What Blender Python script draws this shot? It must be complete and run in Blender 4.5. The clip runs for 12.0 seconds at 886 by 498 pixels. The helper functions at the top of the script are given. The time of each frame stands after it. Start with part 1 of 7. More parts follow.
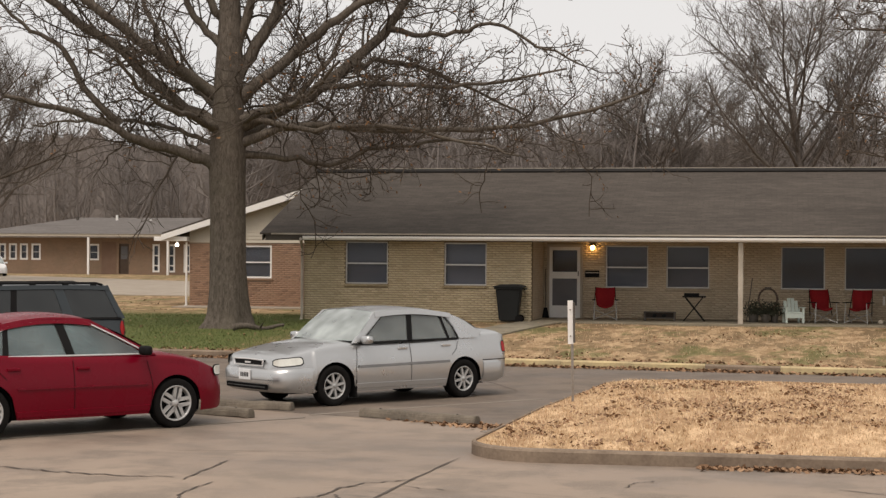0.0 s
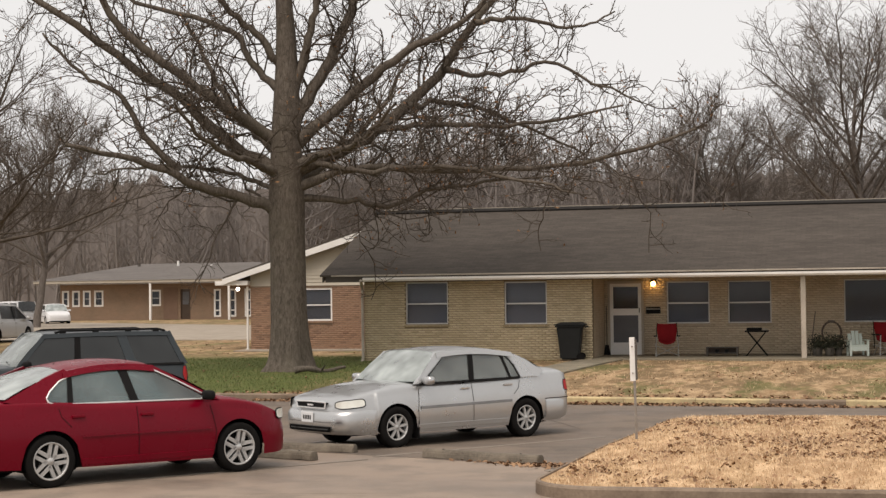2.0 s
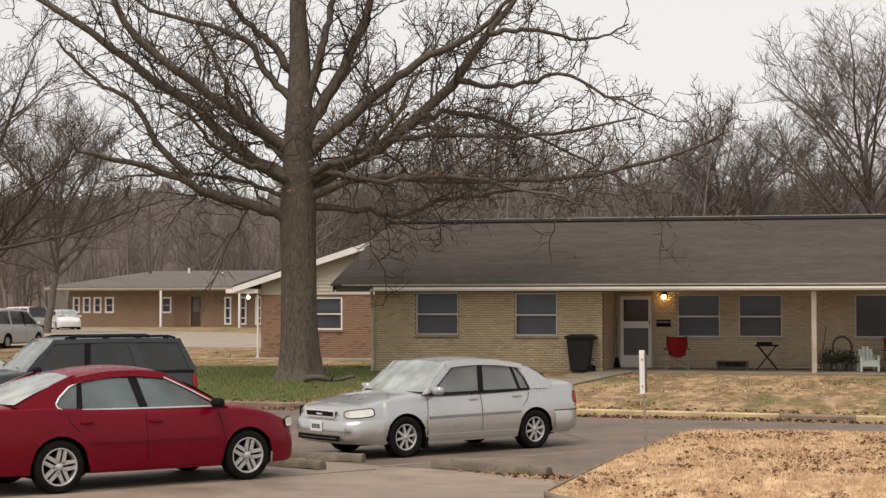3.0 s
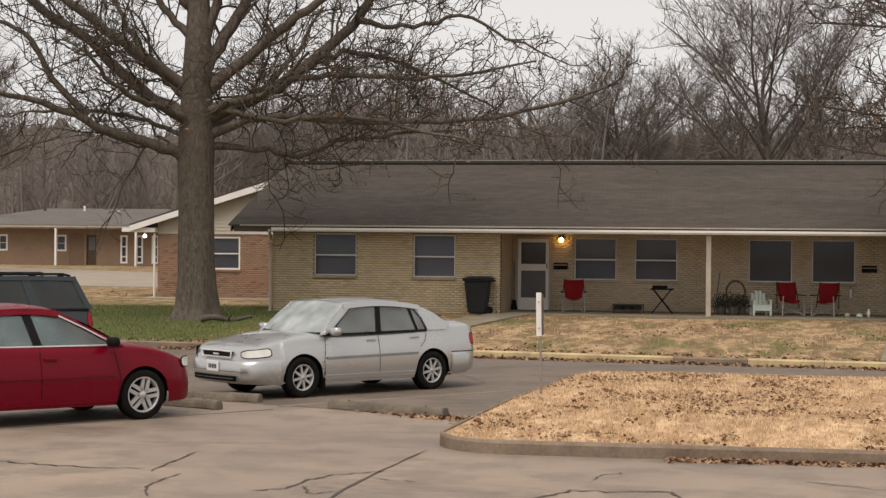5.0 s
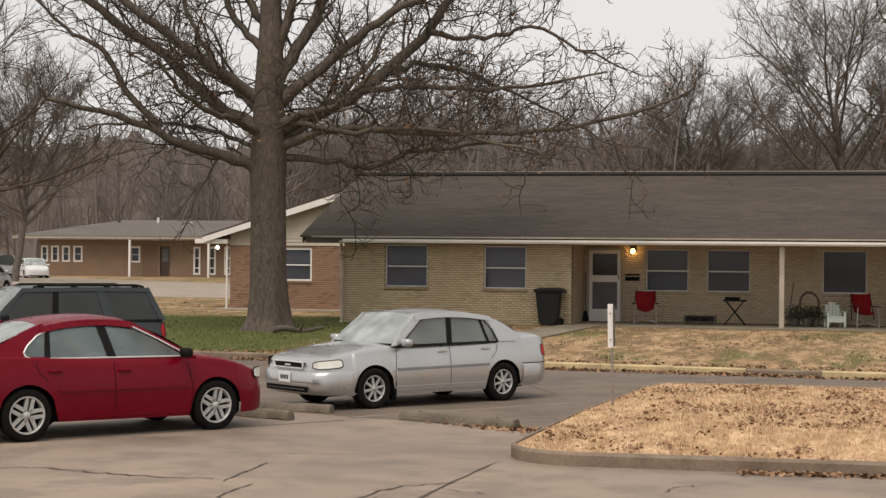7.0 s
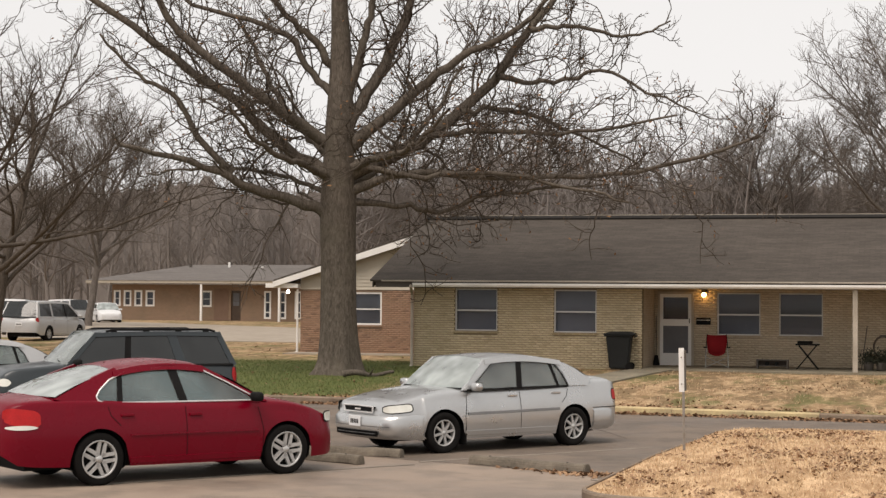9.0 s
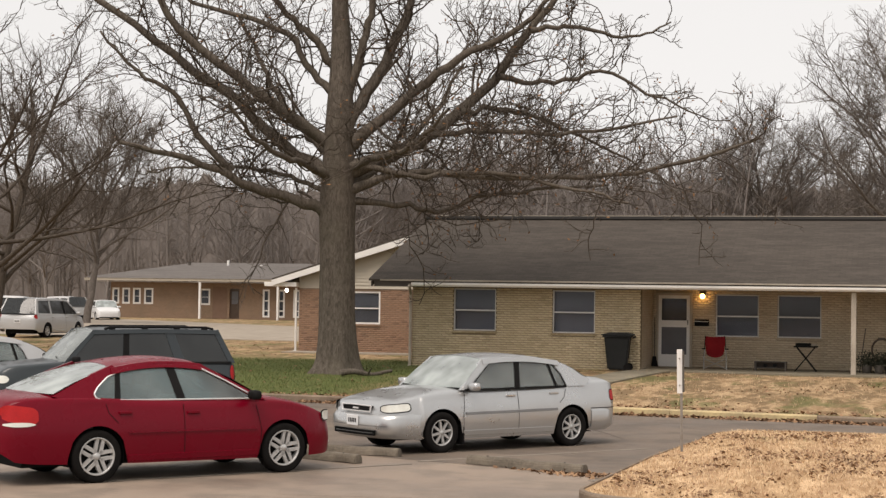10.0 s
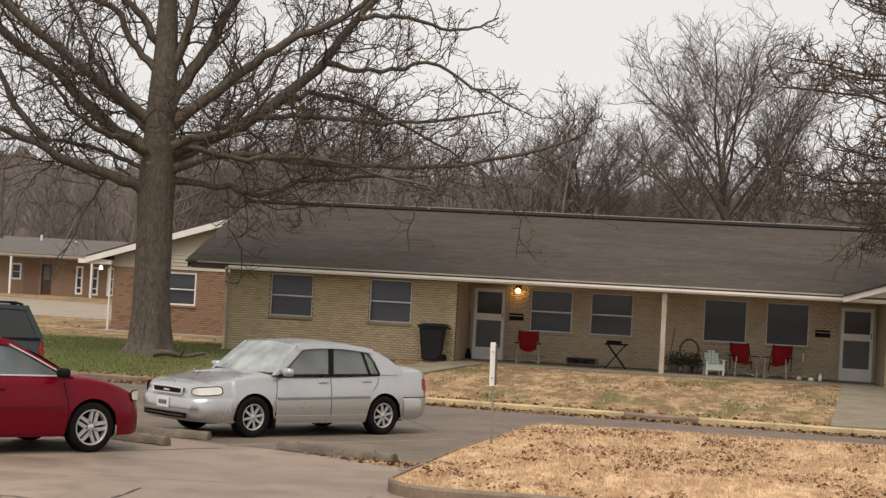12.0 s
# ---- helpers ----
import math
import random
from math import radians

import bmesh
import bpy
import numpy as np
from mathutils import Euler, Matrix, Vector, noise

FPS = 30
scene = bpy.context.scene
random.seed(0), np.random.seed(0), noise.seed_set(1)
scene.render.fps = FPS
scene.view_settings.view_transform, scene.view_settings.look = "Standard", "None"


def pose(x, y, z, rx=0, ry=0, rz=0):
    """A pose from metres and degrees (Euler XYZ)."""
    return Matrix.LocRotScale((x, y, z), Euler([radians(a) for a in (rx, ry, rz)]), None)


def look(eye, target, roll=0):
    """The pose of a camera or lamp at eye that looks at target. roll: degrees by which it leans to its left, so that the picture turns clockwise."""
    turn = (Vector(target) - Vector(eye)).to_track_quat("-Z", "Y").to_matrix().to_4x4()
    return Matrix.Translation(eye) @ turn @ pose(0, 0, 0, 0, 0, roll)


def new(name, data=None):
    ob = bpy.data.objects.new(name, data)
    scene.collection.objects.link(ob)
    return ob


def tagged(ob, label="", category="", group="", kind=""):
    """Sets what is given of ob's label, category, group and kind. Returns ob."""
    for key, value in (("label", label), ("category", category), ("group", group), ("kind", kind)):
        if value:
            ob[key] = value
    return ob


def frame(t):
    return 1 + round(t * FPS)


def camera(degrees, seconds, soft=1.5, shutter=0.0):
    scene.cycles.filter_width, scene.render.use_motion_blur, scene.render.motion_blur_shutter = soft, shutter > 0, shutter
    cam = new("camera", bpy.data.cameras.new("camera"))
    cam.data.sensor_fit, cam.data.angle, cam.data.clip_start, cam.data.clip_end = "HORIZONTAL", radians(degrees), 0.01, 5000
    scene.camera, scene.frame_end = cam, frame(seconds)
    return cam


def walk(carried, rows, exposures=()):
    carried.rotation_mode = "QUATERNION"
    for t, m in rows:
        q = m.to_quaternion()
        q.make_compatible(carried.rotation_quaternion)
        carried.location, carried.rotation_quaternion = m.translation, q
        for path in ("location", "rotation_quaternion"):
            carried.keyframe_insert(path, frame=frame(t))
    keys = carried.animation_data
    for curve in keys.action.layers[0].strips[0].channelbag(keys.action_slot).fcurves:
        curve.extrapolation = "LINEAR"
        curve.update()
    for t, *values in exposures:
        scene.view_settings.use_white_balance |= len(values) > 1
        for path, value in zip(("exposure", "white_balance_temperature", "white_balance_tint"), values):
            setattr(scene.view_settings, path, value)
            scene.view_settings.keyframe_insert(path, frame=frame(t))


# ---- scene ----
cam = camera(28.93, 12.0, soft=1.4)
walk(cam, [
    (0.0, pose(0, 0, 2.42, 90.059, -0.374, 11.152)),
    (0.5, pose(0, 0, 2.42, 91.753, 0.484, 11.518)),
    (1.0, pose(0, 0, 2.42, 91.849, 0.660, 12.244)),
    (1.5, pose(0, 0, 2.42, 91.315, 0.714, 12.744)),
    (2.0, pose(0, 0, 2.42, 91.389, 0.743, 13.150)),
    (2.5, pose(0, 0, 2.42, 91.644, 0.543, 13.313)),
    (2.7, pose(0, 0, 2.42, 91.672, 0.165, 13.556)),
    (4.3, pose(0, 0, 2.42, 91.885, -0.120, 13.365)),
    (4.5, pose(0, 0, 2.42, 90.927, -0.078, 10.631)),
    (5.0, pose(0, 0, 2.42, 89.796, -0.526, 10.112)),
    (5.5, pose(0, 0, 2.42, 89.635, -0.744, 10.107)),
    (6.0, pose(0, 0, 2.42, 89.626, -0.930, 9.917)),
    (6.1, pose(0, 0, 2.42, 89.429, -1.435, 9.656)),
    (6.2, pose(0, 0, 2.42, 89.598, -1.033, 11.633)),
    (6.5, pose(0, 0, 2.42, 89.650, -1.127, 11.192)),
    (7.0, pose(0, 0, 2.42, 90.151, -0.505, 12.481)),
    (7.5, pose(0, 0, 2.42, 90.124, -0.738, 13.579)),
    (7.7, pose(0, 0, 2.42, 90.485, -0.564, 13.766)),
    (9.3, pose(0, 0, 2.42, 91.696, -0.457, 14.853)),
    (9.5, pose(0, 0, 2.42, 91.740, -0.610, 14.622)),
    (10.0, pose(0, 0, 2.42, 91.590, -0.811, 14.761)),
    (10.5, pose(0, 0, 2.42, 91.735, -1.000, 13.970)),
    (11.0, pose(0, 0, 2.42, 89.663, -3.609, 12.999)),
    (11.5, pose(0, 0, 2.42, 89.502, -3.285, 9.239)),
    (12.0, pose(0, 0, 2.42, 91.392, -3.115, 8.673)),
], exposures=[(0, 0.72, 6950, 15), (0.6, 0.81, 6950, 15), (2.7, 0.83, 6950, 15), (4.3, 0.81, 6950, 15), (5.2, 0.70, 6950, 15), (6.6, 0.70, 6950, 15), (7.7, 0.75, 6950, 15), (9.3, 0.87, 6950, 15), (10.5, 0.87, 6950, 15), (11.2, 0.73, 6950, 15), (12, 0.77, 6950, 15)])

# ---- light: overcast winter sky, soft weak sun ----
world = bpy.data.worlds.new("overcast")
scene.world = world
world.use_nodes = True
wn = world.node_tree
wn.nodes.clear()
sky = wn.nodes.new("ShaderNodeTexSky")
sky.sky_type = "NISHITA"
sky.sun_disc = False
sky.sun_elevation, sky.sun_rotation = radians(50), radians(200)
sky.air_density, sky.dust_density = 1.0, 1.0
grey = wn.nodes.new("ShaderNodeHueSaturation")
grey.inputs["Saturation"].default_value = 0.05
bg = wn.nodes.new("ShaderNodeBackground")
bg.inputs["Strength"].default_value = 0.095
wout = wn.nodes.new("ShaderNodeOutputWorld")
wn.links.new(sky.outputs[0], grey.inputs["Color"])
cloud = wn.nodes.new("ShaderNodeMix")
cloud.data_type = "RGBA"
cloud.inputs[0].default_value = 0.85
cloud.inputs[7].default_value = (4.75, 5.0, 5.1, 1)
wn.links.new(grey.outputs[0], cloud.inputs[6])
wn.links.new(cloud.outputs[2], bg.inputs["Color"])
wn.links.new(bg.outputs[0], wout.inputs["Surface"])
sun_data = bpy.data.lights.new("sun", "SUN")
sun_data.energy, sun_data.angle, sun_data.color = 1.5, radians(40), (1.0, 0.95, 0.88)
sun = new("sun", sun_data)
sun.matrix_world = look((0, 0, 60), (8, 32, 0))


# ---- materials ----
class Mat:
    """Small builder round a node material with one Principled shader."""

    def __init__(self, name, rough=0.8, metal=0.0, spec=0.4):
        self.m = bpy.data.materials.new(name)
        self.m.use_nodes = True
        self.t = self.m.node_tree
        self.b = self.t.nodes["Principled BSDF"]
        self.b.inputs["Roughness"].default_value = rough
        self.b.inputs["Metallic"].default_value = metal
        self.b.inputs["Specular IOR Level"].default_value = spec
        self.co = self.t.nodes.new("ShaderNodeTexCoord").outputs["Object"]

    def link(self, a, b):
        self.t.links.new(a, b)

    def set(self, sock, v):
        if hasattr(v, "is_linked"):
            self.link(v, sock)
        else:
            sock.default_value = v

    def scaled(self, s):
        n = self.t.nodes.new("ShaderNodeMapping")
        n.inputs["Scale"].default_value = s if isinstance(s, tuple) else (s, s, s)
        self.link(self.co, n.inputs["Vector"])
        return n.outputs[0]

    def noise(self, scale, detail=4, rough=0.6, distort=0.0):
        n = self.t.nodes.new("ShaderNodeTexNoise")
        n.inputs["Scale"].default_value = 1.0
        n.inputs["Detail"].default_value = detail
        n.inputs["Roughness"].default_value = rough
        n.inputs["Distortion"].default_value = distort
        self.link(self.scaled(scale), n.inputs["Vector"])
        return n.outputs["Fac"]

    def step(self, v, lo, hi, a=0.0, b=1.0):
        n = self.t.nodes.new("ShaderNodeMapRange")
        n.inputs["From Min"].default_value, n.inputs["From Max"].default_value = lo, hi
        n.inputs["To Min"].default_value, n.inputs["To Max"].default_value = a, b
        self.link(v, n.inputs["Value"])
        return n.outputs[0]

    def mix(self, f, a, b, mode="MIX"):
        n = self.t.nodes.new("ShaderNodeMix")
        n.data_type, n.blend_type = "RGBA", mode
        self.set(n.inputs[0], f)
        self.set(n.inputs[6], a if hasattr(a, "is_linked") else (*a, 1))
        self.set(n.inputs[7], b if hasattr(b, "is_linked") else (*b, 1))
        return n.outputs[2]

    def math(self, op, a, b=0.0):
        n = self.t.nodes.new("ShaderNodeMath")
        n.operation = op
        self.set(n.inputs[0], a)
        self.set(n.inputs[1], b)
        return n.outputs[0]

    def random(self):
        return self.t.nodes.new("ShaderNodeObjectInfo").outputs["Random"]

    def island(self):
        return self.t.nodes.new("ShaderNodeNewGeometry").outputs["Random Per Island"]

    def axis(self, k):
        n = self.t.nodes.new("ShaderNodeSeparateXYZ")
        self.link(self.co, n.inputs[0])
        return n.outputs[k]

    def color(self, v):
        self.set(self.b.inputs["Base Color"], v if hasattr(v, "is_linked") else (*v, 1))
        return self

    def bump(self, v, strength=0.3, dist=0.01):
        n = self.t.nodes.new("ShaderNodeBump")
        n.inputs["Strength"].default_value, n.inputs["Distance"].default_value = strength, dist
        self.link(v, n.inputs["Height"])
        self.link(n.outputs[0], self.b.inputs["Normal"])
        return self

    def rough(self, v):
        self.set(self.b.inputs["Roughness"], v)
        return self


def mottled(name, a, b, scale=3.0, fine=40.0, rough=0.8, metal=0.0, bump=0.2, spec=0.4, dist=0.01):
    """Two-scale variation between two colours with fine relief."""
    m = Mat(name, rough, metal, spec)
    big, small = m.noise(scale), m.noise(fine, 3)
    f = m.math("ADD", m.math("MULTIPLY", m.step(big, 0.3, 0.7), 0.65), m.math("MULTIPLY", m.step(small, 0.3, 0.7), 0.35))
    m.color(m.mix(f, a, b))
    m.bump(small, bump, dist)
    return m.m


def brick_mat(name, c1, c2, mortar, swap=False):
    """Running-bond brick of 0.203 x 0.0677 m courses with stains and relief."""
    m = Mat(name, 0.9, 0, 0.2)
    sx = m.t.nodes.new("ShaderNodeSeparateXYZ")
    m.link(m.co, sx.inputs[0])
    cx = m.t.nodes.new("ShaderNodeCombineXYZ")
    m.link(m.math("ADD", sx.outputs[0], sx.outputs[1]), cx.inputs[0])
    m.link(sx.outputs[2], cx.inputs[1])
    br = m.t.nodes.new("ShaderNodeTexBrick")
    br.inputs["Scale"].default_value = 1.0
    br.inputs["Brick Width"].default_value = 0.203
    br.inputs["Row Height"].default_value = 0.0677
    br.inputs["Mortar Size"].default_value = 0.009
    br.inputs["Mortar Smooth"].default_value = 0.2
    br.inputs["Bias"].default_value = -0.1
    br.inputs["Color1"].default_value = (*c1, 1)
    br.inputs["Color2"].default_value = (*c2, 1)
    br.inputs["Mortar"].default_value = (*mortar, 1)
    m.link(cx.outputs[0], br.inputs["Vector"])
    stain = m.step(m.noise(0.8, 5), 0.35, 0.75, 0.0, 0.35)
    col = m.mix(stain, br.outputs["Color"], (0.16, 0.13, 0.09))
    col = m.mix(m.step(m.noise(14.0, 3), 0.3, 0.7, 0.0, 0.22), col, (0.10, 0.08, 0.06))
    m.color(col)
    m.bump(m.math("SUBTRACT", 1.0, br.outputs["Fac"]), 0.6, 0.006)
    return m.m


def asphalt_mat(name, k):
    m = Mat(name, 0.7, 0, 0.35)
    big, mid, fine = m.noise(0.22, 5), m.noise(1.1, 5, 0.65), m.noise(60.0, 2)
    col = m.mix(m.step(big, 0.34, 0.66), (0.222 * k, 0.165 * k, 0.128 * k), (0.336 * k, 0.258 * k, 0.197 * k))
    col = m.mix(m.step(mid, 0.46, 0.60, 0, 0.6), col, (0.15 * k, 0.12 * k, 0.095 * k))
    col = m.mix(m.step(fine, 0.42, 0.62, 0, 0.35), col, (0.37 * k, 0.31 * k, 0.255 * k))
    stain = m.noise((0.35, 0.8, 1.0), 6, 0.7, 0.8)
    col = m.mix(m.step(stain, 0.56, 0.68, 0, 0.45), col, (0.10 * k, 0.083 * k, 0.07 * k))
    m.color(col)
    m.rough(m.step(big, 0.4, 0.6, 0.5, 0.85))
    m.bump(fine, 0.35, 0.006)
    return m.m


def grass_mat(name, green):
    """Dormant straw-coloured grass; green < 0: the duller lawn, lush round the tree."""
    m = Mat(name, 0.95, 0, 0.1)
    lawn = green < 0
    mid, fine = m.noise((3.2, 1.3, 2.0), 6, 0.72), m.noise((55.0, 18.0, 40.0), 3, 0.7)
    straw = m.mix(m.step(mid, 0.42, 0.58), (0.31, 0.205, 0.115) if lawn else (0.43, 0.28, 0.155), (0.55, 0.39, 0.235) if lawn else (0.76, 0.53, 0.325))
    straw = m.mix(m.step(m.noise((1.7, 0.5, 1.0), 7, 0.72), 0.46, 0.56, 0, 0.85 if lawn else 0.55), straw, (0.165, 0.115, 0.065) if lawn else (0.34, 0.20, 0.11))
    straw = m.mix(m.step(fine, 0.40, 0.62, 0, 0.5), straw, (0.20, 0.125, 0.065) if lawn else (0.28, 0.17, 0.09))
    lush = m.mix(m.step(fine, 0.4, 0.6), (0.06, 0.085, 0.024), (0.135, 0.145, 0.05))
    mask = m.step(m.noise((0.8, 0.35, 1.0), 7, 0.72), 0.50 if lawn else 0.59, 0.58 if lawn else 0.66, 0, 0.62 if lawn else 0.5)
    if lawn:
        x, y = m.axis(0), m.axis(1)
        patch = m.math("MULTIPLY", m.step(x, -11.2, -12.8), m.step(x, -26.0, -22.5))
        patch = m.math("MULTIPLY", patch, m.step(y, 54.0, 49.5))
        mask = m.math("MAXIMUM", m.math("MULTIPLY", patch, m.step(mid, 0.36, 0.48, 0.6, 1.0)), mask)
    m.color(m.mix(mask, straw, lush))
    m.bump(fine, 0.6, 0.03)
    return m.m


def shingle_mat(name, a, b):
    m = Mat(name, 0.92, 0, 0.2)
    br = m.t.nodes.new("ShaderNodeTexBrick")
    br.inputs["Scale"].default_value = 1.0
    br.inputs["Brick Width"].default_value = 0.30
    br.inputs["Row Height"].default_value = 0.135
    br.inputs["Mortar Size"].default_value = 0.008
    br.inputs["Color1"].default_value = (*a, 1)
    br.inputs["Color2"].default_value = (*b, 1)
    br.inputs["Mortar"].default_value = (a[0] * 0.8, a[1] * 0.8, a[2] * 0.8, 1)
    m.link(m.co, br.inputs["Vector"])
    col = m.mix(m.step(m.noise((0.25, 1.6, 1), 5), 0.4, 0.7, 0, 0.6), br.outputs["Color"], (a[0] * 0.58, a[1] * 0.58, a[2] * 0.58))
    col = m.mix(m.step(m.noise((1.3, 4.5, 3), 6, 0.7), 0.5, 0.66, 0, 0.45), col, (b[0] * 1.3, b[1] * 1.3, b[2] * 1.3))
    col = m.mix(m.step(m.noise(50.0, 2), 0.4, 0.7, 0, 0.3), col, (b[0] * 1.5, b[1] * 1.5, b[2] * 1.5))
    m.color(col)
    m.bump(m.math("SUBTRACT", 1.0, br.outputs["Fac"]), 0.5, 0.008)
    return m.m


def siding_like(name, c):
    return mottled(name, tuple(v * 0.82 for v in c), c, 1.2, 30, 0.55, 0, 0.05)


def glass_mat(name, tint, film=0.0, ior=1.55):
    """Thin tinted pane: see-through with a mirror share by Fresnel, and a share of pale film."""
    m = bpy.data.materials.new(name)
    m.use_nodes = True
    t = m.node_tree
    t.nodes.clear()
    tr = t.nodes.new("ShaderNodeBsdfTransparent")
    tr.inputs[0].default_value = (*tint, 1)
    gl = t.nodes.new("ShaderNodeBsdfGlossy")
    gl.inputs["Roughness"].default_value = 0.03
    fr = t.nodes.new("ShaderNodeFresnel")
    fr.inputs["IOR"].default_value = ior
    mx = t.nodes.new("ShaderNodeMixShader")
    out = t.nodes.new("ShaderNodeOutputMaterial")
    t.links.new(fr.outputs[0], mx.inputs[0])
    df = t.nodes.new("ShaderNodeBsdfDiffuse")
    df.inputs[0].default_value = (0.60, 0.66, 0.64, 1)
    nz = t.nodes.new("ShaderNodeTexNoise")
    nz.inputs["Scale"].default_value = 2.5
    rg = t.nodes.new("ShaderNodeMapRange")
    rg.inputs["From Min"].default_value, rg.inputs["From Max"].default_value = 0.3, 0.7
    rg.inputs["To Min"].default_value, rg.inputs["To Max"].default_value = film * 0.6, film * 1.3
    t.links.new(t.nodes.new("ShaderNodeTexCoord").outputs["Object"], nz.inputs["Vector"])
    t.links.new(nz.outputs["Fac"], rg.inputs["Value"])
    fm = t.nodes.new("ShaderNodeMixShader")
    t.links.new(rg.outputs[0], fm.inputs[0])
    t.links.new(tr.outputs[0], fm.inputs[1])
    t.links.new(df.outputs[0], fm.inputs[2])
    t.links.new(fm.outputs[0], mx.inputs[1])
    t.links.new(gl.outputs[0], mx.inputs[2])
    t.links.new(mx.outputs[0], out.inputs[0])
    return m


def glow_mat(name, col, strength):
    m = Mat(name, 0.4)
    m.b.inputs["Base Color"].default_value = (*col, 1)
    m.b.inputs["Emission Color"].default_value = (*col, 1)
    m.b.inputs["Emission Strength"].default_value = strength
    return m.m


def bark_mat(name, a, b, c):
    m = Mat(name, 0.95, 0, 0.08)
    groove = m.noise((16.0, 16.0, 5.0), 5, 0.7, 0.9)
    big = m.noise(0.9, 4)
    col = m.mix(m.step(groove, 0.35, 0.65), a, b)
    m.color(m.mix(m.step(big, 0.5, 0.75, 0, 0.7), col, c))
    m.bump(groove, 0.7, 0.03)
    return m.m


ASPHALT = asphalt_mat("worn_asphalt", 0.93)
BAY_ASPHALT = asphalt_mat("dark_asphalt", 0.55)
LAWN = grass_mat("dormant_lawn", -1)
STRAW = grass_mat("straw_grass", 0.08)
BEIGE_BRICK = brick_mat("beige_brick", (0.37, 0.29, 0.17), (0.295, 0.225, 0.13), (0.46, 0.38, 0.26))
RED_BRICK = brick_mat("red_brown_brick", (0.30, 0.165, 0.095), (0.22, 0.115, 0.07), (0.27, 0.21, 0.16))
FAR_BRICK = brick_mat("tan_red_brick", (0.30, 0.19, 0.125), (0.24, 0.152, 0.10), (0.30, 0.23, 0.175))
SHINGLE = shingle_mat("dark_shingle", (0.060, 0.050, 0.042), (0.082, 0.069, 0.058))
FAR_SHINGLE = shingle_mat("grey_shingle", (0.12, 0.108, 0.10), (0.15, 0.135, 0.125))
WHITE = siding_like("white_paint", (0.84, 0.82, 0.79))
SIDING = siding_like("cream_siding", (0.52, 0.47, 0.385))
SOFFIT = siding_like("soffit_paint", (0.42, 0.38, 0.32))
ALUMINIUM = mottled("mill_aluminium", (0.46, 0.45, 0.43), (0.58, 0.57, 0.55), 3, 40, 0.45, 0.6, 0.05)
CONCRETE = mottled("old_concrete", (0.22, 0.18, 0.14), (0.38, 0.325, 0.26), 1.5, 30, 0.9)
PALE_KERB = mottled("pale_painted_kerb", (0.34, 0.30, 0.25), (0.56, 0.51, 0.45), 1.2, 25, 0.85)
KERB = mottled("dirty_kerb", (0.11, 0.078, 0.055), (0.28, 0.213, 0.155), 1.8, 25, 0.9, 0, 0.4)
POSTW = mottled("weathered_offwhite", (0.30, 0.26, 0.21), (0.50, 0.45, 0.38), 1.5, 30, 0.7, 0, 0.2)
WALKC = mottled("stained_concrete", (0.14, 0.12, 0.085), (0.27, 0.235, 0.17), 1.4, 30, 0.9, 0, 0.3)
STOP = mottled("weathered_stop", (0.07, 0.058, 0.045), (0.21, 0.175, 0.135), 3.5, 30, 0.9, 0, 0.5)
YELLOW = mottled("worn_yellow_paint", (0.26, 0.205, 0.13), (0.60, 0.47, 0.25), 1.7, 22, 0.85, 0, 0.3)
DARK = mottled("dark_plastic", (0.006, 0.006, 0.006), (0.013, 0.012, 0.012), 3, 40, 0.7, 0, 0.1, 0.12)
BLIND = mottled("grey_blind", (0.185, 0.18, 0.19), (0.245, 0.24, 0.25), 1, 20, 0.8, 0, 0.05)
SCREEN = mottled("dark_screen", (0.11, 0.11, 0.118), (0.15, 0.15, 0.158), 2, 60, 0.7, 0, 0.05)
PANE = glass_mat("window_glass", (0.85, 0.87, 0.9), 0.0, 1.25)
PORCH_BRICK = brick_mat("porch_brick", (0.52, 0.425, 0.31), (0.45, 0.365, 0.265), (0.54, 0.46, 0.36))
TAR = mottled("crack_tar", (0.06, 0.045, 0.036), (0.11, 0.088, 0.07), 2, 30, 0.8)
BARK = bark_mat("oak_bark", (0.068, 0.056, 0.046), (0.158, 0.134, 0.110), (0.118, 0.104, 0.079))
TWIG = bark_mat("oak_twig_bark", (0.052, 0.042, 0.034), (0.122, 0.100, 0.082), (0.085, 0.071, 0.056))


# ---- mesh tools ----
def mesh_of(bm, name, mat, smooth=False):
    me = bpy.data.meshes.new(name)
    bmesh.ops.recalc_face_normals(bm, faces=bm.faces)
    bm.to_mesh(me)
    bm.free()
    me.materials.append(mat)
    if smooth:
        for p in me.polygons:
            p.use_smooth = True
    return me


def part(name, bm, mat, parent=None, label="", smooth=False):
    ob = new(name, mesh_of(bm, name, mat, smooth))
    if parent:
        ob.parent = parent
    if label:
        tagged(ob, label)
    return ob


def empty(name, label, category, group="", at=None):
    ob = new(name)
    ob.empty_display_size = 0.2
    if at is not None:
        ob.matrix_basis = at
    return tagged(ob, label, category, group)


def box(bm, x0, x1, y0, y1, z0, z1, bevel=0.0):
    r = bmesh.ops.create_cube(bm, size=1.0)
    vs = r["verts"]
    for v in vs:
        v.co = ((x0 + x1) / 2 + v.co.x * (x1 - x0), (y0 + y1) / 2 + v.co.y * (y1 - y0), (z0 + z1) / 2 + v.co.z * (z1 - z0))
    if bevel:
        bmesh.ops.bevel(bm, geom=list({e for v in vs for e in v.link_edges}), offset=bevel, segments=2, affect="EDGES", profile=0.5)
    return bm


def B(*a, bevel=0.0):
    return box(bmesh.new(), *a, bevel=bevel)


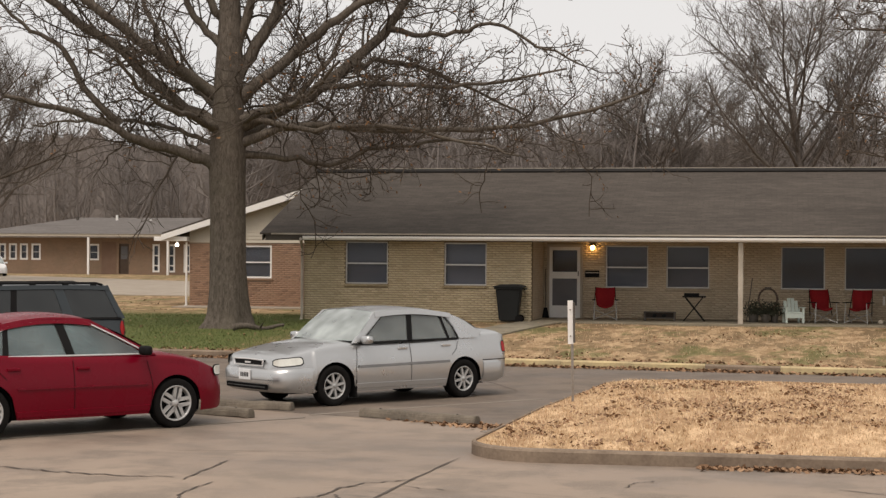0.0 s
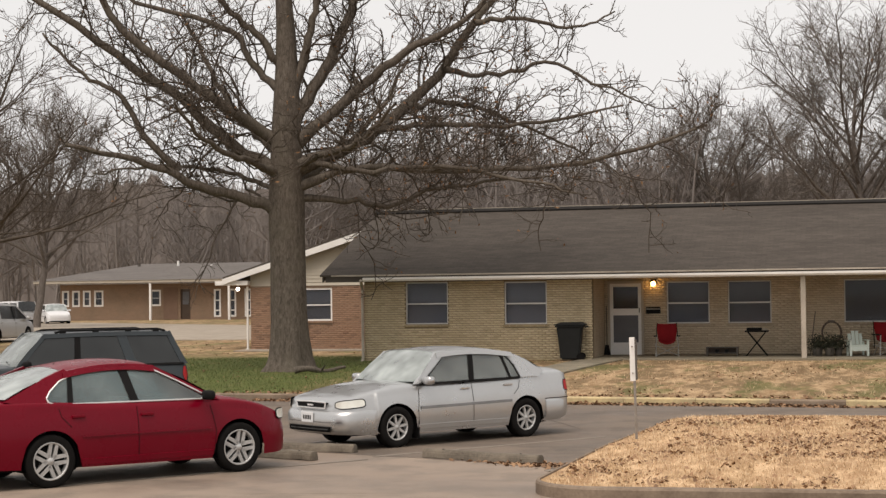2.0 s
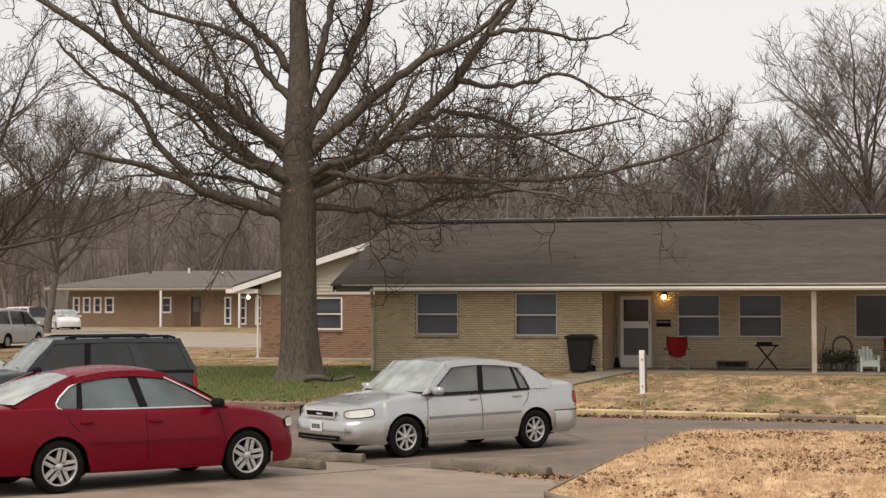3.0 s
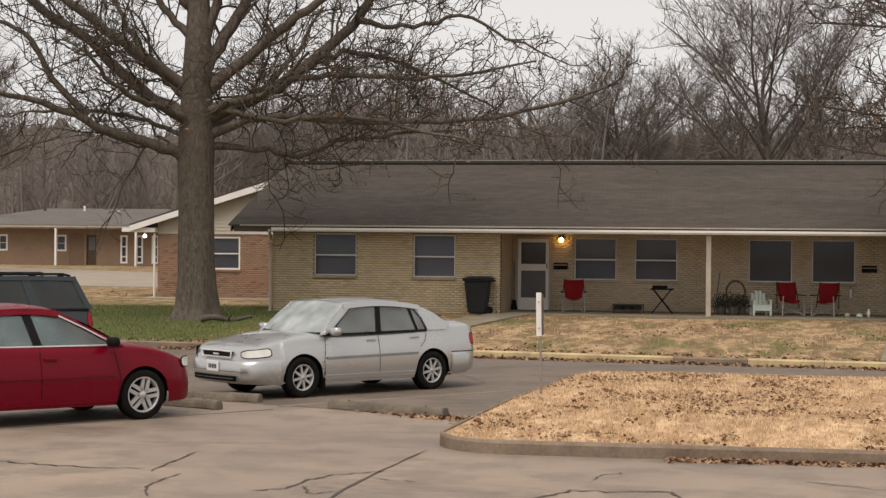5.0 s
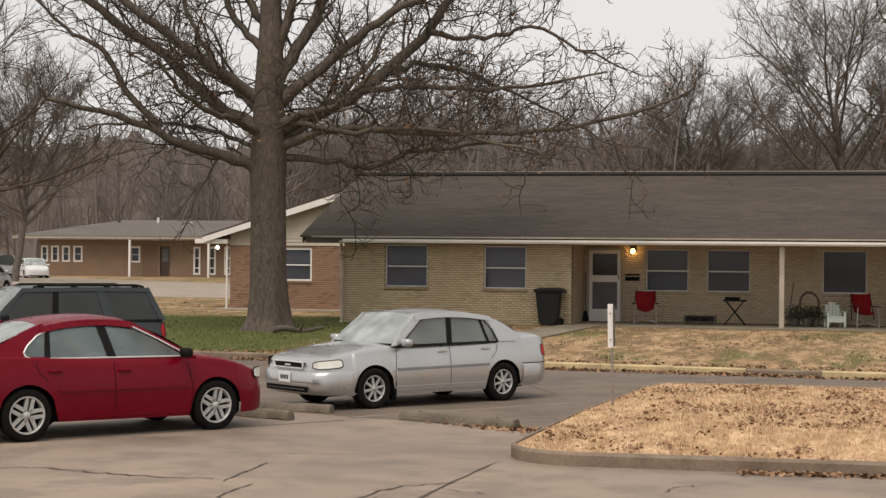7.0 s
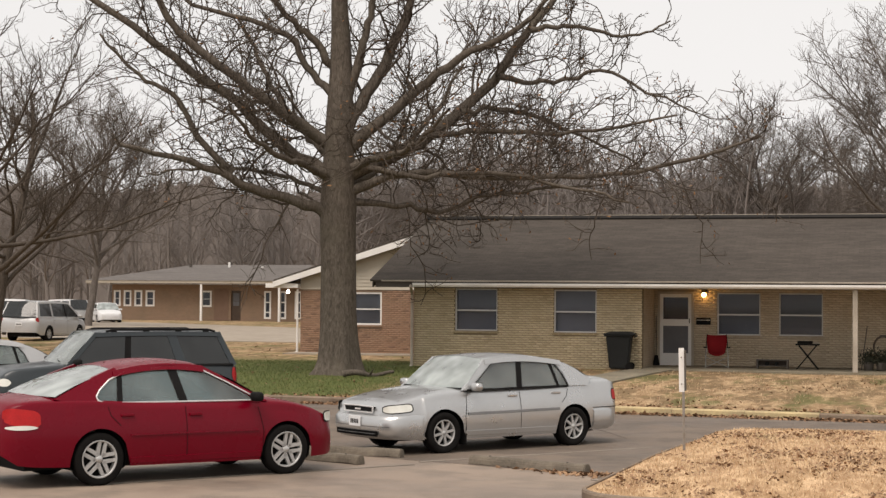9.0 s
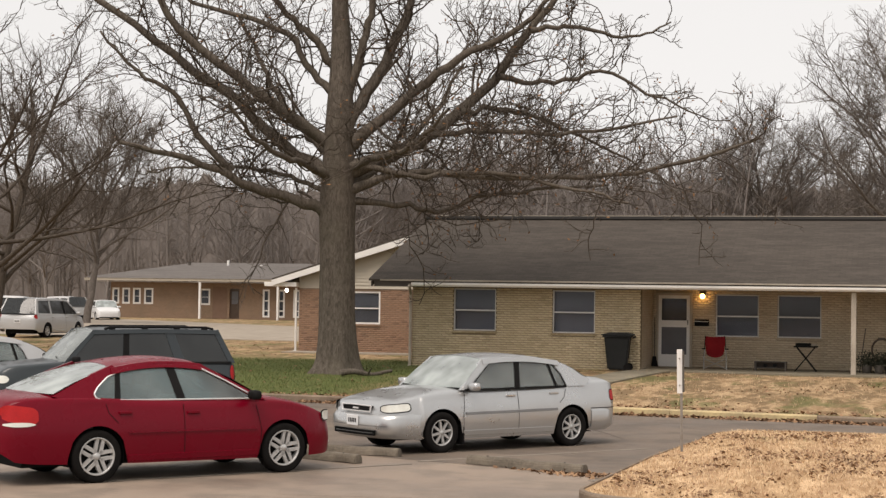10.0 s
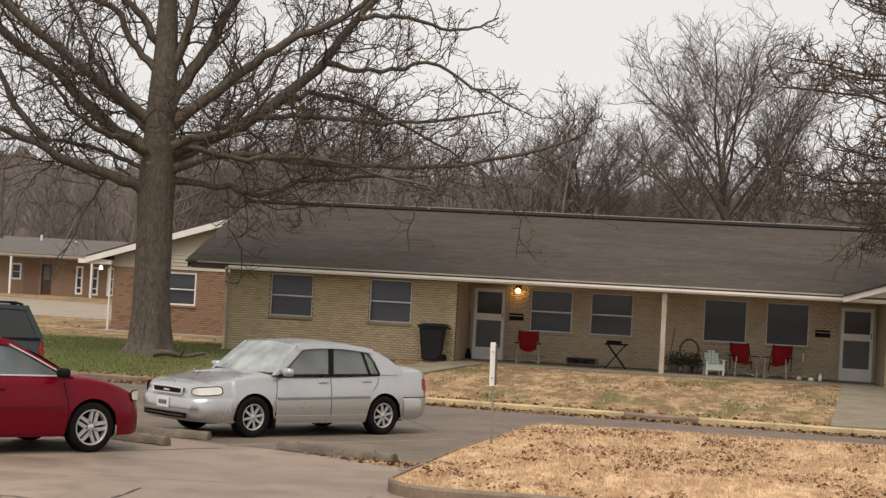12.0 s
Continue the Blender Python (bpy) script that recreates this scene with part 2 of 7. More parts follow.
def prism(bm, pts, axis, a, b):
    """Polygon pts (2D) pushed along an axis: 'x': pts are (y, z); 'y': (x, z); 'z': (x, y)."""
    def at(p, d):
        return {"x": (d, p[0], p[1]), "y": (p[0], d, p[1]), "z": (p[0], p[1], d)}[axis]
    lo = [bm.verts.new(at(p, a)) for p in pts]
    hi = [bm.verts.new(at(p, b)) for p in pts]
    n = len(pts)
    bm.faces.new(lo)
    bm.faces.new(hi[::-1])
    for i in range(n):
        bm.faces.new((lo[i], lo[(i + 1) % n], hi[(i + 1) % n], hi[i]))
    return bm


def rod(bm, p, q, r, n=8, r2=None):
    """A round bar from p to q."""
    p, q = Vector(p), Vector(q)
    d = q - p
    m = Matrix.Translation((p + q) / 2) @ d.to_track_quat("Z", "Y").to_matrix().to_4x4()
    bmesh.ops.create_cone(bm, cap_ends=True, segments=n, radius1=r, radius2=r if r2 is None else r2, depth=d.length, matrix=m)
    return bm


def rods(pts, r, n=8):
    bm = bmesh.new()
    for p, q in zip(pts, pts[1:]):
        rod(bm, p, q, r, n)
    return bm


def wall_bm(x0, x1, z0, z1, y0, y1, holes=()):
    """An upright wall along x with real openings (xa, xb, za, zb)."""
    bm = bmesh.new()
    xs = sorted({x0, x1, *[h[i] for h in holes for i in (0, 1)]})
    zs = sorted({z0, z1, *[h[i] for h in holes for i in (2, 3)]})
    def solid(i, k):
        if not (0 <= i < len(xs) - 1 and 0 <= k < len(zs) - 1):
            return False
        cx, cz = (xs[i] + xs[i + 1]) / 2, (zs[k] + zs[k + 1]) / 2
        return not any(h[0] < cx < h[1] and h[2] < cz < h[3] for h in holes)
    def quad(*c):
        bm.faces.new([bm.verts.new(p) for p in c])
    for i in range(len(xs) - 1):
        for k in range(len(zs) - 1):
            if not solid(i, k):
                continue
            a, b, c, d = xs[i], xs[i + 1], zs[k], zs[k + 1]
            quad((a, y0, c), (b, y0, c), (b, y0, d), (a, y0, d))
            quad((b, y1, c), (a, y1, c), (a, y1, d), (b, y1, d))
            if not solid(i - 1, k):
                quad((a, y1, c), (a, y0, c), (a, y0, d), (a, y1, d))
            if not solid(i + 1, k):
                quad((b, y0, c), (b, y1, c), (b, y1, d), (b, y0, d))
            if not solid(i, k - 1):
                quad((a, y1, c), (b, y1, c), (b, y0, c), (a, y0, c))
            if not solid(i, k + 1):
                quad((a, y0, d), (b, y0, d), (b, y1, d), (a, y1, d))
    bmesh.ops.remove_doubles(bm, verts=bm.verts, dist=0.0005)
    return bm


class Sticks:
    """Collects tapered branches and turns them into one mesh."""

    def __init__(self):
        self.v, self.f, self.n = [], [], 0

    def tube(self, pts, radii, sides):
        pts = np.asarray(pts, float)
        m = len(pts)
        d = np.gradient(pts, axis=0)
        d /= np.linalg.norm(d, axis=1)[:, None] + 1e-9
        ref = np.array([0.0, 0.0, 1.0]) if abs(d[0, 2]) < 0.8 else np.array([1.0, 0.0, 0.0])
        u = np.cross(d, ref)
        u /= np.linalg.norm(u, axis=1)[:, None] + 1e-9
        w = np.cross(d, u)
        a = np.arange(sides) * 2 * math.pi / sides
        ring = pts[:, None, :] + np.asarray(radii)[:, None, None] * (np.cos(a)[None, :, None] * u[:, None, :] + np.sin(a)[None, :, None] * w[:, None, :])
        self.v.append(ring.reshape(-1, 3))
        i = np.arange(m - 1)[:, None] * sides
        k = np.arange(sides)[None, :]
        k2 = (k + 1) % sides
        self.f.append(np.stack([i + k, i + k2, i + sides + k2, i + sides + k], -1).reshape(-1, 4) + self.n)
        self.n += m * sides

    def leaf(self, p, size, rng):
        a, b = rng.normal(size=3), rng.normal(size=3)
        a /= np.linalg.norm(a)
        b = np.cross(a, b)
        b /= np.linalg.norm(b) + 1e-9
        self.v.append(np.array([p, p + a * size + b * size * 0.3, p + a * size * 1.6, p + a * size - b * size * 0.3]))
        self.f.append(np.array([[0, 1, 2, 3]]) + self.n)
        self.n += 4

    def mesh(self, name, mat, smooth=True):
        v, f = np.concatenate(self.v), np.concatenate(self.f)
        me = bpy.data.meshes.new(name)
        me.vertices.add(len(v))
        me.vertices.foreach_set("co", v.astype(np.float32).ravel())
        me.loops.add(f.size)
        me.loops.foreach_set("vertex_index", f.astype(np.int32).ravel())
        me.polygons.add(len(f))
        me.polygons.foreach_set("loop_start", np.arange(len(f), dtype=np.int32) * 4)
        me.polygons.foreach_set("loop_total", np.full(len(f), 4, dtype=np.int32))
        me.update(calc_edges=True)
        if smooth:
            me.polygons.foreach_set("use_smooth", np.ones(len(f), dtype=bool))
        me.materials.append(mat)
        return me


# ---- ground ----
def kerb_y(x):
    """The line of the kerb along the lawn's edge."""
    return 35.05 - 0.13 * x


def height(x, y):
    k = kerb_y(max(-40.0, min(40.0, x))) + 0.2
    d = y - k
    if d < 0:
        return -0.12
    h = 0.13 + min(d, 11.0) / 11.0 * 0.27
    return h + 0.03 * noise.noise((x * 0.25, y * 0.25, 0)) * min(1, d / 3)


def ground_sheet():
    bm = bmesh.new()
    xs = [-900, -400, -200, -120, -90, -70, -60] + [-50 + 1.0 * i for i in range(0, 91)] + [50, 70, 120, 200, 400, 900]
    ts = [-400, -120, -60, -50, -36, -30, -10, -0.6, -0.02, 0.0] + [0.5 + 0.75 * i for i in range(0, 30)] + [26, 30, 36, 44, 54, 70, 90, 120, 200, 400, 900]
    grid = []
    for t in ts:
        row = []
        for x in xs:
            y = kerb_y(max(-40.0, min(40.0, x))) + 0.2 + t
            row.append(bm.verts.new((x, y, height(x, y + 1e-6))))
        grid.append(row)
    for j in range(len(ts) - 1):
        for i in range(len(xs) - 1):
            bm.faces.new((grid[j][i], grid[j][i + 1], grid[j + 1][i + 1], grid[j + 1][i]))
    ob = part("ground", bm, LAWN, None, "dormant tan lawn with green patches round the tree", True)
    return tagged(ob, kind="structure", category="lawn")


ground_sheet()


def lot_slab():
    bm = bmesh.new()
    edge = [(x, kerb_y(x) + 0.02) for x in (40, 20, 0, -20, -40)]
    prism(bm, [(-40, -40), (40, -40)] + edge, "z", -0.3, 0.0)
    return tagged(part("parking_lot", bm, ASPHALT, None, "worn grey-tan asphalt parking lot with cracks"), kind="structure", category="parking lot")


lot = lot_slab()


def bay_paving():
    bm = bmesh.new()
    edge = [(x, kerb_y(x) + 0.01) for x in (-38, 0, 38)]
    prism(bm, edge + [(36, 24), (-2, 24), (-3.5, 20.9), (-3.95, 23.2), (-6.2, 24.25), (-9.5, 25.6), (-38, 37.0)], "z", -0.05, 0.004)
    tagged(part("parking_bays", bm, BAY_ASPHALT, None, "darker asphalt of the lane and parking bays"), kind="structure", category="parking lot")


bay_paving()


def kerb_run(name, p, q, n, mat_pick, w=0.16, h=0.15, label=""):
    """A run of kerb stones from p to q, each a bevelled piece."""
    p, q = Vector((*p, 0)), Vector((*q, 0))
    d = (q - p) / n
    root = tagged(new(name), label, "kerb", kind="structure")
    shared = {}
    for i in range(n):
        mat = mat_pick(i)
        if mat.name not in shared:
            L = d.length
            bm = bmesh.new()
            prism(bm, [(-w / 2, -0.12), (w / 2, -0.12), (w / 2, h - 0.02), (w / 2 - 0.03, h), (-w / 2 + 0.03, h), (-w / 2, h - 0.03)], "x", 0.004, L - 0.004)
            shared[mat.name] = mesh_of(bm, "kerbstone", mat)
        ob = new("kerbstone", shared[mat.name])
        a = math.atan2(d.y, d.x)
        ob.matrix_basis = Matrix.Translation(p + d * i + Vector((0, 0, random.uniform(-0.008, 0.008)))) @ Matrix.Rotation(a, 4, "Z")
        ob.parent = root
    return root


kerb_run("kerb_north", (-39.0, kerb_y(-39.0) + 0.1), (39.0, kerb_y(39.0) + 0.1), 52,
         lambda i: YELLOW if i in (22, 23, 24, 26, 27, 28, 29, 30, 31, 33, 34) else KERB, label="chipped kerb with worn yellow paint")

# ---- the near verge ----
def verge():
    bm = bmesh.new()
    end = [(-3.1 + 0.75 * math.sin(a), 13.7 + 0.75 * math.cos(a)) for a in (0.1, 0.5, 0.9, 1.25, 1.55)]
    prism(bm, [(-40, 11.55)] + [(-3.3, 14.38)] + end + [(-2.4, -30), (-40, -30)], "z", -0.3, 0.10)
    tagged(part("verge", bm, STRAW, None, "strip of dry straw grass behind the near kerb"), kind="structure", category="lawn")
    kerb_run("kerb_south", (-38.0, 11.76), (-3.2, 14.46), 16, lambda i: PALE_KERB, 0.10, 0.13, "pale concrete kerb along the dry verge")


verge()


# ---- traffic island ----
def island_outline(inset=0.0):
    """Rounded corner by the bays, straight front and back, running off to the right."""
    pts = []
    for i in range(13):
        a = math.pi + (math.pi / 2) * (i / 12)
        k = inset * (0.25 + 0.75 * i / 12)
        pts.append((-2.7 + (0.95 - k) * math.cos(a), 20.45 + (0.95 - k) * math.sin(a)))
    pts += [(2.0, 19.55 + inset), (8.0, 19.75 + inset), (14.0, 20.1 + inset), (14.0, 30.6 - inset), (-1.5, 31.0 - inset), (-2.4, 30.6 - inset), (-3.0 + inset * 0.25, 29.6), (-3.45 + inset * 0.25, 25.0)]
    return pts


def island_z(x, y):
    e = min(1.0, max(0.0, min(y - 19.7, 30.9 - y, (x + 3.55) * 1.0)) / 2.2)
    return 0.13 + 0.13 * e * e * (3 - 2 * e) + 0.05 * noise.noise((x * 0.5, y * 0.5, 3.0)) * e


def build_island():
    root = tagged(new("island_kerb"), "dirty concrete kerb round the grass island", "kerb", kind="structure")
    out, inn = island_outline(), island_outline(0.17)
    n = len(out)
    for i in range(n):
        j = (i + 1) % n
        if out[i][0] > 13 and out[j][0] > 13:
            continue
        bm = bmesh.new()
        o1, o2, i1, i2 = (Vector((*p, 0)) for p in (out[i], out[j], inn[i], inn[j]))
        up = Vector((0, 0, 0.15))
        dn = Vector((0, 0, -0.1))
        ch = Vector((0, 0, 0.125))
        mid1, mid2 = o1.lerp(i1, 0.16), o2.lerp(i2, 0.16)
        sec1 = [o1 + dn, o1 + ch, mid1 + up, i1 + up, i1 + dn]
        sec2 = [o2 + dn, o2 + ch, mid2 + up, i2 + up, i2 + dn]
        a = [bm.verts.new(v) for v in sec1]
        b = [bm.verts.new(v) for v in sec2]
        for k in range(5):
            bm.faces.new((a[k], a[(k + 1) % 5], b[(k + 1) % 5], b[k]))
        bm.faces.new(a[::-1])
        bm.faces.new(b)
        part("kerb_piece", bm, KERB, root)
    bm = bmesh.new()
    pts = island_outline(0.165)
    x0, x1, y0, y1 = -3.7, 14.0, 19.4, 31.1
    nx, ny = 71, 47
    def inside(x, y):
        c = False
        for (ax, ay), (bx, by) in zip(pts, pts[1:] + pts[:1]):
            if (ay > y) != (by > y) and x < (bx - ax) * (y - ay) / (by - ay) + ax:
                c = not c
        return c
    # rows of the mound follow the outline's left edge
    def span(y):
        xs = []
        for (ax, ay), (bx, by) in zip(pts, pts[1:] + pts[:1]):
            if (ay > y) != (by > y):
                xs.append((bx - ax) * (y - ay) / (by - ay) + ax)
        return (min(xs), max(xs)) if len(xs) > 1 else None
    rows = []
    for j in range(ny + 1):
        y = 19.70 + (30.75 - 19.70) * j / ny
        s = span(y)
        if not s:
            continue
        rows.append([bm.verts.new((s[0] + (s[1] - s[0]) * (i / nx) ** 1.3, y, island_z(s[0] + (s[1] - s[0]) * (i / nx) ** 1.3, y))) for i in range(nx + 1)])
    for r, q in zip(rows, rows[1:]):
        for i in range(nx):
            bm.faces.new((r[i], r[i + 1], q[i + 1], q[i]))
    tagged(part("island", bm, STRAW, None, "raised island of dry straw grass with fallen leaves", True), kind="structure", category="grass island")
    return inside


inside_island = build_island()


# ---- house pieces ----
def lay_bricks(wall, x0, x1, z0, z1, y, holes, mat, stretch, seed, limit=300):
    """Running bond on a wall's face, each brick 7 mm proud of the joints. Those in the stretch of the wall are parts of their own, the rest one part."""
    r = random.Random(seed)
    L, H, head, joint = 0.2032, 0.0677, 0.004, 0.012
    rest = Sticks()
    shapes = []
    def corners(xa, xb, za, zb, d):
        e = 0.002
        return np.array([(xa, 0.0, za), (xb, 0.0, za), (xb, 0.0, zb), (xa, 0.0, zb), (xa + e, -d, za + e), (xb - e, -d, za + e), (xb - e, -d, zb - e), (xa + e, -d, zb - e)])
    faces = np.array([(4, 5, 6, 7), (0, 1, 5, 4), (1, 2, 6, 5), (2, 3, 7, 6), (3, 0, 4, 7)])
    for k in range(3):
        one = Sticks()
        one.v, one.f, one.n = [corners(0, L - head, 0, H - joint, 0.006 + 0.001 * k)], [faces], 8
        shapes.append(one.mesh("brick", mat, False))
    single = 0
    row = 0
    z = z0
    while z + H <= z1 + 0.01:
        x = x0 - (L / 2 if row % 2 else 0)
        while x < x1:
            xa, xb, za, zb = max(x, x0), min(x + L - head, x1), z, z + H - joint
            for h0, h1, h2, h3 in holes:
                if zb > h2 - 0.08 and za < h3 + 0.002:
                    if xa < h0 < xb:
                        xb = h0 - 0.004
                    elif xa < h1 < xb:
                        xa = h1 + 0.004
                    elif h0 <= xa and xb <= h1:
                        xa = xb
            if xb - xa > 0.03:
                if xb - xa > L - head - 0.001 and stretch[0] < xa < stretch[1] and stretch[2] < za < stretch[3] and single < limit:
                    ob = new("brick", shapes[r.randrange(3)])
                    ob.location = (xa, y, za)
                    ob.parent = wall
                    single += 1
                else:
                    c = corners(xa, xb, za, zb, r.uniform(0.005, 0.008))
                    c[:, 1] += y
                    rest.v.append(c)
                    rest.f.append(faces + rest.n)
                    rest.n += 8
            x += L
        z += H
        row += 1
    ob = new("brickwork", rest.mesh("brickwork", mat, False))
    ob.parent = wall
    tagged(ob, kind="stuff")


def brick_face(name, c1, c2, dark):
    """Fired brick face: its own tone for each brick, speckle and weather stains."""
    m = Mat(name, 0.9, 0, 0.2)
    tone = m.math("FRACT", m.math("ADD", m.random(), m.island()))
    col = m.mix(tone, c1, c2)
    col = m.mix(m.step(tone, 0.86, 0.9, 0, 0.55), col, dark)
    col = m.mix(m.step(m.noise(0.8, 5), 0.35, 0.75, 0.0, 0.3), col, (0.16, 0.13, 0.09))
    col = m.mix(m.step(m.noise(60.0, 3), 0.35, 0.7, 0.0, 0.2), col, (0.10, 0.08, 0.06))
    m.color(col)
    m.bump(m.noise(90.0, 2), 0.3, 0.003)
    return m.m


BEIGE_FACE = brick_face("beige_brick_face", (0.64, 0.53, 0.36), (0.56, 0.46, 0.305), (0.47, 0.38, 0.25))
PORCH_FACE = brick_face("porch_brick_face", (0.68, 0.565, 0.42), (0.61, 0.50, 0.365), (0.54, 0.44, 0.32))
RED_FACE = brick_face("red_brick_face", (0.36, 0.222, 0.150), (0.295, 0.178, 0.12), (0.17, 0.10, 0.072))
BEIGE_MORTAR = mottled("dingy_mortar", (0.15, 0.112, 0.066), (0.22, 0.17, 0.105), 1.2, 40, 0.95)
PORCH_MORTAR = mottled("porch_mortar", (0.30, 0.24, 0.17), (0.38, 0.31, 0.225), 1.2, 40, 0.95)
RED_MORTAR = mottled("grey_mortar", (0.20, 0.145, 0.105), (0.28, 0.21, 0.16), 1.2, 40, 0.95)


def window(parent, x0, x1, z0, z1, y, blind=BLIND, rails=1, frame_mat=ALUMINIUM, w=0.034, name="window", cols=1):
    """Double-hung window set in a wall whose face is at y: frame, meeting rail, panes, blind, brick sill."""
    root = new(name)
    root.parent = parent
    bm = bmesh.new()
    for a in ((x0, x0 + w, z0, z1), (x1 - w, x1, z0, z1), (x0 + w, x1 - w, z0, z0 + w), (x0 + w, x1 - w, z1 - w, z1)):
        box(bm, a[0], a[1], y - 0.012, y + 0.09, a[2], a[3])
    part("frame", bm, frame_mat, root)
    zc = (z0 + z1) / 2 - 0.02
    if rails:
        part("meeting_rail", B(x0 + w, x1 - w, y + 0.01, y + 0.06, zc - 0.02, zc + 0.022), frame_mat, root)
        spans = ((z0 + w, zc - 0.02, 0.035), (zc + 0.022, z1 - w, 0.05))
    else:
        spans = ((z0 + w, z1 - w, 0.04),)
    for c in range(1, cols):
        xc = x0 + (x1 - x0) * c / cols
        part("mullion", B(xc - 0.02, xc + 0.02, y + 0.01, y + 0.06, z0 + w, z1 - w), frame_mat, root)
    for za, zb, dy in spans:
        pane = part("pane", B(x0 + w, x1 - w, y + dy, y + dy + 0.006, za, zb), PANE, root)
    part("blind", B(x0 + w * 0.5, x1 - w * 0.5, y + 0.13, y + 0.14, z0 + 0.02, z1 - 0.01), blind, root)
    return root


def sill(parent, x0, x1, z, y, mat):
    bm = bmesh.new()
    prism(bm, [(y - 0.05, z - 0.075), (y + 0.05, z - 0.075), (y + 0.05, z), (y - 0.05, z - 0.02)], "x", x0 - 0.05, x1 + 0.05)
    return part("sill", bm, mat, parent)


def screen_door(parent, x0, x1, z0, z1, y):
    root = new("screen_door")
    root.parent = parent
    bm = bmesh.new()
    s = 0.09
    zm = z0 + (z1 - z0) * 0.60
    for a in ((x0, x0 + s, z0, z1), (x1 - s, x1, z0, z1), (x0 + s, x1 - s, z1 - 0.10, z1), (x0 + s, x1 - s, zm - 0.10, zm + 0.10), (x0 + s, x1 - s, z0, z0 + 0.36)):
        box(bm, a[0], a[1], y - 0.03, y + 0.02, a[2], a[3])
    part("door_frame", bm, WHITE, root)
    part("lower_panel", B(x0 + s, x1 - s, y - 0.012, y, z0 + 0.36, zm - 0.10), SCREEN, root, "grey screened lower panel")
    part("upper_pane", B(x0 + s, x1 - s, y - 0.010, y - 0.004, zm + 0.10, z1 - 0.10), PANE, root)
    part("inner_door", B(x0 + 0.02, x1 - 0.02, y + 0.05, y + 0.09, z0, z1), DOOR_WOOD, root, "dark brown inner door")
    part("handle", rod(bmesh.new(), (x1 - 0.05, y - 0.08, zm - 0.02), (x1 - 0.05, y - 0.08, zm + 0.12), 0.012), DARK, root)
    bm = bmesh.new()
    for a in ((x0 - 0.07, x0 - 0.004, z0, z1 + 0.07), (x1 + 0.004, x1 + 0.07, z0, z1 + 0.07), (x0 - 0.004, x1 + 0.004, z1 + 0.004, z1 + 0.07)):
        box(bm, a[0], a[1], y - 0.05, y + 0.06, a[2], a[3])
    part("casing", bm, TRIM, root)
    return root


DOOR_WOOD = mottled("brown_door", (0.05, 0.03, 0.02), (0.085, 0.055, 0.035), 2, 30, 0.5)
TRIM = siding_like("tan_trim", (0.46, 0.40, 0.32))
FLOOR_Z = 0.45
WALL_Y, PORCH_Y, EAVE_Y, RIDGE_Y, RIDGE_Z, EAVE_Z = 48.5, 51.0, 47.9, 54.2, 4.95, 2.88


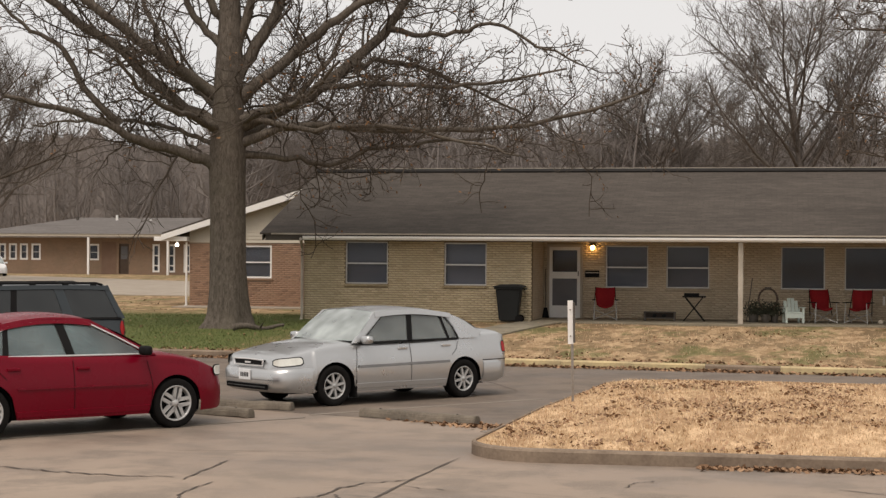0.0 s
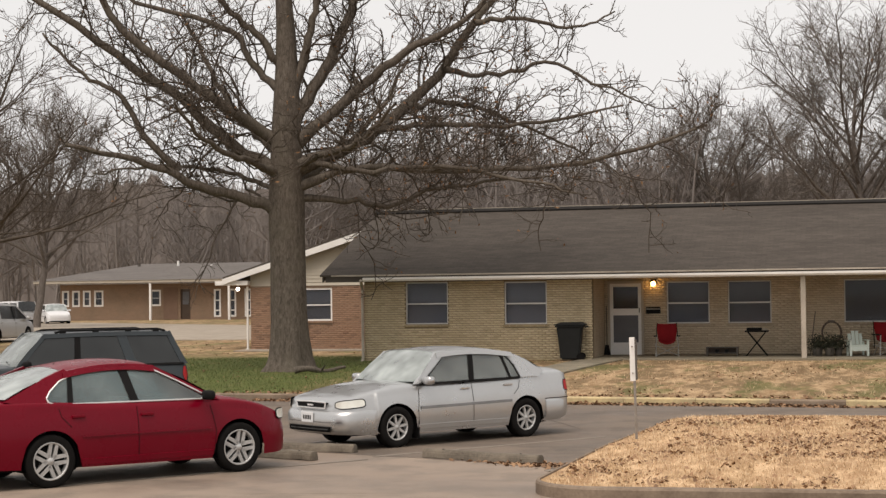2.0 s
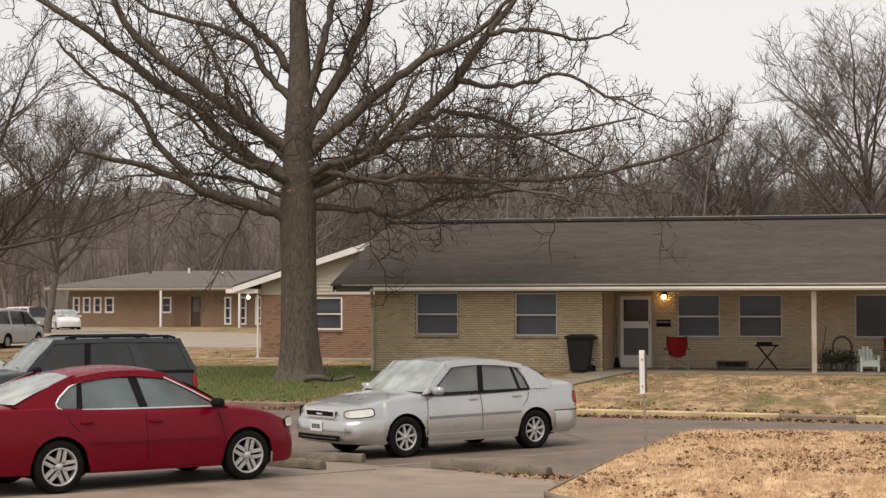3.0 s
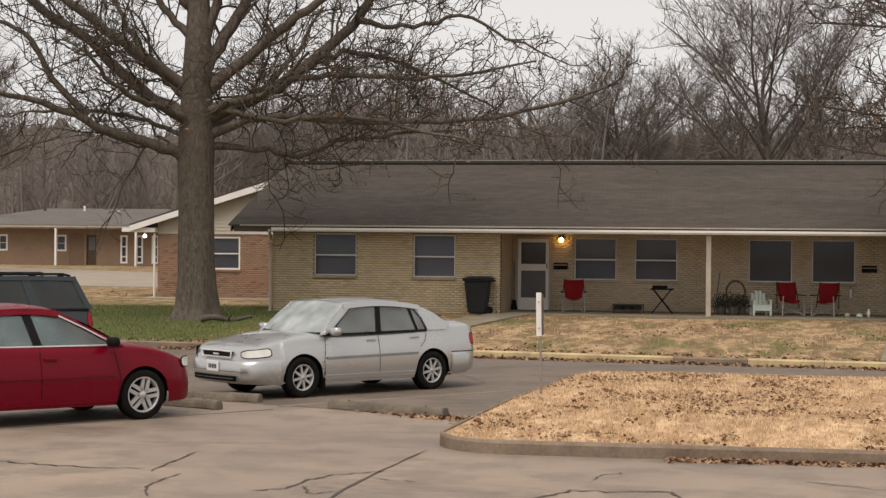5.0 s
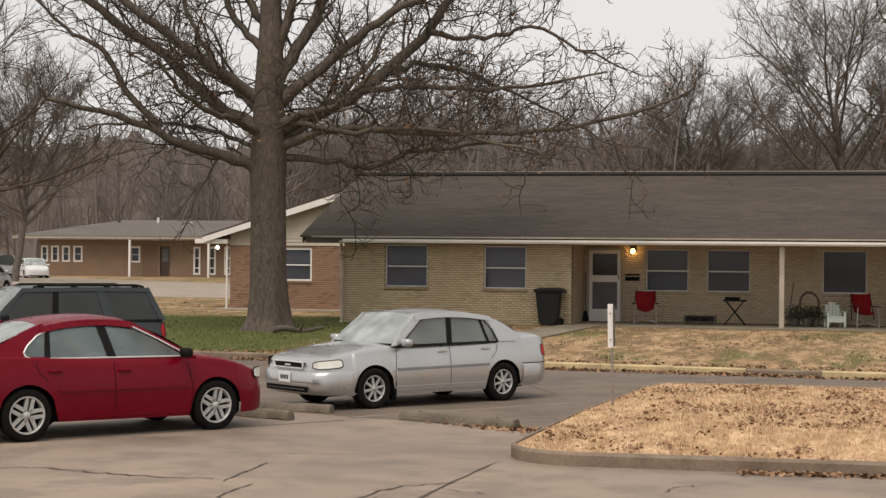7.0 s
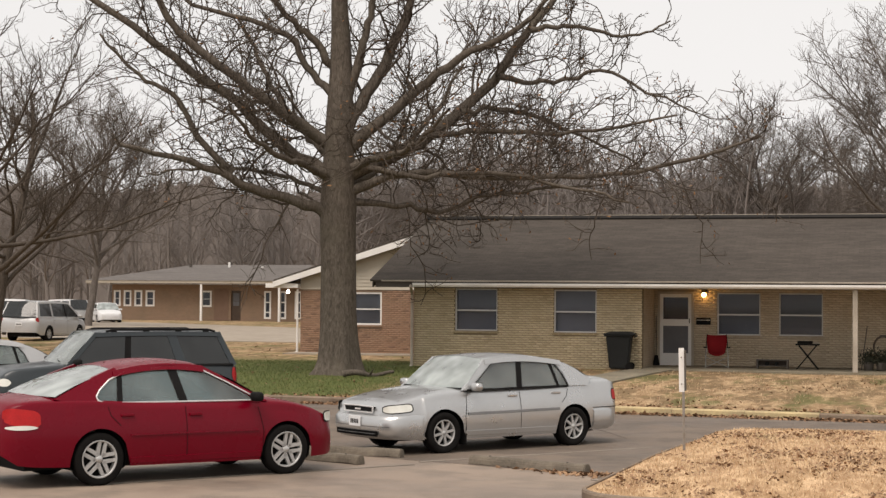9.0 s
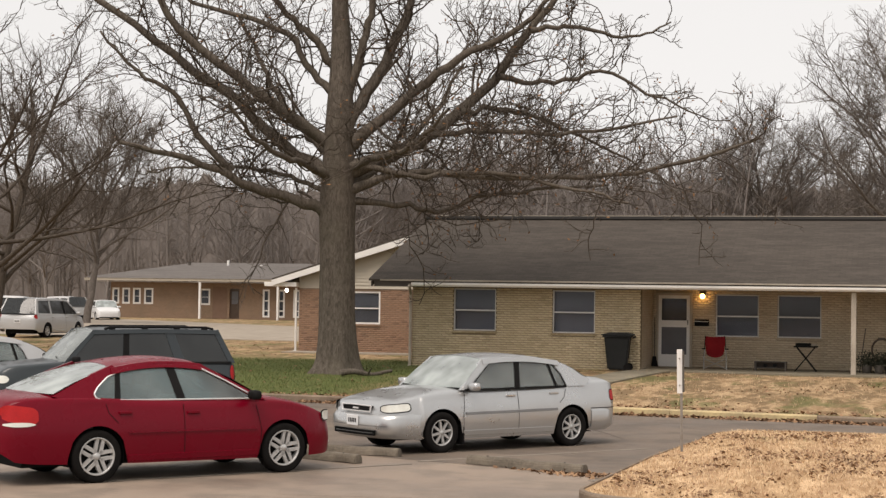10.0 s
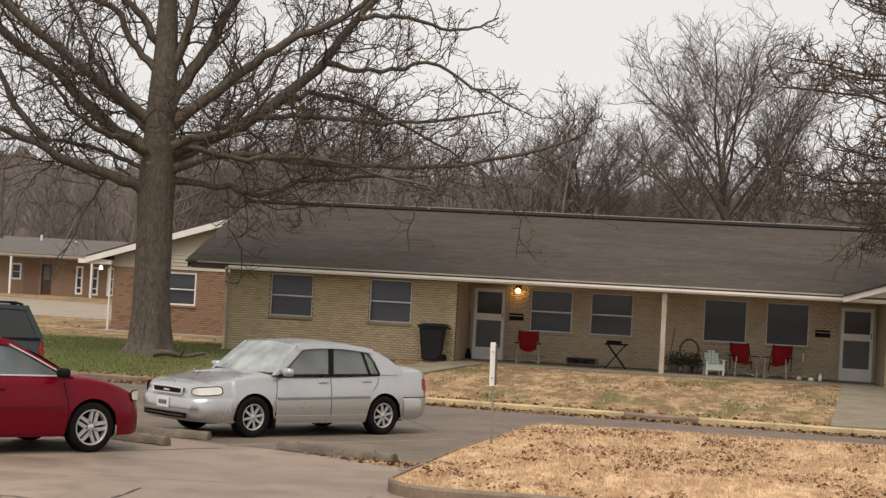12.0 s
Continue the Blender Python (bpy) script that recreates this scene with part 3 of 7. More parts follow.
def main_house():
    h = empty("apartment_house", "long beige brick single-storey house with dark shingle roof", "house", at=pose(0, 0, 0))
    wins = [(-12.45, -11.19, 1.45, 2.67), (-9.52, -8.29, 1.43, 2.65)]
    fw = part("front_wall", wall_bm(-13.7, -6.98, 0.1, 2.86, WALL_Y, WALL_Y + 0.25, wins), BEIGE_MORTAR, h)
    lay_bricks(fw, -13.7, -6.98, 0.12, 2.70, WALL_Y, wins, BEIGE_FACE, (-11.2, -9.5, 0.4, 2.7), 1, 220)
    for w in wins:
        window(h, *w, WALL_Y + 0.05)
        sill(h, w[0], w[1], w[2], WALL_Y, BEIGE_BRICK)
    porch_wins = [(-5.12, -3.87, 1.36, 2.60), (-3.33, -2.08, 1.36, 2.60), (-0.01, 1.24, 1.36, 2.60), (1.80, 3.03, 1.36, 2.60)]
    doors = [(-6.80, -5.88, FLOOR_Z, 2.56), (3.93, 4.85, FLOOR_Z, 2.56)]
    pw = part("porch_wall", wall_bm(-6.98, 4.96, 0.1, 2.86, PORCH_Y, PORCH_Y + 0.25, porch_wins + doors), PORCH_MORTAR, h)
    around = porch_wins + [(d[0] - 0.075, d[1] + 0.075, d[2], d[3] + 0.075) for d in doors]
    lay_bricks(pw, -6.98, 4.96, FLOOR_Z + 0.01, 2.84, PORCH_Y, around, PORCH_FACE, (-2.05, -0.05, 0.6, 1.2), 2, 80)
    for i, w in enumerate(porch_wins):
        window(h, *w, PORCH_Y + 0.05, blind=SCREEN if i > 1 else BLIND, rails=0 if i > 1 else 1)
        sill(h, w[0], w[1], w[2], PORCH_Y, PORCH_BRICK)
    for d in doors:
        screen_door(h, *d, PORCH_Y - 0.01)
    part("return_wall", B(-7.23, -6.982, WALL_Y + 0.252, PORCH_Y + 0.25, 0.1, 2.86), PORCH_BRICK, h)
    part("return_wall", B(4.962, 5.21, WALL_Y + 0.252, PORCH_Y + 0.25, 0.1, 2.86), PORCH_BRICK, h)
    part("front_wall", B(4.96, 16.0, WALL_Y, WALL_Y + 0.25, 0.1, 2.86), BEIGE_BRICK, h)
    part("side_wall", B(-13.7, -13.45, WALL_Y + 0.252, 60.0, 0.1, 2.86), BEIGE_BRICK, h)
    part("side_wall", B(15.75, 16.0, WALL_Y + 0.252, 60.0, 0.1, 2.86), BEIGE_BRICK, h)
    part("back_wall", B(-13.7, 16.0, 60.002, 60.25, 0.1, 2.86), BEIGE_BRICK, h)
    for x in (-13.7, 15.75):
        bm = bmesh.new()
        prism(bm, [(WALL_Y, 2.862), (60.25, 2.862), (RIDGE_Y, RIDGE_Z - 0.12)], "x", x, x + 0.25)
        part("gable_wall", bm, SIDING, h)
    # porch slab and step
    part("porch_slab", B(-6.96, 4.94, WALL_Y - 0.55, PORCH_Y - 0.002, 0.05, FLOOR_Z, bevel=0.015), WALKC, h)
    part("soffit", B(-14.7, 16.4, EAVE_Y + 0.05, PORCH_Y - 0.003, 2.862, 2.885), SOFFIT, h)
    # roof: two slopes with thickness
    def slope(ya, za, yb, zb, x0, x1, name):
        bm = bmesh.new()
        prism(bm, [(ya, za), (yb, zb), (yb, zb - 0.13), (ya, za - 0.05)], "x", x0, x1)
        return part(name, bm, SHINGLE, h)
    slope(EAVE_Y - 0.06, EAVE_Z + 0.03, RIDGE_Y, RIDGE_Z, -14.85, 16.6, "roof_slope")
    slope(60.8, EAVE_Z + 0.03, RIDGE_Y + 0.002, RIDGE_Z, -14.85, 16.6, "roof_slope")
    part("ridge_cap", rods([(-14.86, RIDGE_Y - 0.02, RIDGE_Z + 0.02), (16.6, RIDGE_Y - 0.02, RIDGE_Z + 0.02)], 0.09, 8), RIDGE, h)
    # Dark fascia colour stands in for the shadow between gutter and drip edge.
    part("fascia", B(-14.7, 16.4, EAVE_Y + 0.0, EAVE_Y + 0.045, 2.70, 2.862), DARKTRIM, h)
    part("drip_edge", B(-14.5, 16.4, EAVE_Y - 0.082, EAVE_Y - 0.064, 2.862, 2.905), POSTW, h, "pale metal drip edge")
    # Added pale strip: a thin white-grey line along the ridge.
    part("ridge_flashing", B(-14.6, 16.4, RIDGE_Y - 0.03, RIDGE_Y + 0.03, RIDGE_Z + 0.085, RIDGE_Z + 0.125), POSTW, h, "pale metal ridge flashing")
    bm = bmesh.new()
    prism(bm, [(EAVE_Y - 0.004, 2.71), (EAVE_Y - 0.08, 2.71), (EAVE_Y - 0.12, 2.76), (EAVE_Y - 0.12, 2.82), (EAVE_Y - 0.105, 2.82), (EAVE_Y - 0.105, 2.765), (EAVE_Y - 0.075, 2.725), (EAVE_Y - 0.004, 2.725)], "x", -13.55, 16.4)
    part("gutter", bm, WHITE, h, "white metal gutter")
    # rake board on the left gable
    bm = bmesh.new()
    prism(bm, [(EAVE_Y, EAVE_Z - 0.04), (RIDGE_Y, RIDGE_Z - 0.14), (RIDGE_Y, RIDGE_Z - 0.3), (EAVE_Y, EAVE_Z - 0.18)], "x", -14.80, -14.76)
    part("rake_board", bm, DARKTRIM, h)
    part("downspout", rods([(-13.62, EAVE_Y - 0.06, 2.74), (-13.74, WALL_Y - 0.06, 2.50), (-13.74, WALL_Y - 0.06, 0.42), (-13.78, WALL_Y - 0.22, 0.30)], 0.045, 8), POSTW, h, "weathered tan metal downspout")
    for x in (-1.10,):
        part("porch_post", B(x - 0.07, x + 0.07, EAVE_Y + 0.08, EAVE_Y + 0.22, FLOOR_Z, 2.70, bevel=0.012), POSTW, h, "weathered off-white square porch post")
    # porch light and mailboxes
    lampo = new("porch_light")
    lampo.parent = h
    part("lamp_base", B(-5.58, -5.42, PORCH_Y - 0.06, PORCH_Y - 0.002, 2.52, 2.68), DARK, lampo)
    bm = bmesh.new()
    bmesh.ops.create_uvsphere(bm, u_segments=16, v_segments=10, radius=0.075, matrix=Matrix.Translation((-5.5, PORCH_Y - 0.14, 2.54)))
    part("globe", bm, glow_mat("warm_bulb", (1.0, 0.55, 0.16), 8.0), lampo, "lit warm glass globe", True)
    for x, z in ((-5.52, 1.76), (3.42, 1.77)):
        m = new("mailbox")
        m.parent = h
        bm = bmesh.new()
        prism(bm, [(-0.09, 0), (0, 0), (0, 0.20), (-0.05, 0.20), (-0.09, 0.14)], "x", -0.21, 0.21)
        for v in bm.verts:
            v.co += Vector((x, PORCH_Y - 0.003, z - 0.1))
        part("box", bm, DARK, m, "black wall mailbox")
        part("lid_edge", rods([(x - 0.2, PORCH_Y - 0.10, z + 0.035), (x + 0.2, PORCH_Y - 0.10, z + 0.035)], 0.01, 6), ALUMINIUM, m)
    # front cross gable over the right-hand unit
    bm = bmesh.new()
    prism(bm, [(3.85, 2.86), (10.0, 4.82), (16.2, 2.86)], "y", 47.6, 47.64)
    part("gable_face", bm, SIDING, h, "cream siding gable")
    for a, b, c, d in ((3.7, 2.84, 10.0, 4.86), (16.3, 2.84, 10.0, 4.86)):
        bm = bmesh.new()
        prism(bm, [(a, b), (c, d), (c, d - 0.2), (a, b - 0.14)], "y", 47.40, 47.598)
        part("rake_board", bm, WHITE, h)
        bm = bmesh.new()
        prism(bm, [(a, b + 0.07), (c, d + 0.07), (c, d + 0.004), (a, b + 0.004)], "y", 47.36, 54.0)
        part("roof_slope", bm, SHINGLE, h)
    return h


RIDGE = mottled("ridge_cap_tar", (0.012, 0.011, 0.010), (0.024, 0.021, 0.019), 2, 30, 0.8)
DARKTRIM = mottled("dark_trim", (0.07, 0.06, 0.052), (0.11, 0.095, 0.08), 2, 30, 0.8)
house = main_house()


def wing_house():
    h = empty("brick_wing", "red-brown brick house end with cream siding gable", "house", at=pose(0, 0, 0))
    Y = 58.75
    win = (-19.35, -17.79, 1.40, 2.57)
    gw = part("gable_wall", wall_bm(-20.85, -9.0, 0.1, 2.66, Y, Y + 0.25, [win]), RED_MORTAR, h)
    lay_bricks(gw, -20.85, -13.2, 0.12, 2.64, Y, [win], RED_FACE, (-17.7, -15.2, 0.5, 2.4), 3, 300)
    window(h, *win, Y + 0.03, frame_mat=WHITE, w=0.06)
    sill(h, win[0], win[1], win[2], Y, RED_BRICK)
    part("side_wall", B(-20.85, -20.6, Y + 0.252, 76, 0.1, 2.66), RED_BRICK, h)
    peak_x, peak_z, left_x, left_z = -14.9, 5.08, -21.78, 2.93
    k = (peak_z - left_z) / (peak_x - left_x)
    # lap siding boards in the gable
    z = 2.66
    while z < peak_z - 0.35:
        xa = left_x + (z + 0.12 - left_z) / k + 0.2
        xa = max(xa, -20.85)
        xb = 2 * peak_x - xa
        bm = bmesh.new()
        prism(bm, [(Y - 0.035, z), (Y + 0.03, z), (Y + 0.03, z + 0.125), (Y - 0.008, z + 0.125)], "x", xa, xb)
        part("siding_board", bm, SIDING, h)
        z += 0.125
    for s in (1, -1):
        ex, px = (left_x, peak_x) if s > 0 else (2 * peak_x - left_x, peak_x)
        bm = bmesh.new()
        prism(bm, [(ex, left_z), (px, peak_z), (px, peak_z - 0.24), (ex, left_z - 0.2)], "y", Y - 0.42, Y - 0.37)
        part("rake_board", bm, WHITE, h, "white rake board")
        bm = bmesh.new()
        prism(bm, [(ex, left_z + 0.07), (px, peak_z + 0.07), (px, peak_z - 0.05), (ex, left_z - 0.05)], "y", Y - 0.366, 76.5)
        part("roof_slope", bm, SHINGLE, h)
    part("canopy", B(-22.1, -20.86, Y - 0.3, Y + 1.6, 2.71, 2.86, bevel=0.01), WHITE, h, "white flat porch canopy")
    lampo = new("canopy_light")
    lampo.parent = h
    part("bracket", rods([(-21.3, Y - 0.1, 2.71), (-21.3, Y - 0.1, 2.63)], 0.03), ALUMINIUM, lampo)
    bm = bmesh.new()
    bmesh.ops.create_uvsphere(bm, u_segments=14, v_segments=8, radius=0.065, matrix=Matrix.Translation((-21.3, Y - 0.1, 2.57)))
    part("globe", bm, glow_mat("cool_bulb", (1.0, 0.93, 0.82), 6.0), lampo, "lit white globe", True)
    part("downspout", rods([(-20.95, Y - 0.06, 2.66), (-20.95, Y - 0.06, 0.4), (-21.05, Y - 0.2, 0.34)], 0.04), WHITE, h)
    return h


wing_house()

# ---- vehicles ----
def paint(name, c, metal=0.0, rough=0.35, coat=0.45, spec=0.5):
    m = Mat(name, rough, metal, spec)
    dirt = m.step(m.noise(1.6, 5), 0.45, 0.8, 0, 0.14)
    flake = m.step(m.noise(220.0, 2), 0.3, 0.7, 0.85, 1.1)
    col = m.mix(dirt, c, tuple(0.75 * v + 0.012 for v in c))
    n = m.t.nodes.new("ShaderNodeMix")
    n.data_type, n.blend_type = "RGBA", "MULTIPLY"
    n.inputs[0].default_value = 1.0
    m.link(col, n.inputs[6])
    m.link(flake, n.inputs[7])
    m.color(n.outputs[2])
    m.b.inputs["Coat Weight"].default_value = coat
    m.b.inputs["Coat Roughness"].default_value = 0.08
    m.rough(m.step(m.noise(3.0, 4), 0.3, 0.7, rough, rough + 0.15))
    return m.m


RUBBER = mottled("tyre_rubber", (0.006, 0.0055, 0.0055), (0.015, 0.0135, 0.0125), 8, 60, 0.9, 0, 0.2, 0.1)
ALLOY = mottled("alloy_wheel", (0.36, 0.355, 0.345), (0.58, 0.575, 0.56), 6, 50, 0.4, 0.45, 0.05)
CHROME = mottled("chrome_trim", (0.72, 0.72, 0.72), (0.85, 0.85, 0.85), 5, 40, 0.35, 0.6, 0.02)
CABIN = mottled("grey_cabin", (0.07, 0.07, 0.07), (0.13, 0.127, 0.122), 4, 50, 0.9)
# Side panes' pale film stands in for daylight seen through the cabin.
CAR_GLASS = glass_mat("car_glass", (0.45, 0.62, 0.63), 0.13, 1.75)
PALE_GLASS = glass_mat("pale_side_glass", (0.60, 0.72, 0.70), 0.20, 1.7)
DARK_GLASS = glass_mat("privacy_glass", (0.06, 0.07, 0.075), 0.02, 1.7)
WINDSHIELD = glass_mat("windshield_glass", (0.6, 0.7, 0.68), 0.34, 1.9)
LENS = mottled("clear_lens", (0.62, 0.62, 0.56), (0.78, 0.78, 0.72), 10, 60, 0.15, 0.1, 0.05, 0.6)
RED_LENS = mottled("red_lens", (0.30, 0.006, 0.008), (0.48, 0.012, 0.012), 10, 60, 0.3, 0, 0.05, 0.3)
AMBER = mottled("amber_lens", (0.5, 0.2, 0.03), (0.6, 0.25, 0.04), 10, 60, 0.2)
PLATE = mottled("white_plate", (0.62, 0.63, 0.64), (0.72, 0.72, 0.72), 10, 60, 0.5)
# Pane with about half its surface share as pale diffuse film.
PALE_FILM = glass_mat("frosted_windshield", (0.58, 0.70, 0.68), 0.5, 1.9)


def lathe(profile, n=32, axis="y"):
    """Profile of (radius, depth) turned round the wheel's axle (y)."""
    bm = bmesh.new()
    rings = []
    for r, d in profile:
        rings.append([bm.verts.new((r * math.cos(2 * math.pi * i / n), d, r * math.sin(2 * math.pi * i / n))) for i in range(n)])
    for a, b in zip(rings, rings[1:]):
        for i in range(n):
            bm.faces.new((a[i], a[(i + 1) % n], b[(i + 1) % n], b[i]))
    return bm


def make_wheel(parent, x, y, r, side, rim_r, spokes, spoke_w, double=False):
    w = new("wheel")
    w.parent = parent
    w.matrix_basis = Matrix.Translation((x, y, r))
    s = side
    part("tyre", lathe([(rim_r * 1.0, -0.09), (r * 0.92, -0.105), (r, -0.085), (r, 0.085), (r * 0.97, 0.10), (r * 0.85, 0.11), (rim_r, 0.095), (rim_r * 0.96, 0.06)]), RUBBER, w, "black tyre", True)
    bm = lathe([(rim_r, 0.094 * s), (rim_r * 0.95, 0.10 * s), (rim_r * 0.90, 0.085 * s), (rim_r * 0.88, 0.0)])
    part("rim_ring", bm, ALLOY, w, smooth=True)
    bm = lathe([(0.001, 0.015 * s), (rim_r * 0.9, 0.012 * s), (rim_r * 0.9, 0.0)])
    part("brake_disc", bm, DARK, w, smooth=True)
    bm = bmesh.new()
    for k in range(spokes):
        a = 2 * math.pi * k / spokes + 0.2
        offs = (-0.6, 0.6) if double else (0.0,)
        for o in offs:
            sub = bmesh.new()
            prism(sub, [(-spoke_w * 0.6, rim_r * 0.18), (spoke_w * 0.6, rim_r * 0.18), (spoke_w * 0.5, rim_r * 0.93), (-spoke_w * 0.5, rim_r * 0.93)], "y", 0.055 * s, 0.088 * s)
            for v in sub.verts:
                v.co.x += o * spoke_w * 1.5
                v.co = Matrix.Rotation(a, 4, "Y") @ v.co
            me = bpy.data.meshes.new("tmp")
            sub.to_mesh(me)
            sub.free()
            bm.from_mesh(me)
            bpy.data.meshes.remove(me)
    part("spokes", bm, ALLOY, w)
    part("hub_cap", lathe([(0.001, 0.098 * s), (rim_r * 0.16, 0.096 * s), (rim_r * 0.24, 0.06 * s)], 20), ALLOY, w, smooth=True)
    return w


def smoothstep(xs, pts):
    """Smooth interpolation through (x, value) knots, sorted by x."""
    px, pv = np.array([p[0] for p in pts], float), np.array([p[1] for p in pts], float)
    m = np.gradient(pv, px)
    out = []
    for x in np.atleast_1d(xs):
        i = int(np.clip(np.searchsorted(px, x) - 1, 0, len(px) - 2))
        h = px[i + 1] - px[i]
        t = min(1.0, max(0.0, (x - px[i]) / h))
        d = (pv[i + 1] - pv[i]) / h
        m0, m1 = m[i], m[i + 1]
        if d == 0:
            m0 = m1 = 0
        else:
            m0, m1 = (0 if m0 / d < 0 else d * min(m0 / d, 2.5)), (0 if m1 / d < 0 else d * min(m1 / d, 2.5))
        out.append((2 * t**3 - 3 * t**2 + 1) * pv[i] + (t**3 - 2 * t**2 + t) * h * m0 + (-2 * t**3 + 3 * t**2) * pv[i + 1] + (t**3 - t**2) * h * m1)
    return np.array(out)


class Body:
    """Body shell given by knots along the length: half width, lower edge, shoulder and centre-line heights."""

    def __init__(self, s):
        self.s = s
        xs = set(np.linspace(s["rear"], s["front"], 60))
        for c in s["axles"]:
            for a in np.linspace(-1, 1, 17):
                xs.add(c + s["arch"] * a * 0.9999)
        self.xs = np.array(sorted(xs))

    def arch(self, x):
        s = self.s
        z = 0.0
        for c in s["axles"]:
            d = abs(x - c)
            if d < s["arch"]:
                z = max(z, s["wheel_r"] + math.sqrt(max(0.0, s["arch"] ** 2 - d * d)) * 0.98)
        return z

    def section(self, x):
        s = self.s
        w = float(smoothstep([x], s["width"])[0])
        zl = max(float(smoothstep([x], s["low"])[0]), self.arch(x))
        zs = float(smoothstep([x], s["shoulder"])[0])
        zt = float(smoothstep([x], s["top"])[0])
        zl = min(zl, zs - 0.03)
        z0 = float(smoothstep([x], s["low"])[0])
        out = []
        for k in range(9):
            z = zl + (zs - zl) * k / 8
            f = (z - z0) / max(0.05, zs - z0)
            out.append((w * self.bulge(f), z))
        for f, g in ((0.90, 0.28), (0.80, 0.55), (0.60, 0.80), (0.35, 0.94), (0.0, 1.0)):
            out.append((w * f, zs + (zt - zs) * g))
        return out

    @staticmethod
    def bulge(f):
        f = min(1.0, max(0.0, f))
        return 0.955 + 0.045 * math.sin(math.pi * min(1.0, f * 1.05 + 0.08)) ** 0.8 - 0.035 * f**6

    def side(self, x, z):
        """Half width of the flank at (x, z)."""
        s = self.s
        w = float(smoothstep([x], s["width"])[0])
        z0, zs = float(smoothstep([x], s["low"])[0]), float(smoothstep([x], s["shoulder"])[0])
        return w * self.bulge((z - z0) / max(0.05, zs - z0))

    def shell(self):
        bm = bmesh.new()
        rows = []
        for x in self.xs:
            sec = self.section(x)
            full = [(-y, z) for y, z in sec] + [(y, z) for y, z in sec[-2::-1]]
            rows.append([bm.verts.new((x, y, z)) for y, z in full])
        for a, b in zip(rows, rows[1:]):
            for i in range(len(a) - 1):
                bm.faces.new((a[i], a[i + 1], b[i + 1], b[i]))
        bm.faces.new(rows[0])
        bm.faces.new(rows[-1][::-1])
        return bm

    def strip(self, pts, wide, lift=0.004, depth=0.012, sgn=1):
        """A moulding along the flank through (x, z) points, wide metres high."""
        pts = [(a[0] + (b[0] - a[0]) * k / 6, a[1] + (b[1] - a[1]) * k / 6) for a, b in zip(pts, pts[1:]) for k in range(6)] + [pts[-1]]
        bm = bmesh.new()
        rows = []
        for i, (x, z) in enumerate(pts):
            x2, z2 = pts[min(i + 1, len(pts) - 1)]
            x1, z1 = pts[max(i - 1, 0)]
            d = math.hypot(x2 - x1, z2 - z1) or 1
            nx, nz = -(z2 - z1) / d * wide / 2, (x2 - x1) / d * wide / 2
            row = []
            for sx, lf in ((-1, lift), (-0.8, lift + depth), (0.8, lift + depth), (1, lift)):
                xx, zz = x + nx * sx, z + nz * sx
                row.append(bm.verts.new((xx, sgn * (self.side(xx, zz) + lf), zz)))
            rows.append(row)
        for a, b in zip(rows, rows[1:]):
            for i in range(3):
                bm.faces.new((a[i], a[i + 1], b[i + 1], b[i]))
        return bm


def pane_between(a, b, c, d, bow, crown, n=12, m=6):
    """A curved pane: a, b lower corners, c, d upper corners (c over b); its foot bows along x, its head follows the roof's crown."""
    bm = bmesh.new()
    a, b, c, d = (Vector(v) for v in (a, b, c, d))
    rows = []
    for j in range(m + 1):
        v = j / m
        row = []
        for i in range(n + 1):
            u = i / n
            k = 1 - (2 * u - 1) ** 2
            p = a.lerp(b, u).lerp(d.lerp(c, u), v)
            row.append(bm.verts.new(p + Vector((bow * k * (1 - v), 0, crown * k * v + 0.035 * 4 * v * (1 - v)))))
        rows.append(row)
    for r, q in zip(rows, rows[1:]):
        for i in range(n):
            bm.faces.new((r[i], r[i + 1], q[i + 1], q[i]))
    return bm


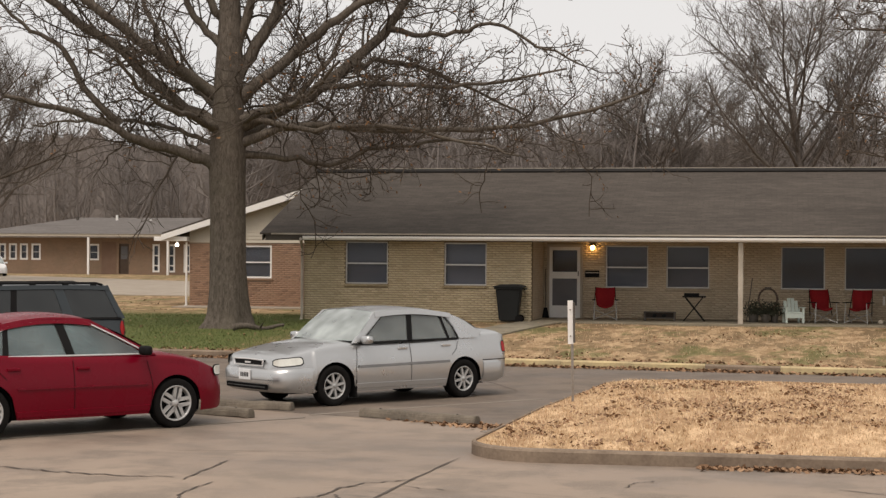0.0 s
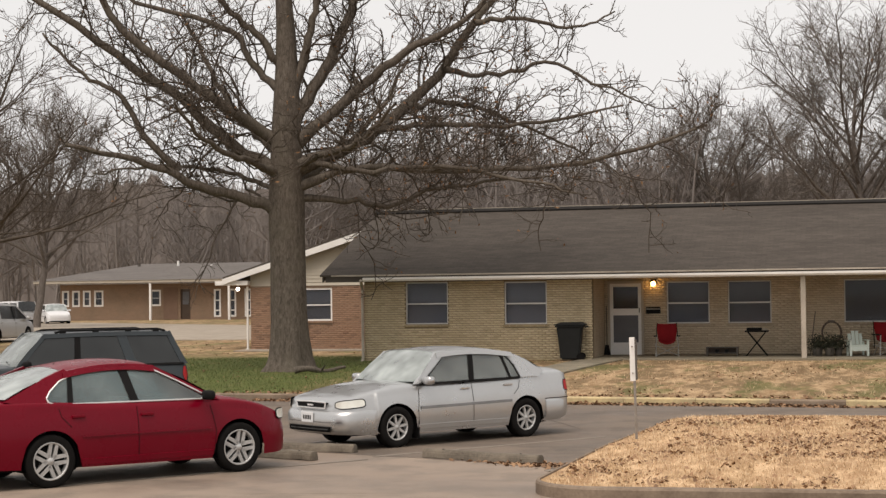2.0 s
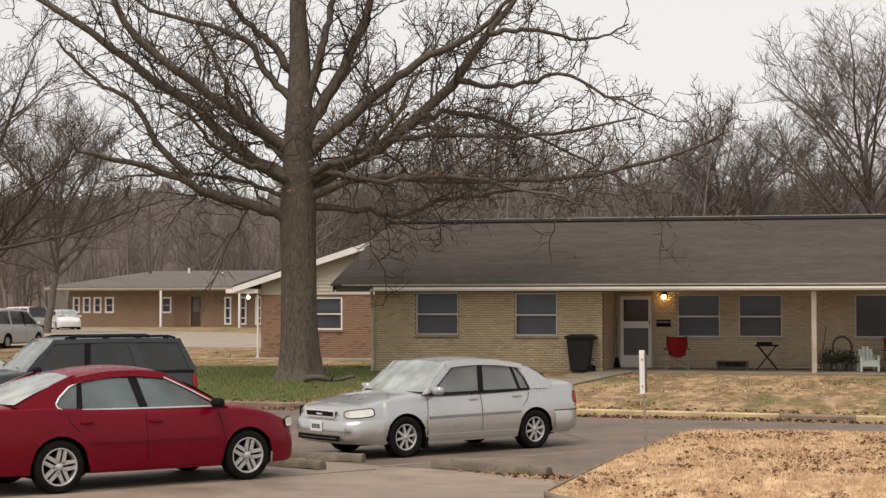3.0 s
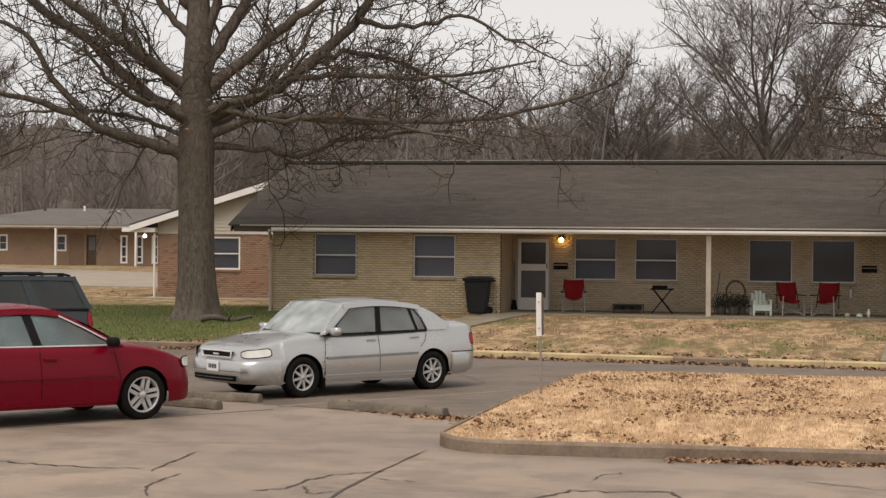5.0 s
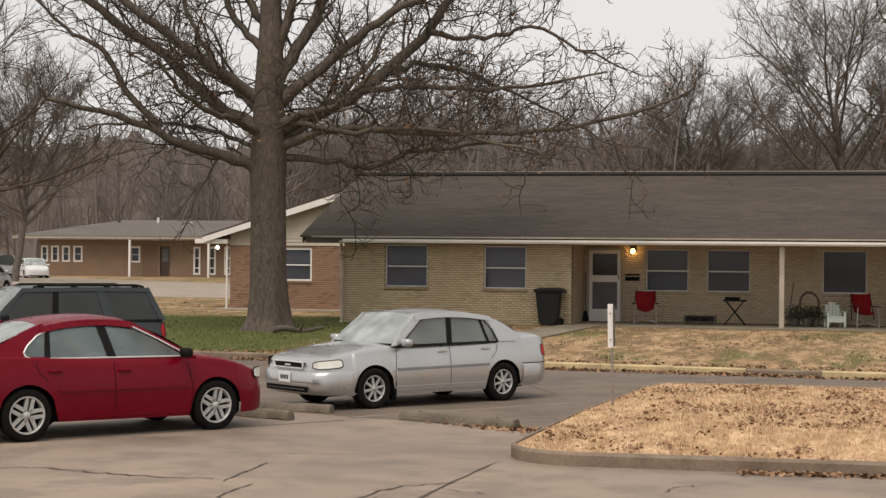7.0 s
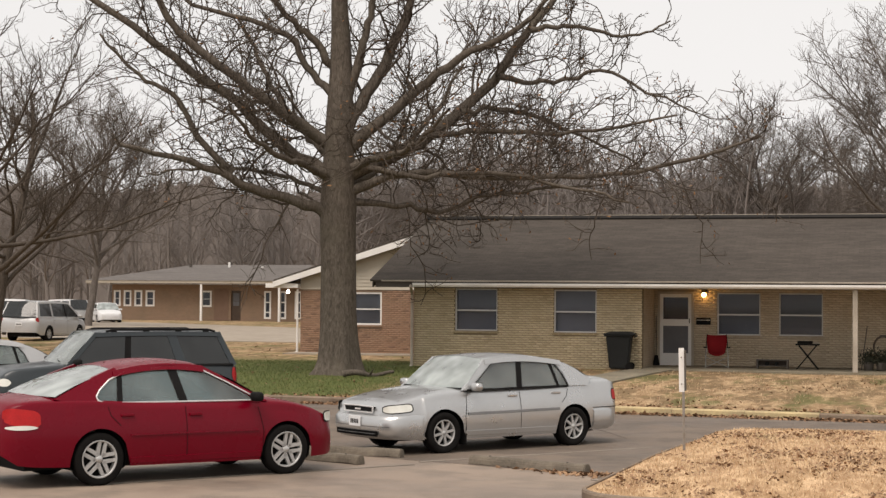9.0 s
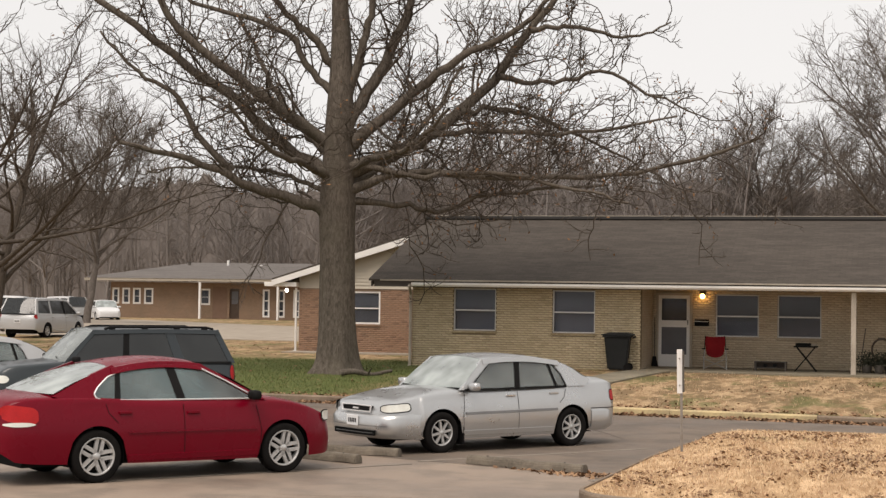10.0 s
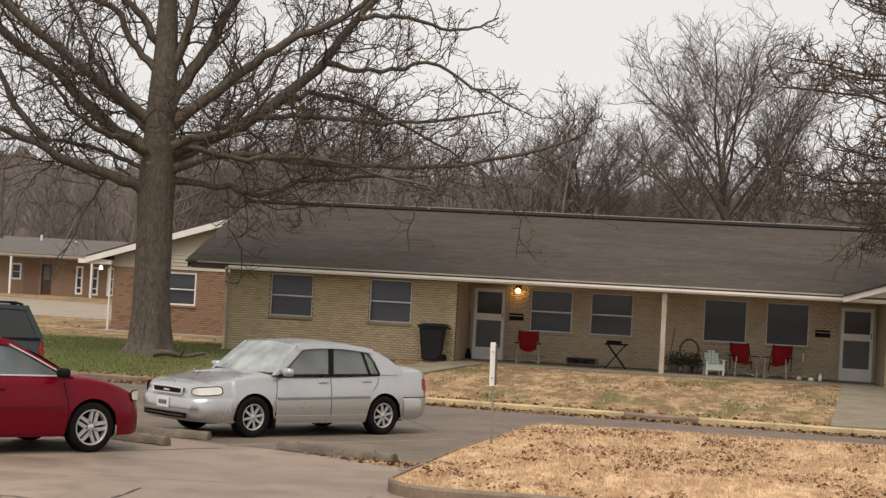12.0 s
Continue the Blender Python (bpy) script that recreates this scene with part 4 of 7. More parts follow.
def vehicle(name, label, s, at, body_mat, group=""):
    car = empty(name, label, "car", group, at)
    B_ = Body(s)
    part("body", B_.shell(), body_mat, car, smooth=True)
    W = s["w"]
    fr, re = s["axles"][0], s["axles"][1]
    part("underbody", B(s["rear"] + 0.35, s["front"] - 0.35, -W * 0.62, W * 0.62, 0.2, 0.62), DARK, car)
    for c in s["axles"]:
        for sg in (-1, 1):
            bm = lathe([(s["arch"] * 0.98, 0.0), (s["arch"] * 0.98, 0.26)], 24)
            for v in bm.verts:
                v.co = (v.co.x + c, sg * (W * 0.96 - v.co.y - 0.03), max(0.2, v.co.z + s["wheel_r"]))
            part("wheel_well", bm, DARK, car)
            make_wheel(car, c, sg * (W - 0.125), s["wheel_r"], sg, s["rim"], s["spokes"], s["spoke_w"], s.get("double", False))
    # cabin: pillars, roof, glass
    (xc, zc), (xf, zf), (xr, zr), (xb, zb) = s["cabin"]
    wb, wr = W * s.get("tumble_low", 0.90), W * s.get("tumble_top", 0.68)
    crown = s.get("crown", 0.05)

    def yside(z):
        return wb + (wr - wb) * (z - zc) / (zf - zc)

    def slab(poly, sg, lift, depth):
        bm = bmesh.new()
        o = [bm.verts.new((x, sg * (yside(z) + lift), z)) for x, z in poly]
        i = [bm.verts.new((x, sg * (yside(z) + lift - depth), z)) for x, z in poly]
        n = len(poly)
        bm.faces.new(o)
        bm.faces.new(i[::-1])
        for k in range(n):
            bm.faces.new((o[k], o[(k + 1) % n], i[(k + 1) % n], i[k]))
        return bm

    for sg in (-1, 1):
        for nm, poly, kind in s["pillars"]:
            if nm == "roof_rail":
                us = np.linspace(0, 1, 11)
                arc = [(xf + 0.03 + (xr - xf - 0.06) * u, zf + (zr - zf) * u + s.get("roof_arch", 0.03) * (1 - (2 * u - 1) ** 2)) for u in us]
                poly = [(x, z + 0.004) for x, z in arc] + [(x, z - 0.075) for x, z in arc[::-1]]
            part(nm, slab(poly, sg, 0.018 if nm == "roof_rail" else 0.0, 0.05), body_mat if kind == "p" else DARK, car)
        for poly, kind in s["glass"]:
            part("side_window", slab(poly, sg, -0.012, 0.005), DARK_GLASS if kind == "d" else s.get("side_mat", CAR_GLASS), car)
        if s.get("chrome"):
            bm = bmesh.new()
            pts = s["chrome"]
            for p, q in zip(pts, pts[1:] + pts[:1]):
                rod(bm, (p[0], sg * (yside(p[1]) + 0.006), p[1]), (q[0], sg * (yside(q[1]) + 0.006), q[1]), 0.011, 6)
            part("window_trim", bm, CHROME, car, "bright chrome window surround")
    # roof skin
    bm = bmesh.new()
    rows = []
    for k in range(15):
        u = k / 14
        x = xf + (xr - xf) * u
        z = zf + (zr - zf) * u + s.get("roof_arch", 0.03) * (1 - (2 * u - 1) ** 2)
        rows.append([bm.verts.new((x, wr * q * (1.02 if abs(q) > 0.99 else 1.0), z + crown * (1 - q * q) - (0.02 if abs(q) > 0.99 else 0))) for q in np.linspace(-1, 1, 13)])
    for a, b in zip(rows, rows[1:]):
        for i in range(12):
            bm.faces.new((a[i], a[i + 1], b[i + 1], b[i]))
    part("roof", bm, body_mat, car, smooth=True)
    part("headliner", B(xr + 0.05, xf - 0.05, -wr + 0.04, wr - 0.04, min(zf, zr) - 0.05, min(zf, zr) - 0.03), CABIN, car)
    part("windshield", pane_between((xc, wb * 0.985, zc), (xc, -wb * 0.985, zc), (xf - 0.01, -wr * 0.99, zf), (xf - 0.01, wr * 0.99, zf), 0.13, crown), s.get("ws_mat", WINDSHIELD), car, smooth=True)
    part("rear_window", pane_between((xb, -wb * 0.93, zb), (xb, wb * 0.93, zb), (xr + 0.01, wr * 0.99, zr), (xr + 0.01, -wr * 0.99, zr), -0.10, crown), s.get("rw_mat", CAR_GLASS), car, smooth=True)
    # dashboard, seats
    part("dashboard", B(xc - 0.55, xc - 0.05, -wb * 0.86, wb * 0.86, zc - 0.32, zc - 0.04, bevel=0.05), CABIN, car)
    for x, ys in ((xf - 0.45, (-0.38, 0.38)), (xf - 1.35, (-0.42, 0.0, 0.42))):
        for y in ys:
            seat = bmesh.new()
            box(seat, x - 0.28, x - 0.13, y - 0.23, y + 0.23, 0.5, zc + 0.16, bevel=0.05)
            box(seat, x - 0.28, x - 0.17, y - 0.12, y + 0.12, zc + 0.17, zc + 0.33, bevel=0.04)
            part("seat", seat, CABIN, car)
    # mirrors, handles, seams
    for sg in (-1, 1):
        bm = bmesh.new()
        bmesh.ops.create_uvsphere(bm, u_segments=12, v_segments=8, radius=1.0)
        for v in bm.verts:
            q = Vector([math.copysign(abs(c) ** 0.6, c) for c in v.co])
            v.co = (s["mirror"][0] + q.x * 0.07, sg * (W + 0.07 + q.y * 0.11), s["mirror"][1] + q.z * 0.065)
        part("mirror", bm, s.get("mirror_mat", body_mat), car, smooth=True)
        for hx, hz in s["handles"]:
            y = B_.side(hx, hz)
            part("door_handle", B(hx - 0.09, hx + 0.09, sg * y - 0.01, sg * y + 0.03 if sg > 0 else sg * y + 0.01, hz - 0.018, hz + 0.018, bevel=0.008) if sg > 0 else B(hx - 0.09, hx + 0.09, -y - 0.03, -y + 0.01, hz - 0.018, hz + 0.018, bevel=0.008), s.get("handle_mat", body_mat), car)
        for seam in s["seams"]:
            part("door_seam", B_.strip(seam, 0.008, 0.0045, 0.0006, sg), DARK, car)
        if "moulding" in s:
            part("side_moulding", B_.strip(s["moulding"], s.get("mould_w", 0.05), 0.004, 0.014, sg), s.get("mould_mat", body_mat), car)
        # sill
        x0, x1 = re + s["arch"] + 0.02, fr - s["arch"] - 0.02
        part("rocker", B_.strip([(x0 + (x1 - x0) * k / 6, s["sill_z"]) for k in range(7)], 0.09, -0.01, 0.02, sg), s.get("rocker_mat", body_mat), car)
    return car, B_


def nose_patch(B_, x0, x1, za, zb, sg, name, mat, car, lift=0.006, n=24, label="", slant=0.0, square=3, gasket=False):
    """A lamp or grille patch laid on the shell between two stations, on one flank, wrapping round the corner."""
    bm = bmesh.new()
    rows = []
    for k in range(n + 1):
        x = x0 + (x1 - x0) * k / n
        row = []
        t = abs(2 * k / n - 1)
        half, mid = (zb - za) / 2 * max(0.12, 1 - t ** square * (0.85 if square < 5 else 0.5)), (za + zb) / 2 + slant * (k / n - 0.5)
        for z in (mid - half, mid, mid + half):
            y = B_.side(x, z)
            row.append(bm.verts.new((x + lift, sg * (y + lift), z)))
        rows.append(row)
    for a, b in zip(rows, rows[1:]):
        for i in range(2):
            bm.faces.new((a[i], a[i + 1], b[i + 1], b[i]))
    lamp = part(name, bm, mat, car, label, True)
    if gasket:
        nose_patch(B_, x0 - 0.016, x1 + 0.008, za - 0.014, zb + 0.014, sg, "gasket", DARK, lamp, lift - 0.006, n, "", slant, square)
    return lamp


GREY_TRIM = mottled("grey_moulding", (0.16, 0.16, 0.16), (0.22, 0.22, 0.22), 5, 40, 0.5)


# knots: (x, value), x forward from the wheelbase's middle
SEDAN = dict(
    w=0.875, front=2.36, rear=-2.36, axles=(1.345, -1.315), wheel_r=0.318, arch=0.375, rim=0.205, spokes=8, spoke_w=0.034,
    width=[(-2.36, 0.70), (-2.32, 0.76), (-2.2, 0.815), (-1.8, 0.855), (-0.8, 0.875), (0.8, 0.875), (1.6, 0.86), (2.0, 0.83), (2.2, 0.78), (2.31, 0.70), (2.36, 0.60)],
    low=[(-2.36, 0.38), (-2.25, 0.30), (-1.8, 0.24), (0, 0.215), (1.6, 0.22), (2.2, 0.25), (2.36, 0.30)],
    shoulder=[(-2.36, 0.88), (-2.32, 0.95), (-2.15, 0.985), (-1.6, 0.965), (0, 0.935), (0.9, 0.90), (1.6, 0.85), (2.05, 0.795), (2.25, 0.735), (2.36, 0.63)],
    top=[(-2.36, 0.95), (-2.33, 1.04), (-2.2, 1.085), (-1.6, 1.085), (-0.5, 0.96), (0.6, 0.94), (0.95, 0.985), (1.4, 0.945), (1.9, 0.872), (2.2, 0.80), (2.31, 0.748), (2.36, 0.66)],
    cabin=((0.93, 0.965), (0.43, 1.395), (-1.08, 1.358), (-1.72, 1.07)), roof_arch=0.056, crown=0.045, ws_mat=PALE_FILM, side_mat=PALE_GLASS, tumble_low=0.935, tumble_top=0.785,
    pillars=[("a_pillar", [(0.99, 0.93), (0.45, 1.405), (0.26, 1.405), (0.32, 1.34), (0.85, 0.93)], "p"), ("b_pillar", [(-0.22, 0.93), (-0.12, 0.93), (-0.20, 1.39), (-0.30, 1.39)], "d"),
             ("c_pillar", [(-1.74, 1.05), (-1.62, 0.95), (-1.20, 0.95), (-1.13, 1.14), (-0.98, 1.31), (-0.84, 1.345), (-0.84, 1.39), (-1.08, 1.357), (-1.24, 1.305), (-1.42, 1.225), (-1.58, 1.125)], "p"), ("roof_rail", [(0.24, 1.39), (0.18, 1.345), (-0.90, 1.33), (-0.98, 1.395)], "p"),
             ("quarter_bar", [(-1.02, 0.95), (-0.97, 0.95), (-0.86, 1.345), (-0.91, 1.345)], "d"), ("window_seal", [(0.87, 0.935), (0.30, 1.37), (-0.24, 1.395), (-0.86, 1.372), (-0.99, 1.335), (-1.14, 1.16), (-1.225, 0.955), (-1.19, 0.955), (-1.11, 1.15), (-0.965, 1.31), (-0.85, 1.345), (-0.24, 1.365), (0.31, 1.34), (0.80, 0.945)], "d"), ("belt_rail", [(0.90, 0.915), (0.90, 0.945), (-1.21, 0.965), (-1.21, 0.93)], "d")],
    glass=[([(0.85, 0.94), (-0.17, 0.95), (-0.25, 1.38), (0.33, 1.37)], "c"), ([(-0.17, 0.95), (-0.99, 0.955), (-0.88, 1.36), (-0.25, 1.38)], "c"), ([(-0.99, 0.955), (-1.21, 0.96), (-1.13, 1.15), (-0.97, 1.32), (-0.88, 1.35)], "c")],
    mirror=(0.80, 0.985), handles=[(-0.02, 0.86), (-0.93, 0.88)],
    seams=[[(0.93, 0.27), (0.95, 0.55), (0.90, 0.90)], [(-0.17, 0.27), (-0.17, 0.6), (-0.17, 0.93)], [(-1.04, 0.72), (-1.15, 0.82), (-1.2, 0.94)]],
    moulding=[(x, 0.60 + 0.012 * (0.9 - x)) for x in np.linspace(0.90, -0.98, 9)], mould_w=0.045, mould_mat=GREY_TRIM, sill_z=0.30)

SALOON = dict(
    w=0.925, front=2.42, rear=-2.66, axles=(1.405, -1.405), wheel_r=0.335, arch=0.395, rim=0.242, spokes=5, spoke_w=0.044, double=True,
    width=[(-2.66, 0.70), (-2.60, 0.78), (-2.4, 0.86), (-1.8, 0.912), (-0.8, 0.925), (0.8, 0.925), (1.6, 0.91), (2.0, 0.87), (2.2, 0.80), (2.35, 0.68), (2.42, 0.55)],
    low=[(-2.66, 0.42), (-2.5, 0.30), (-1.8, 0.25), (0, 0.225), (1.6, 0.22), (2.2, 0.23), (2.42, 0.28)],
    shoulder=[(-2.66, 0.85), (-2.58, 0.97), (-2.3, 1.02), (-1.6, 1.02), (0, 0.975), (0.9, 0.945), (1.6, 0.89), (2.05, 0.80), (2.3, 0.70), (2.42, 0.58)],
    top=[(-2.66, 0.95), (-2.6, 1.06), (-2.4, 1.11), (-1.9, 1.11), (-0.5, 1.0), (0.6, 0.98), (1.0, 1.03), (1.5, 0.98), (2.0, 0.88), (2.25, 0.78), (2.36, 0.70), (2.42, 0.60)],
    cabin=((1.08, 0.99), (0.18, 1.435), (-1.10, 1.395), (-1.98, 1.09)), roof_arch=0.06, crown=0.055,
    pillars=[("a_pillar", [(1.12, 0.96), (0.20, 1.445), (0.12, 1.445), (0.98, 0.96)], "p"), ("b_pillar", [(-0.22, 0.96), (-0.10, 0.96), (-0.20, 1.42), (-0.32, 1.42)], "d"),
             ("c_pillar", [(-2.0, 1.06), (-1.62, 0.97), (-1.26, 0.97), (-1.36, 1.01), (-1.43, 1.07), (-1.37, 1.16), (-1.20, 1.29), (-1.02, 1.38), (-1.10, 1.44), (-1.4, 1.33)], "p"), ("roof_rail", [(0.20, 1.45), (0.14, 1.40), (-1.06, 1.37), (-1.10, 1.445)], "p"),
             ("quarter_bar", [(-1.14, 0.98), (-1.06, 0.98), (-1.0, 1.37), (-1.06, 1.37)], "d"), ("belt_rail", [(1.0, 0.945), (1.0, 0.975), (-1.62, 1.01), (-1.62, 0.96)], "p")],
    glass=[([(0.96, 0.97), (-0.16, 0.98), (-0.26, 1.40), (0.13, 1.41)], "c"), ([(-0.16, 0.98), (-1.10, 0.99), (-1.03, 1.385), (-0.26, 1.40)], "c"), ([(-1.10, 0.99), (-1.34, 1.0), (-1.42, 1.07), (-1.36, 1.16), (-1.20, 1.285), (-1.05, 1.37)], "c")],
    chrome=[(1.0, 0.975), (0.55, 1.215), (0.14, 1.41), (-0.1, 1.43), (-0.4, 1.43), (-0.7, 1.415), (-0.95, 1.385), (-1.20, 1.285), (-1.36, 1.16), (-1.42, 1.08), (-1.40, 1.03), (-1.32, 1.0)],
    mirror=(0.86, 1.03), mirror_mat=DARK, handles=[(-0.02, 0.86), (-1.02, 0.88)],
    seams=[[(1.0, 0.28), (1.02, 0.6), (0.96, 0.93)], [(-0.16, 0.28), (-0.16, 0.6), (-0.16, 0.97)], [(-1.12, 0.75), (-1.25, 0.88), (-1.28, 0.99)]],
    rw_mat=PALE_FILM,
    moulding=[(x, 0.62 + 0.004 * (0.9 - x)) for x in np.linspace(0.95, -0.98, 9)], mould_w=0.022, sill_z=0.30)

WAGON = dict(
    w=0.89, front=2.30, rear=-2.40, axles=(1.41, -1.41), wheel_r=0.36, arch=0.43, rim=0.21, spokes=5, spoke_w=0.06,
    width=[(-2.40, 0.80), (-2.34, 0.86), (-2.1, 0.885), (-0.8, 0.89), (0.8, 0.89), (1.7, 0.87), (2.1, 0.82), (2.25, 0.76), (2.30, 0.66)],
    low=[(-2.40, 0.50), (-2.2, 0.40), (0, 0.36), (1.8, 0.36), (2.30, 0.42)],
    shoulder=[(-2.40, 1.0), (-2.3, 1.06), (0, 1.05), (0.9, 1.03), (1.6, 1.0), (2.1, 0.94), (2.30, 0.78)],
    top=[(-2.40, 1.03), (-2.3, 1.08), (0, 1.07), (0.95, 1.12), (1.5, 1.08), (2.1, 1.0), (2.30, 0.82)],
    cabin=((1.02, 1.08), (0.42, 1.64), (-2.06, 1.64), (-2.36, 1.07)), roof_arch=0.02, crown=0.045, tumble_low=0.93, tumble_top=0.76, rw_mat=DARK_GLASS,
    pillars=[("a_pillar", [(1.06, 1.04), (0.44, 1.65), (0.34, 1.65), (0.95, 1.04)], "p"), ("b_pillar", [(-0.22, 1.04), (-0.10, 1.04), (-0.16, 1.63), (-0.27, 1.63)], "d"),
             ("c_pillar", [(-1.36, 1.04), (-1.16, 1.04), (-0.98, 1.63), (-1.16, 1.63)], "p"), ("d_pillar", [(-2.38, 1.04), (-2.25, 1.04), (-1.98, 1.63), (-2.08, 1.66)], "p"),
             ("roof_rail", [(0.44, 1.665), (0.34, 1.60), (-2.02, 1.60), (-2.08, 1.665)], "p"), ("belt_rail", [(1.0, 1.03), (1.0, 1.065), (-2.3, 1.07), (-2.3, 1.03)], "d")],
    glass=[([(0.93, 1.06), (-0.16, 1.06), (-0.22, 1.61), (0.36, 1.61)], "d"), ([(-0.16, 1.06), (-1.26, 1.06), (-1.07, 1.61), (-0.22, 1.61)], "d"), ([(-1.30, 1.06), (-2.28, 1.06), (-2.02, 1.61), (-1.10, 1.61)], "d")],
    mirror=(0.85, 1.12), mirror_mat=DARK, handles=[(-0.02, 0.95), (-1.0, 0.95)],
    seams=[[(0.95, 0.45), (0.95, 1.02)], [(-0.16, 0.45), (-0.16, 1.03)], [(-1.0, 0.85), (-1.2, 1.03)]],
    moulding=[(x, 0.66) for x in np.linspace(0.9, -0.9, 7)], mould_w=0.09, mould_mat=DARK, sill_z=0.42)

VAN = dict(
    w=0.95, front=2.45, rear=-2.45, axles=(1.45, -1.45), wheel_r=0.33, arch=0.39, rim=0.2, spokes=6, spoke_w=0.05,
    width=[(-2.45, 0.82), (-2.38, 0.90), (-2.1, 0.94), (0, 0.95), (1.6, 0.92), (2.1, 0.86), (2.3, 0.76), (2.45, 0.58)],
    low=[(-2.45, 0.40), (-2.2, 0.28), (0, 0.25), (1.8, 0.25), (2.45, 0.30)],
    shoulder=[(-2.45, 1.0), (-2.3, 1.06), (0, 1.03), (0.9, 0.98), (1.6, 0.93), (2.1, 0.84), (2.45, 0.62)],
    top=[(-2.45, 1.02), (-2.3, 1.08), (0, 1.05), (1.3, 1.10), (1.7, 1.0), (2.2, 0.88), (2.45, 0.66)],
    cabin=((1.62, 1.03), (0.60, 1.68), (-2.12, 1.70), (-2.42, 1.08)), roof_arch=0.03, crown=0.05, tumble_low=0.93, tumble_top=0.76, rw_mat=DARK_GLASS,
    pillars=[("a_pillar", [(1.66, 1.0), (0.62, 1.69), (0.50, 1.69), (1.50, 1.0)], "p"), ("b_pillar", [(0.18, 1.0), (0.30, 1.0), (0.22, 1.68), (0.10, 1.68)], "d"),
             ("c_pillar", [(-1.1, 1.02), (-0.98, 1.02), (-0.98, 1.69), (-1.1, 1.69)], "p"), ("d_pillar", [(-2.44, 1.05), (-2.2, 1.05), (-2.0, 1.69), (-2.14, 1.72)], "p"),
             ("roof_rail", [(0.62, 1.70), (0.52, 1.62), (-2.06, 1.64), (-2.14, 1.72)], "p"), ("belt_rail", [(1.5, 1.0), (1.5, 1.03), (-2.3, 1.10), (-2.3, 1.03)], "p")],
    glass=[([(1.48, 1.02), (0.24, 1.04), (0.16, 1.64), (0.56, 1.64)], "d"), ([(0.24, 1.04), (-1.04, 1.07), (-1.04, 1.64), (0.16, 1.64)], "d"), ([(-1.04, 1.07), (-2.22, 1.09), (-2.04, 1.64), (-1.04, 1.64)], "d")],
    mirror=(1.25, 1.08), handles=[(0.35, 0.9), (-0.9, 0.92)],
    seams=[[(1.3, 0.32), (1.35, 0.98)], [(0.24, 0.3), (0.24, 1.0)], [(-1.04, 0.75), (-1.04, 1.03)]], sill_z=0.33)



def taller(s, k):
    """The same vehicle with its heights above the wheels stretched by k."""
    z = lambda v: v if v < 0.5 else 0.5 + (v - 0.5) * k
    s = dict(s)
    for key in ("shoulder", "top", "cabin"):
        s[key] = [(x, z(v)) for x, v in s[key]]
    s["pillars"] = [(n, [(x, z(v)) for x, v in p], t) for n, p, t in s["pillars"]]
    s["glass"] = [([(x, z(v)) for x, v in p], t) for p, t in s["glass"]]
    s["mirror"] = (s["mirror"][0], z(s["mirror"][1]))
    return s


def shorter(s, f):
    """The same vehicle with its stations along the length mapped by f."""
    s = dict(s)
    for key in ("width", "low", "shoulder", "top", "cabin", "chrome", "moulding", "handles"):
        s[key] = [(f(x), v) for x, v in s[key]]
    s["front"], s["rear"], s["axles"] = f(s["front"]), f(s["rear"]), tuple(f(x) for x in s["axles"])
    s["pillars"] = [(n, [(f(x), v) for x, v in p], t) for n, p, t in s["pillars"]]
    s["glass"] = [([(f(x), v) for x, v in p], t) for p, t in s["glass"]]
    s["seams"] = [[(f(x), v) for x, v in p] for p in s["seams"]]
    s["mirror"] = (f(s["mirror"][0]), s["mirror"][1])
    return s


def raised(s, k):
    """The same vehicle with its belt line and cabin lifted by k."""
    s = dict(s)
    for key in ("shoulder", "top"):
        s[key] = [(x, v + (0.75 * k if -2.3 < x < 1.7 else 0.0)) for x, v in s[key]]
    s["cabin"] = [(x, v + k) for x, v in s["cabin"]]
    s["chrome"] = [(x, v + k) for x, v in s.get("chrome", [])]
    s["pillars"] = [(n, [(x, v + k) for x, v in p], t) for n, p, t in s["pillars"]]
    s["glass"] = [([(x, v + k) for x, v in p], t) for p, t in s["glass"]]
    s["mirror"] = (s["mirror"][0], s["mirror"][1] + k)
    return s


def saloon_x(x):
    return 0.978 * x if x < 1.8 else 0.978 * 1.8 + (x - 1.8) * 0.82


SEDAN = raised(SEDAN, 0.035)
SALOON = raised(shorter(SALOON, saloon_x), 0.04)
WAGON = taller(WAGON, 1.045)
SILVER_PAINT = paint("silver_paint", (0.50, 0.502, 0.50), 0.75, 0.24, 0.8)
RED_PAINT = paint("red_paint", (0.152, 0.0012, 0.0105), 0.0, 0.22, 0.14, 0.12)
GREEN_PAINT = paint("dark_green_grey_paint", (0.018, 0.025, 0.029), 0.2, 0.3)
WHITE_PAINT = paint("white_car_paint", (0.68, 0.68, 0.68), 0.0, 0.4)
PALE_PAINT = paint("pale_silver_paint", (0.5, 0.5, 0.5), 0.4, 0.4)


def plate(car, x, z, front=True):
    p = new("number_plate")
    p.parent = car
    d = 0.012 if front else -0.012
    part("plate", B(min(x, x + d), max(x, x + d), -0.155, 0.155, z - 0.08, z + 0.08, bevel=0.004), PLATE, p)
    for k in range(5):
        y = -0.09 + 0.045 * k
        part("bar", B(min(x + d, x + d * 1.3), max(x + d, x + d * 1.3), y - 0.014, y + 0.014, z - 0.035, z + 0.03), DARK, p)


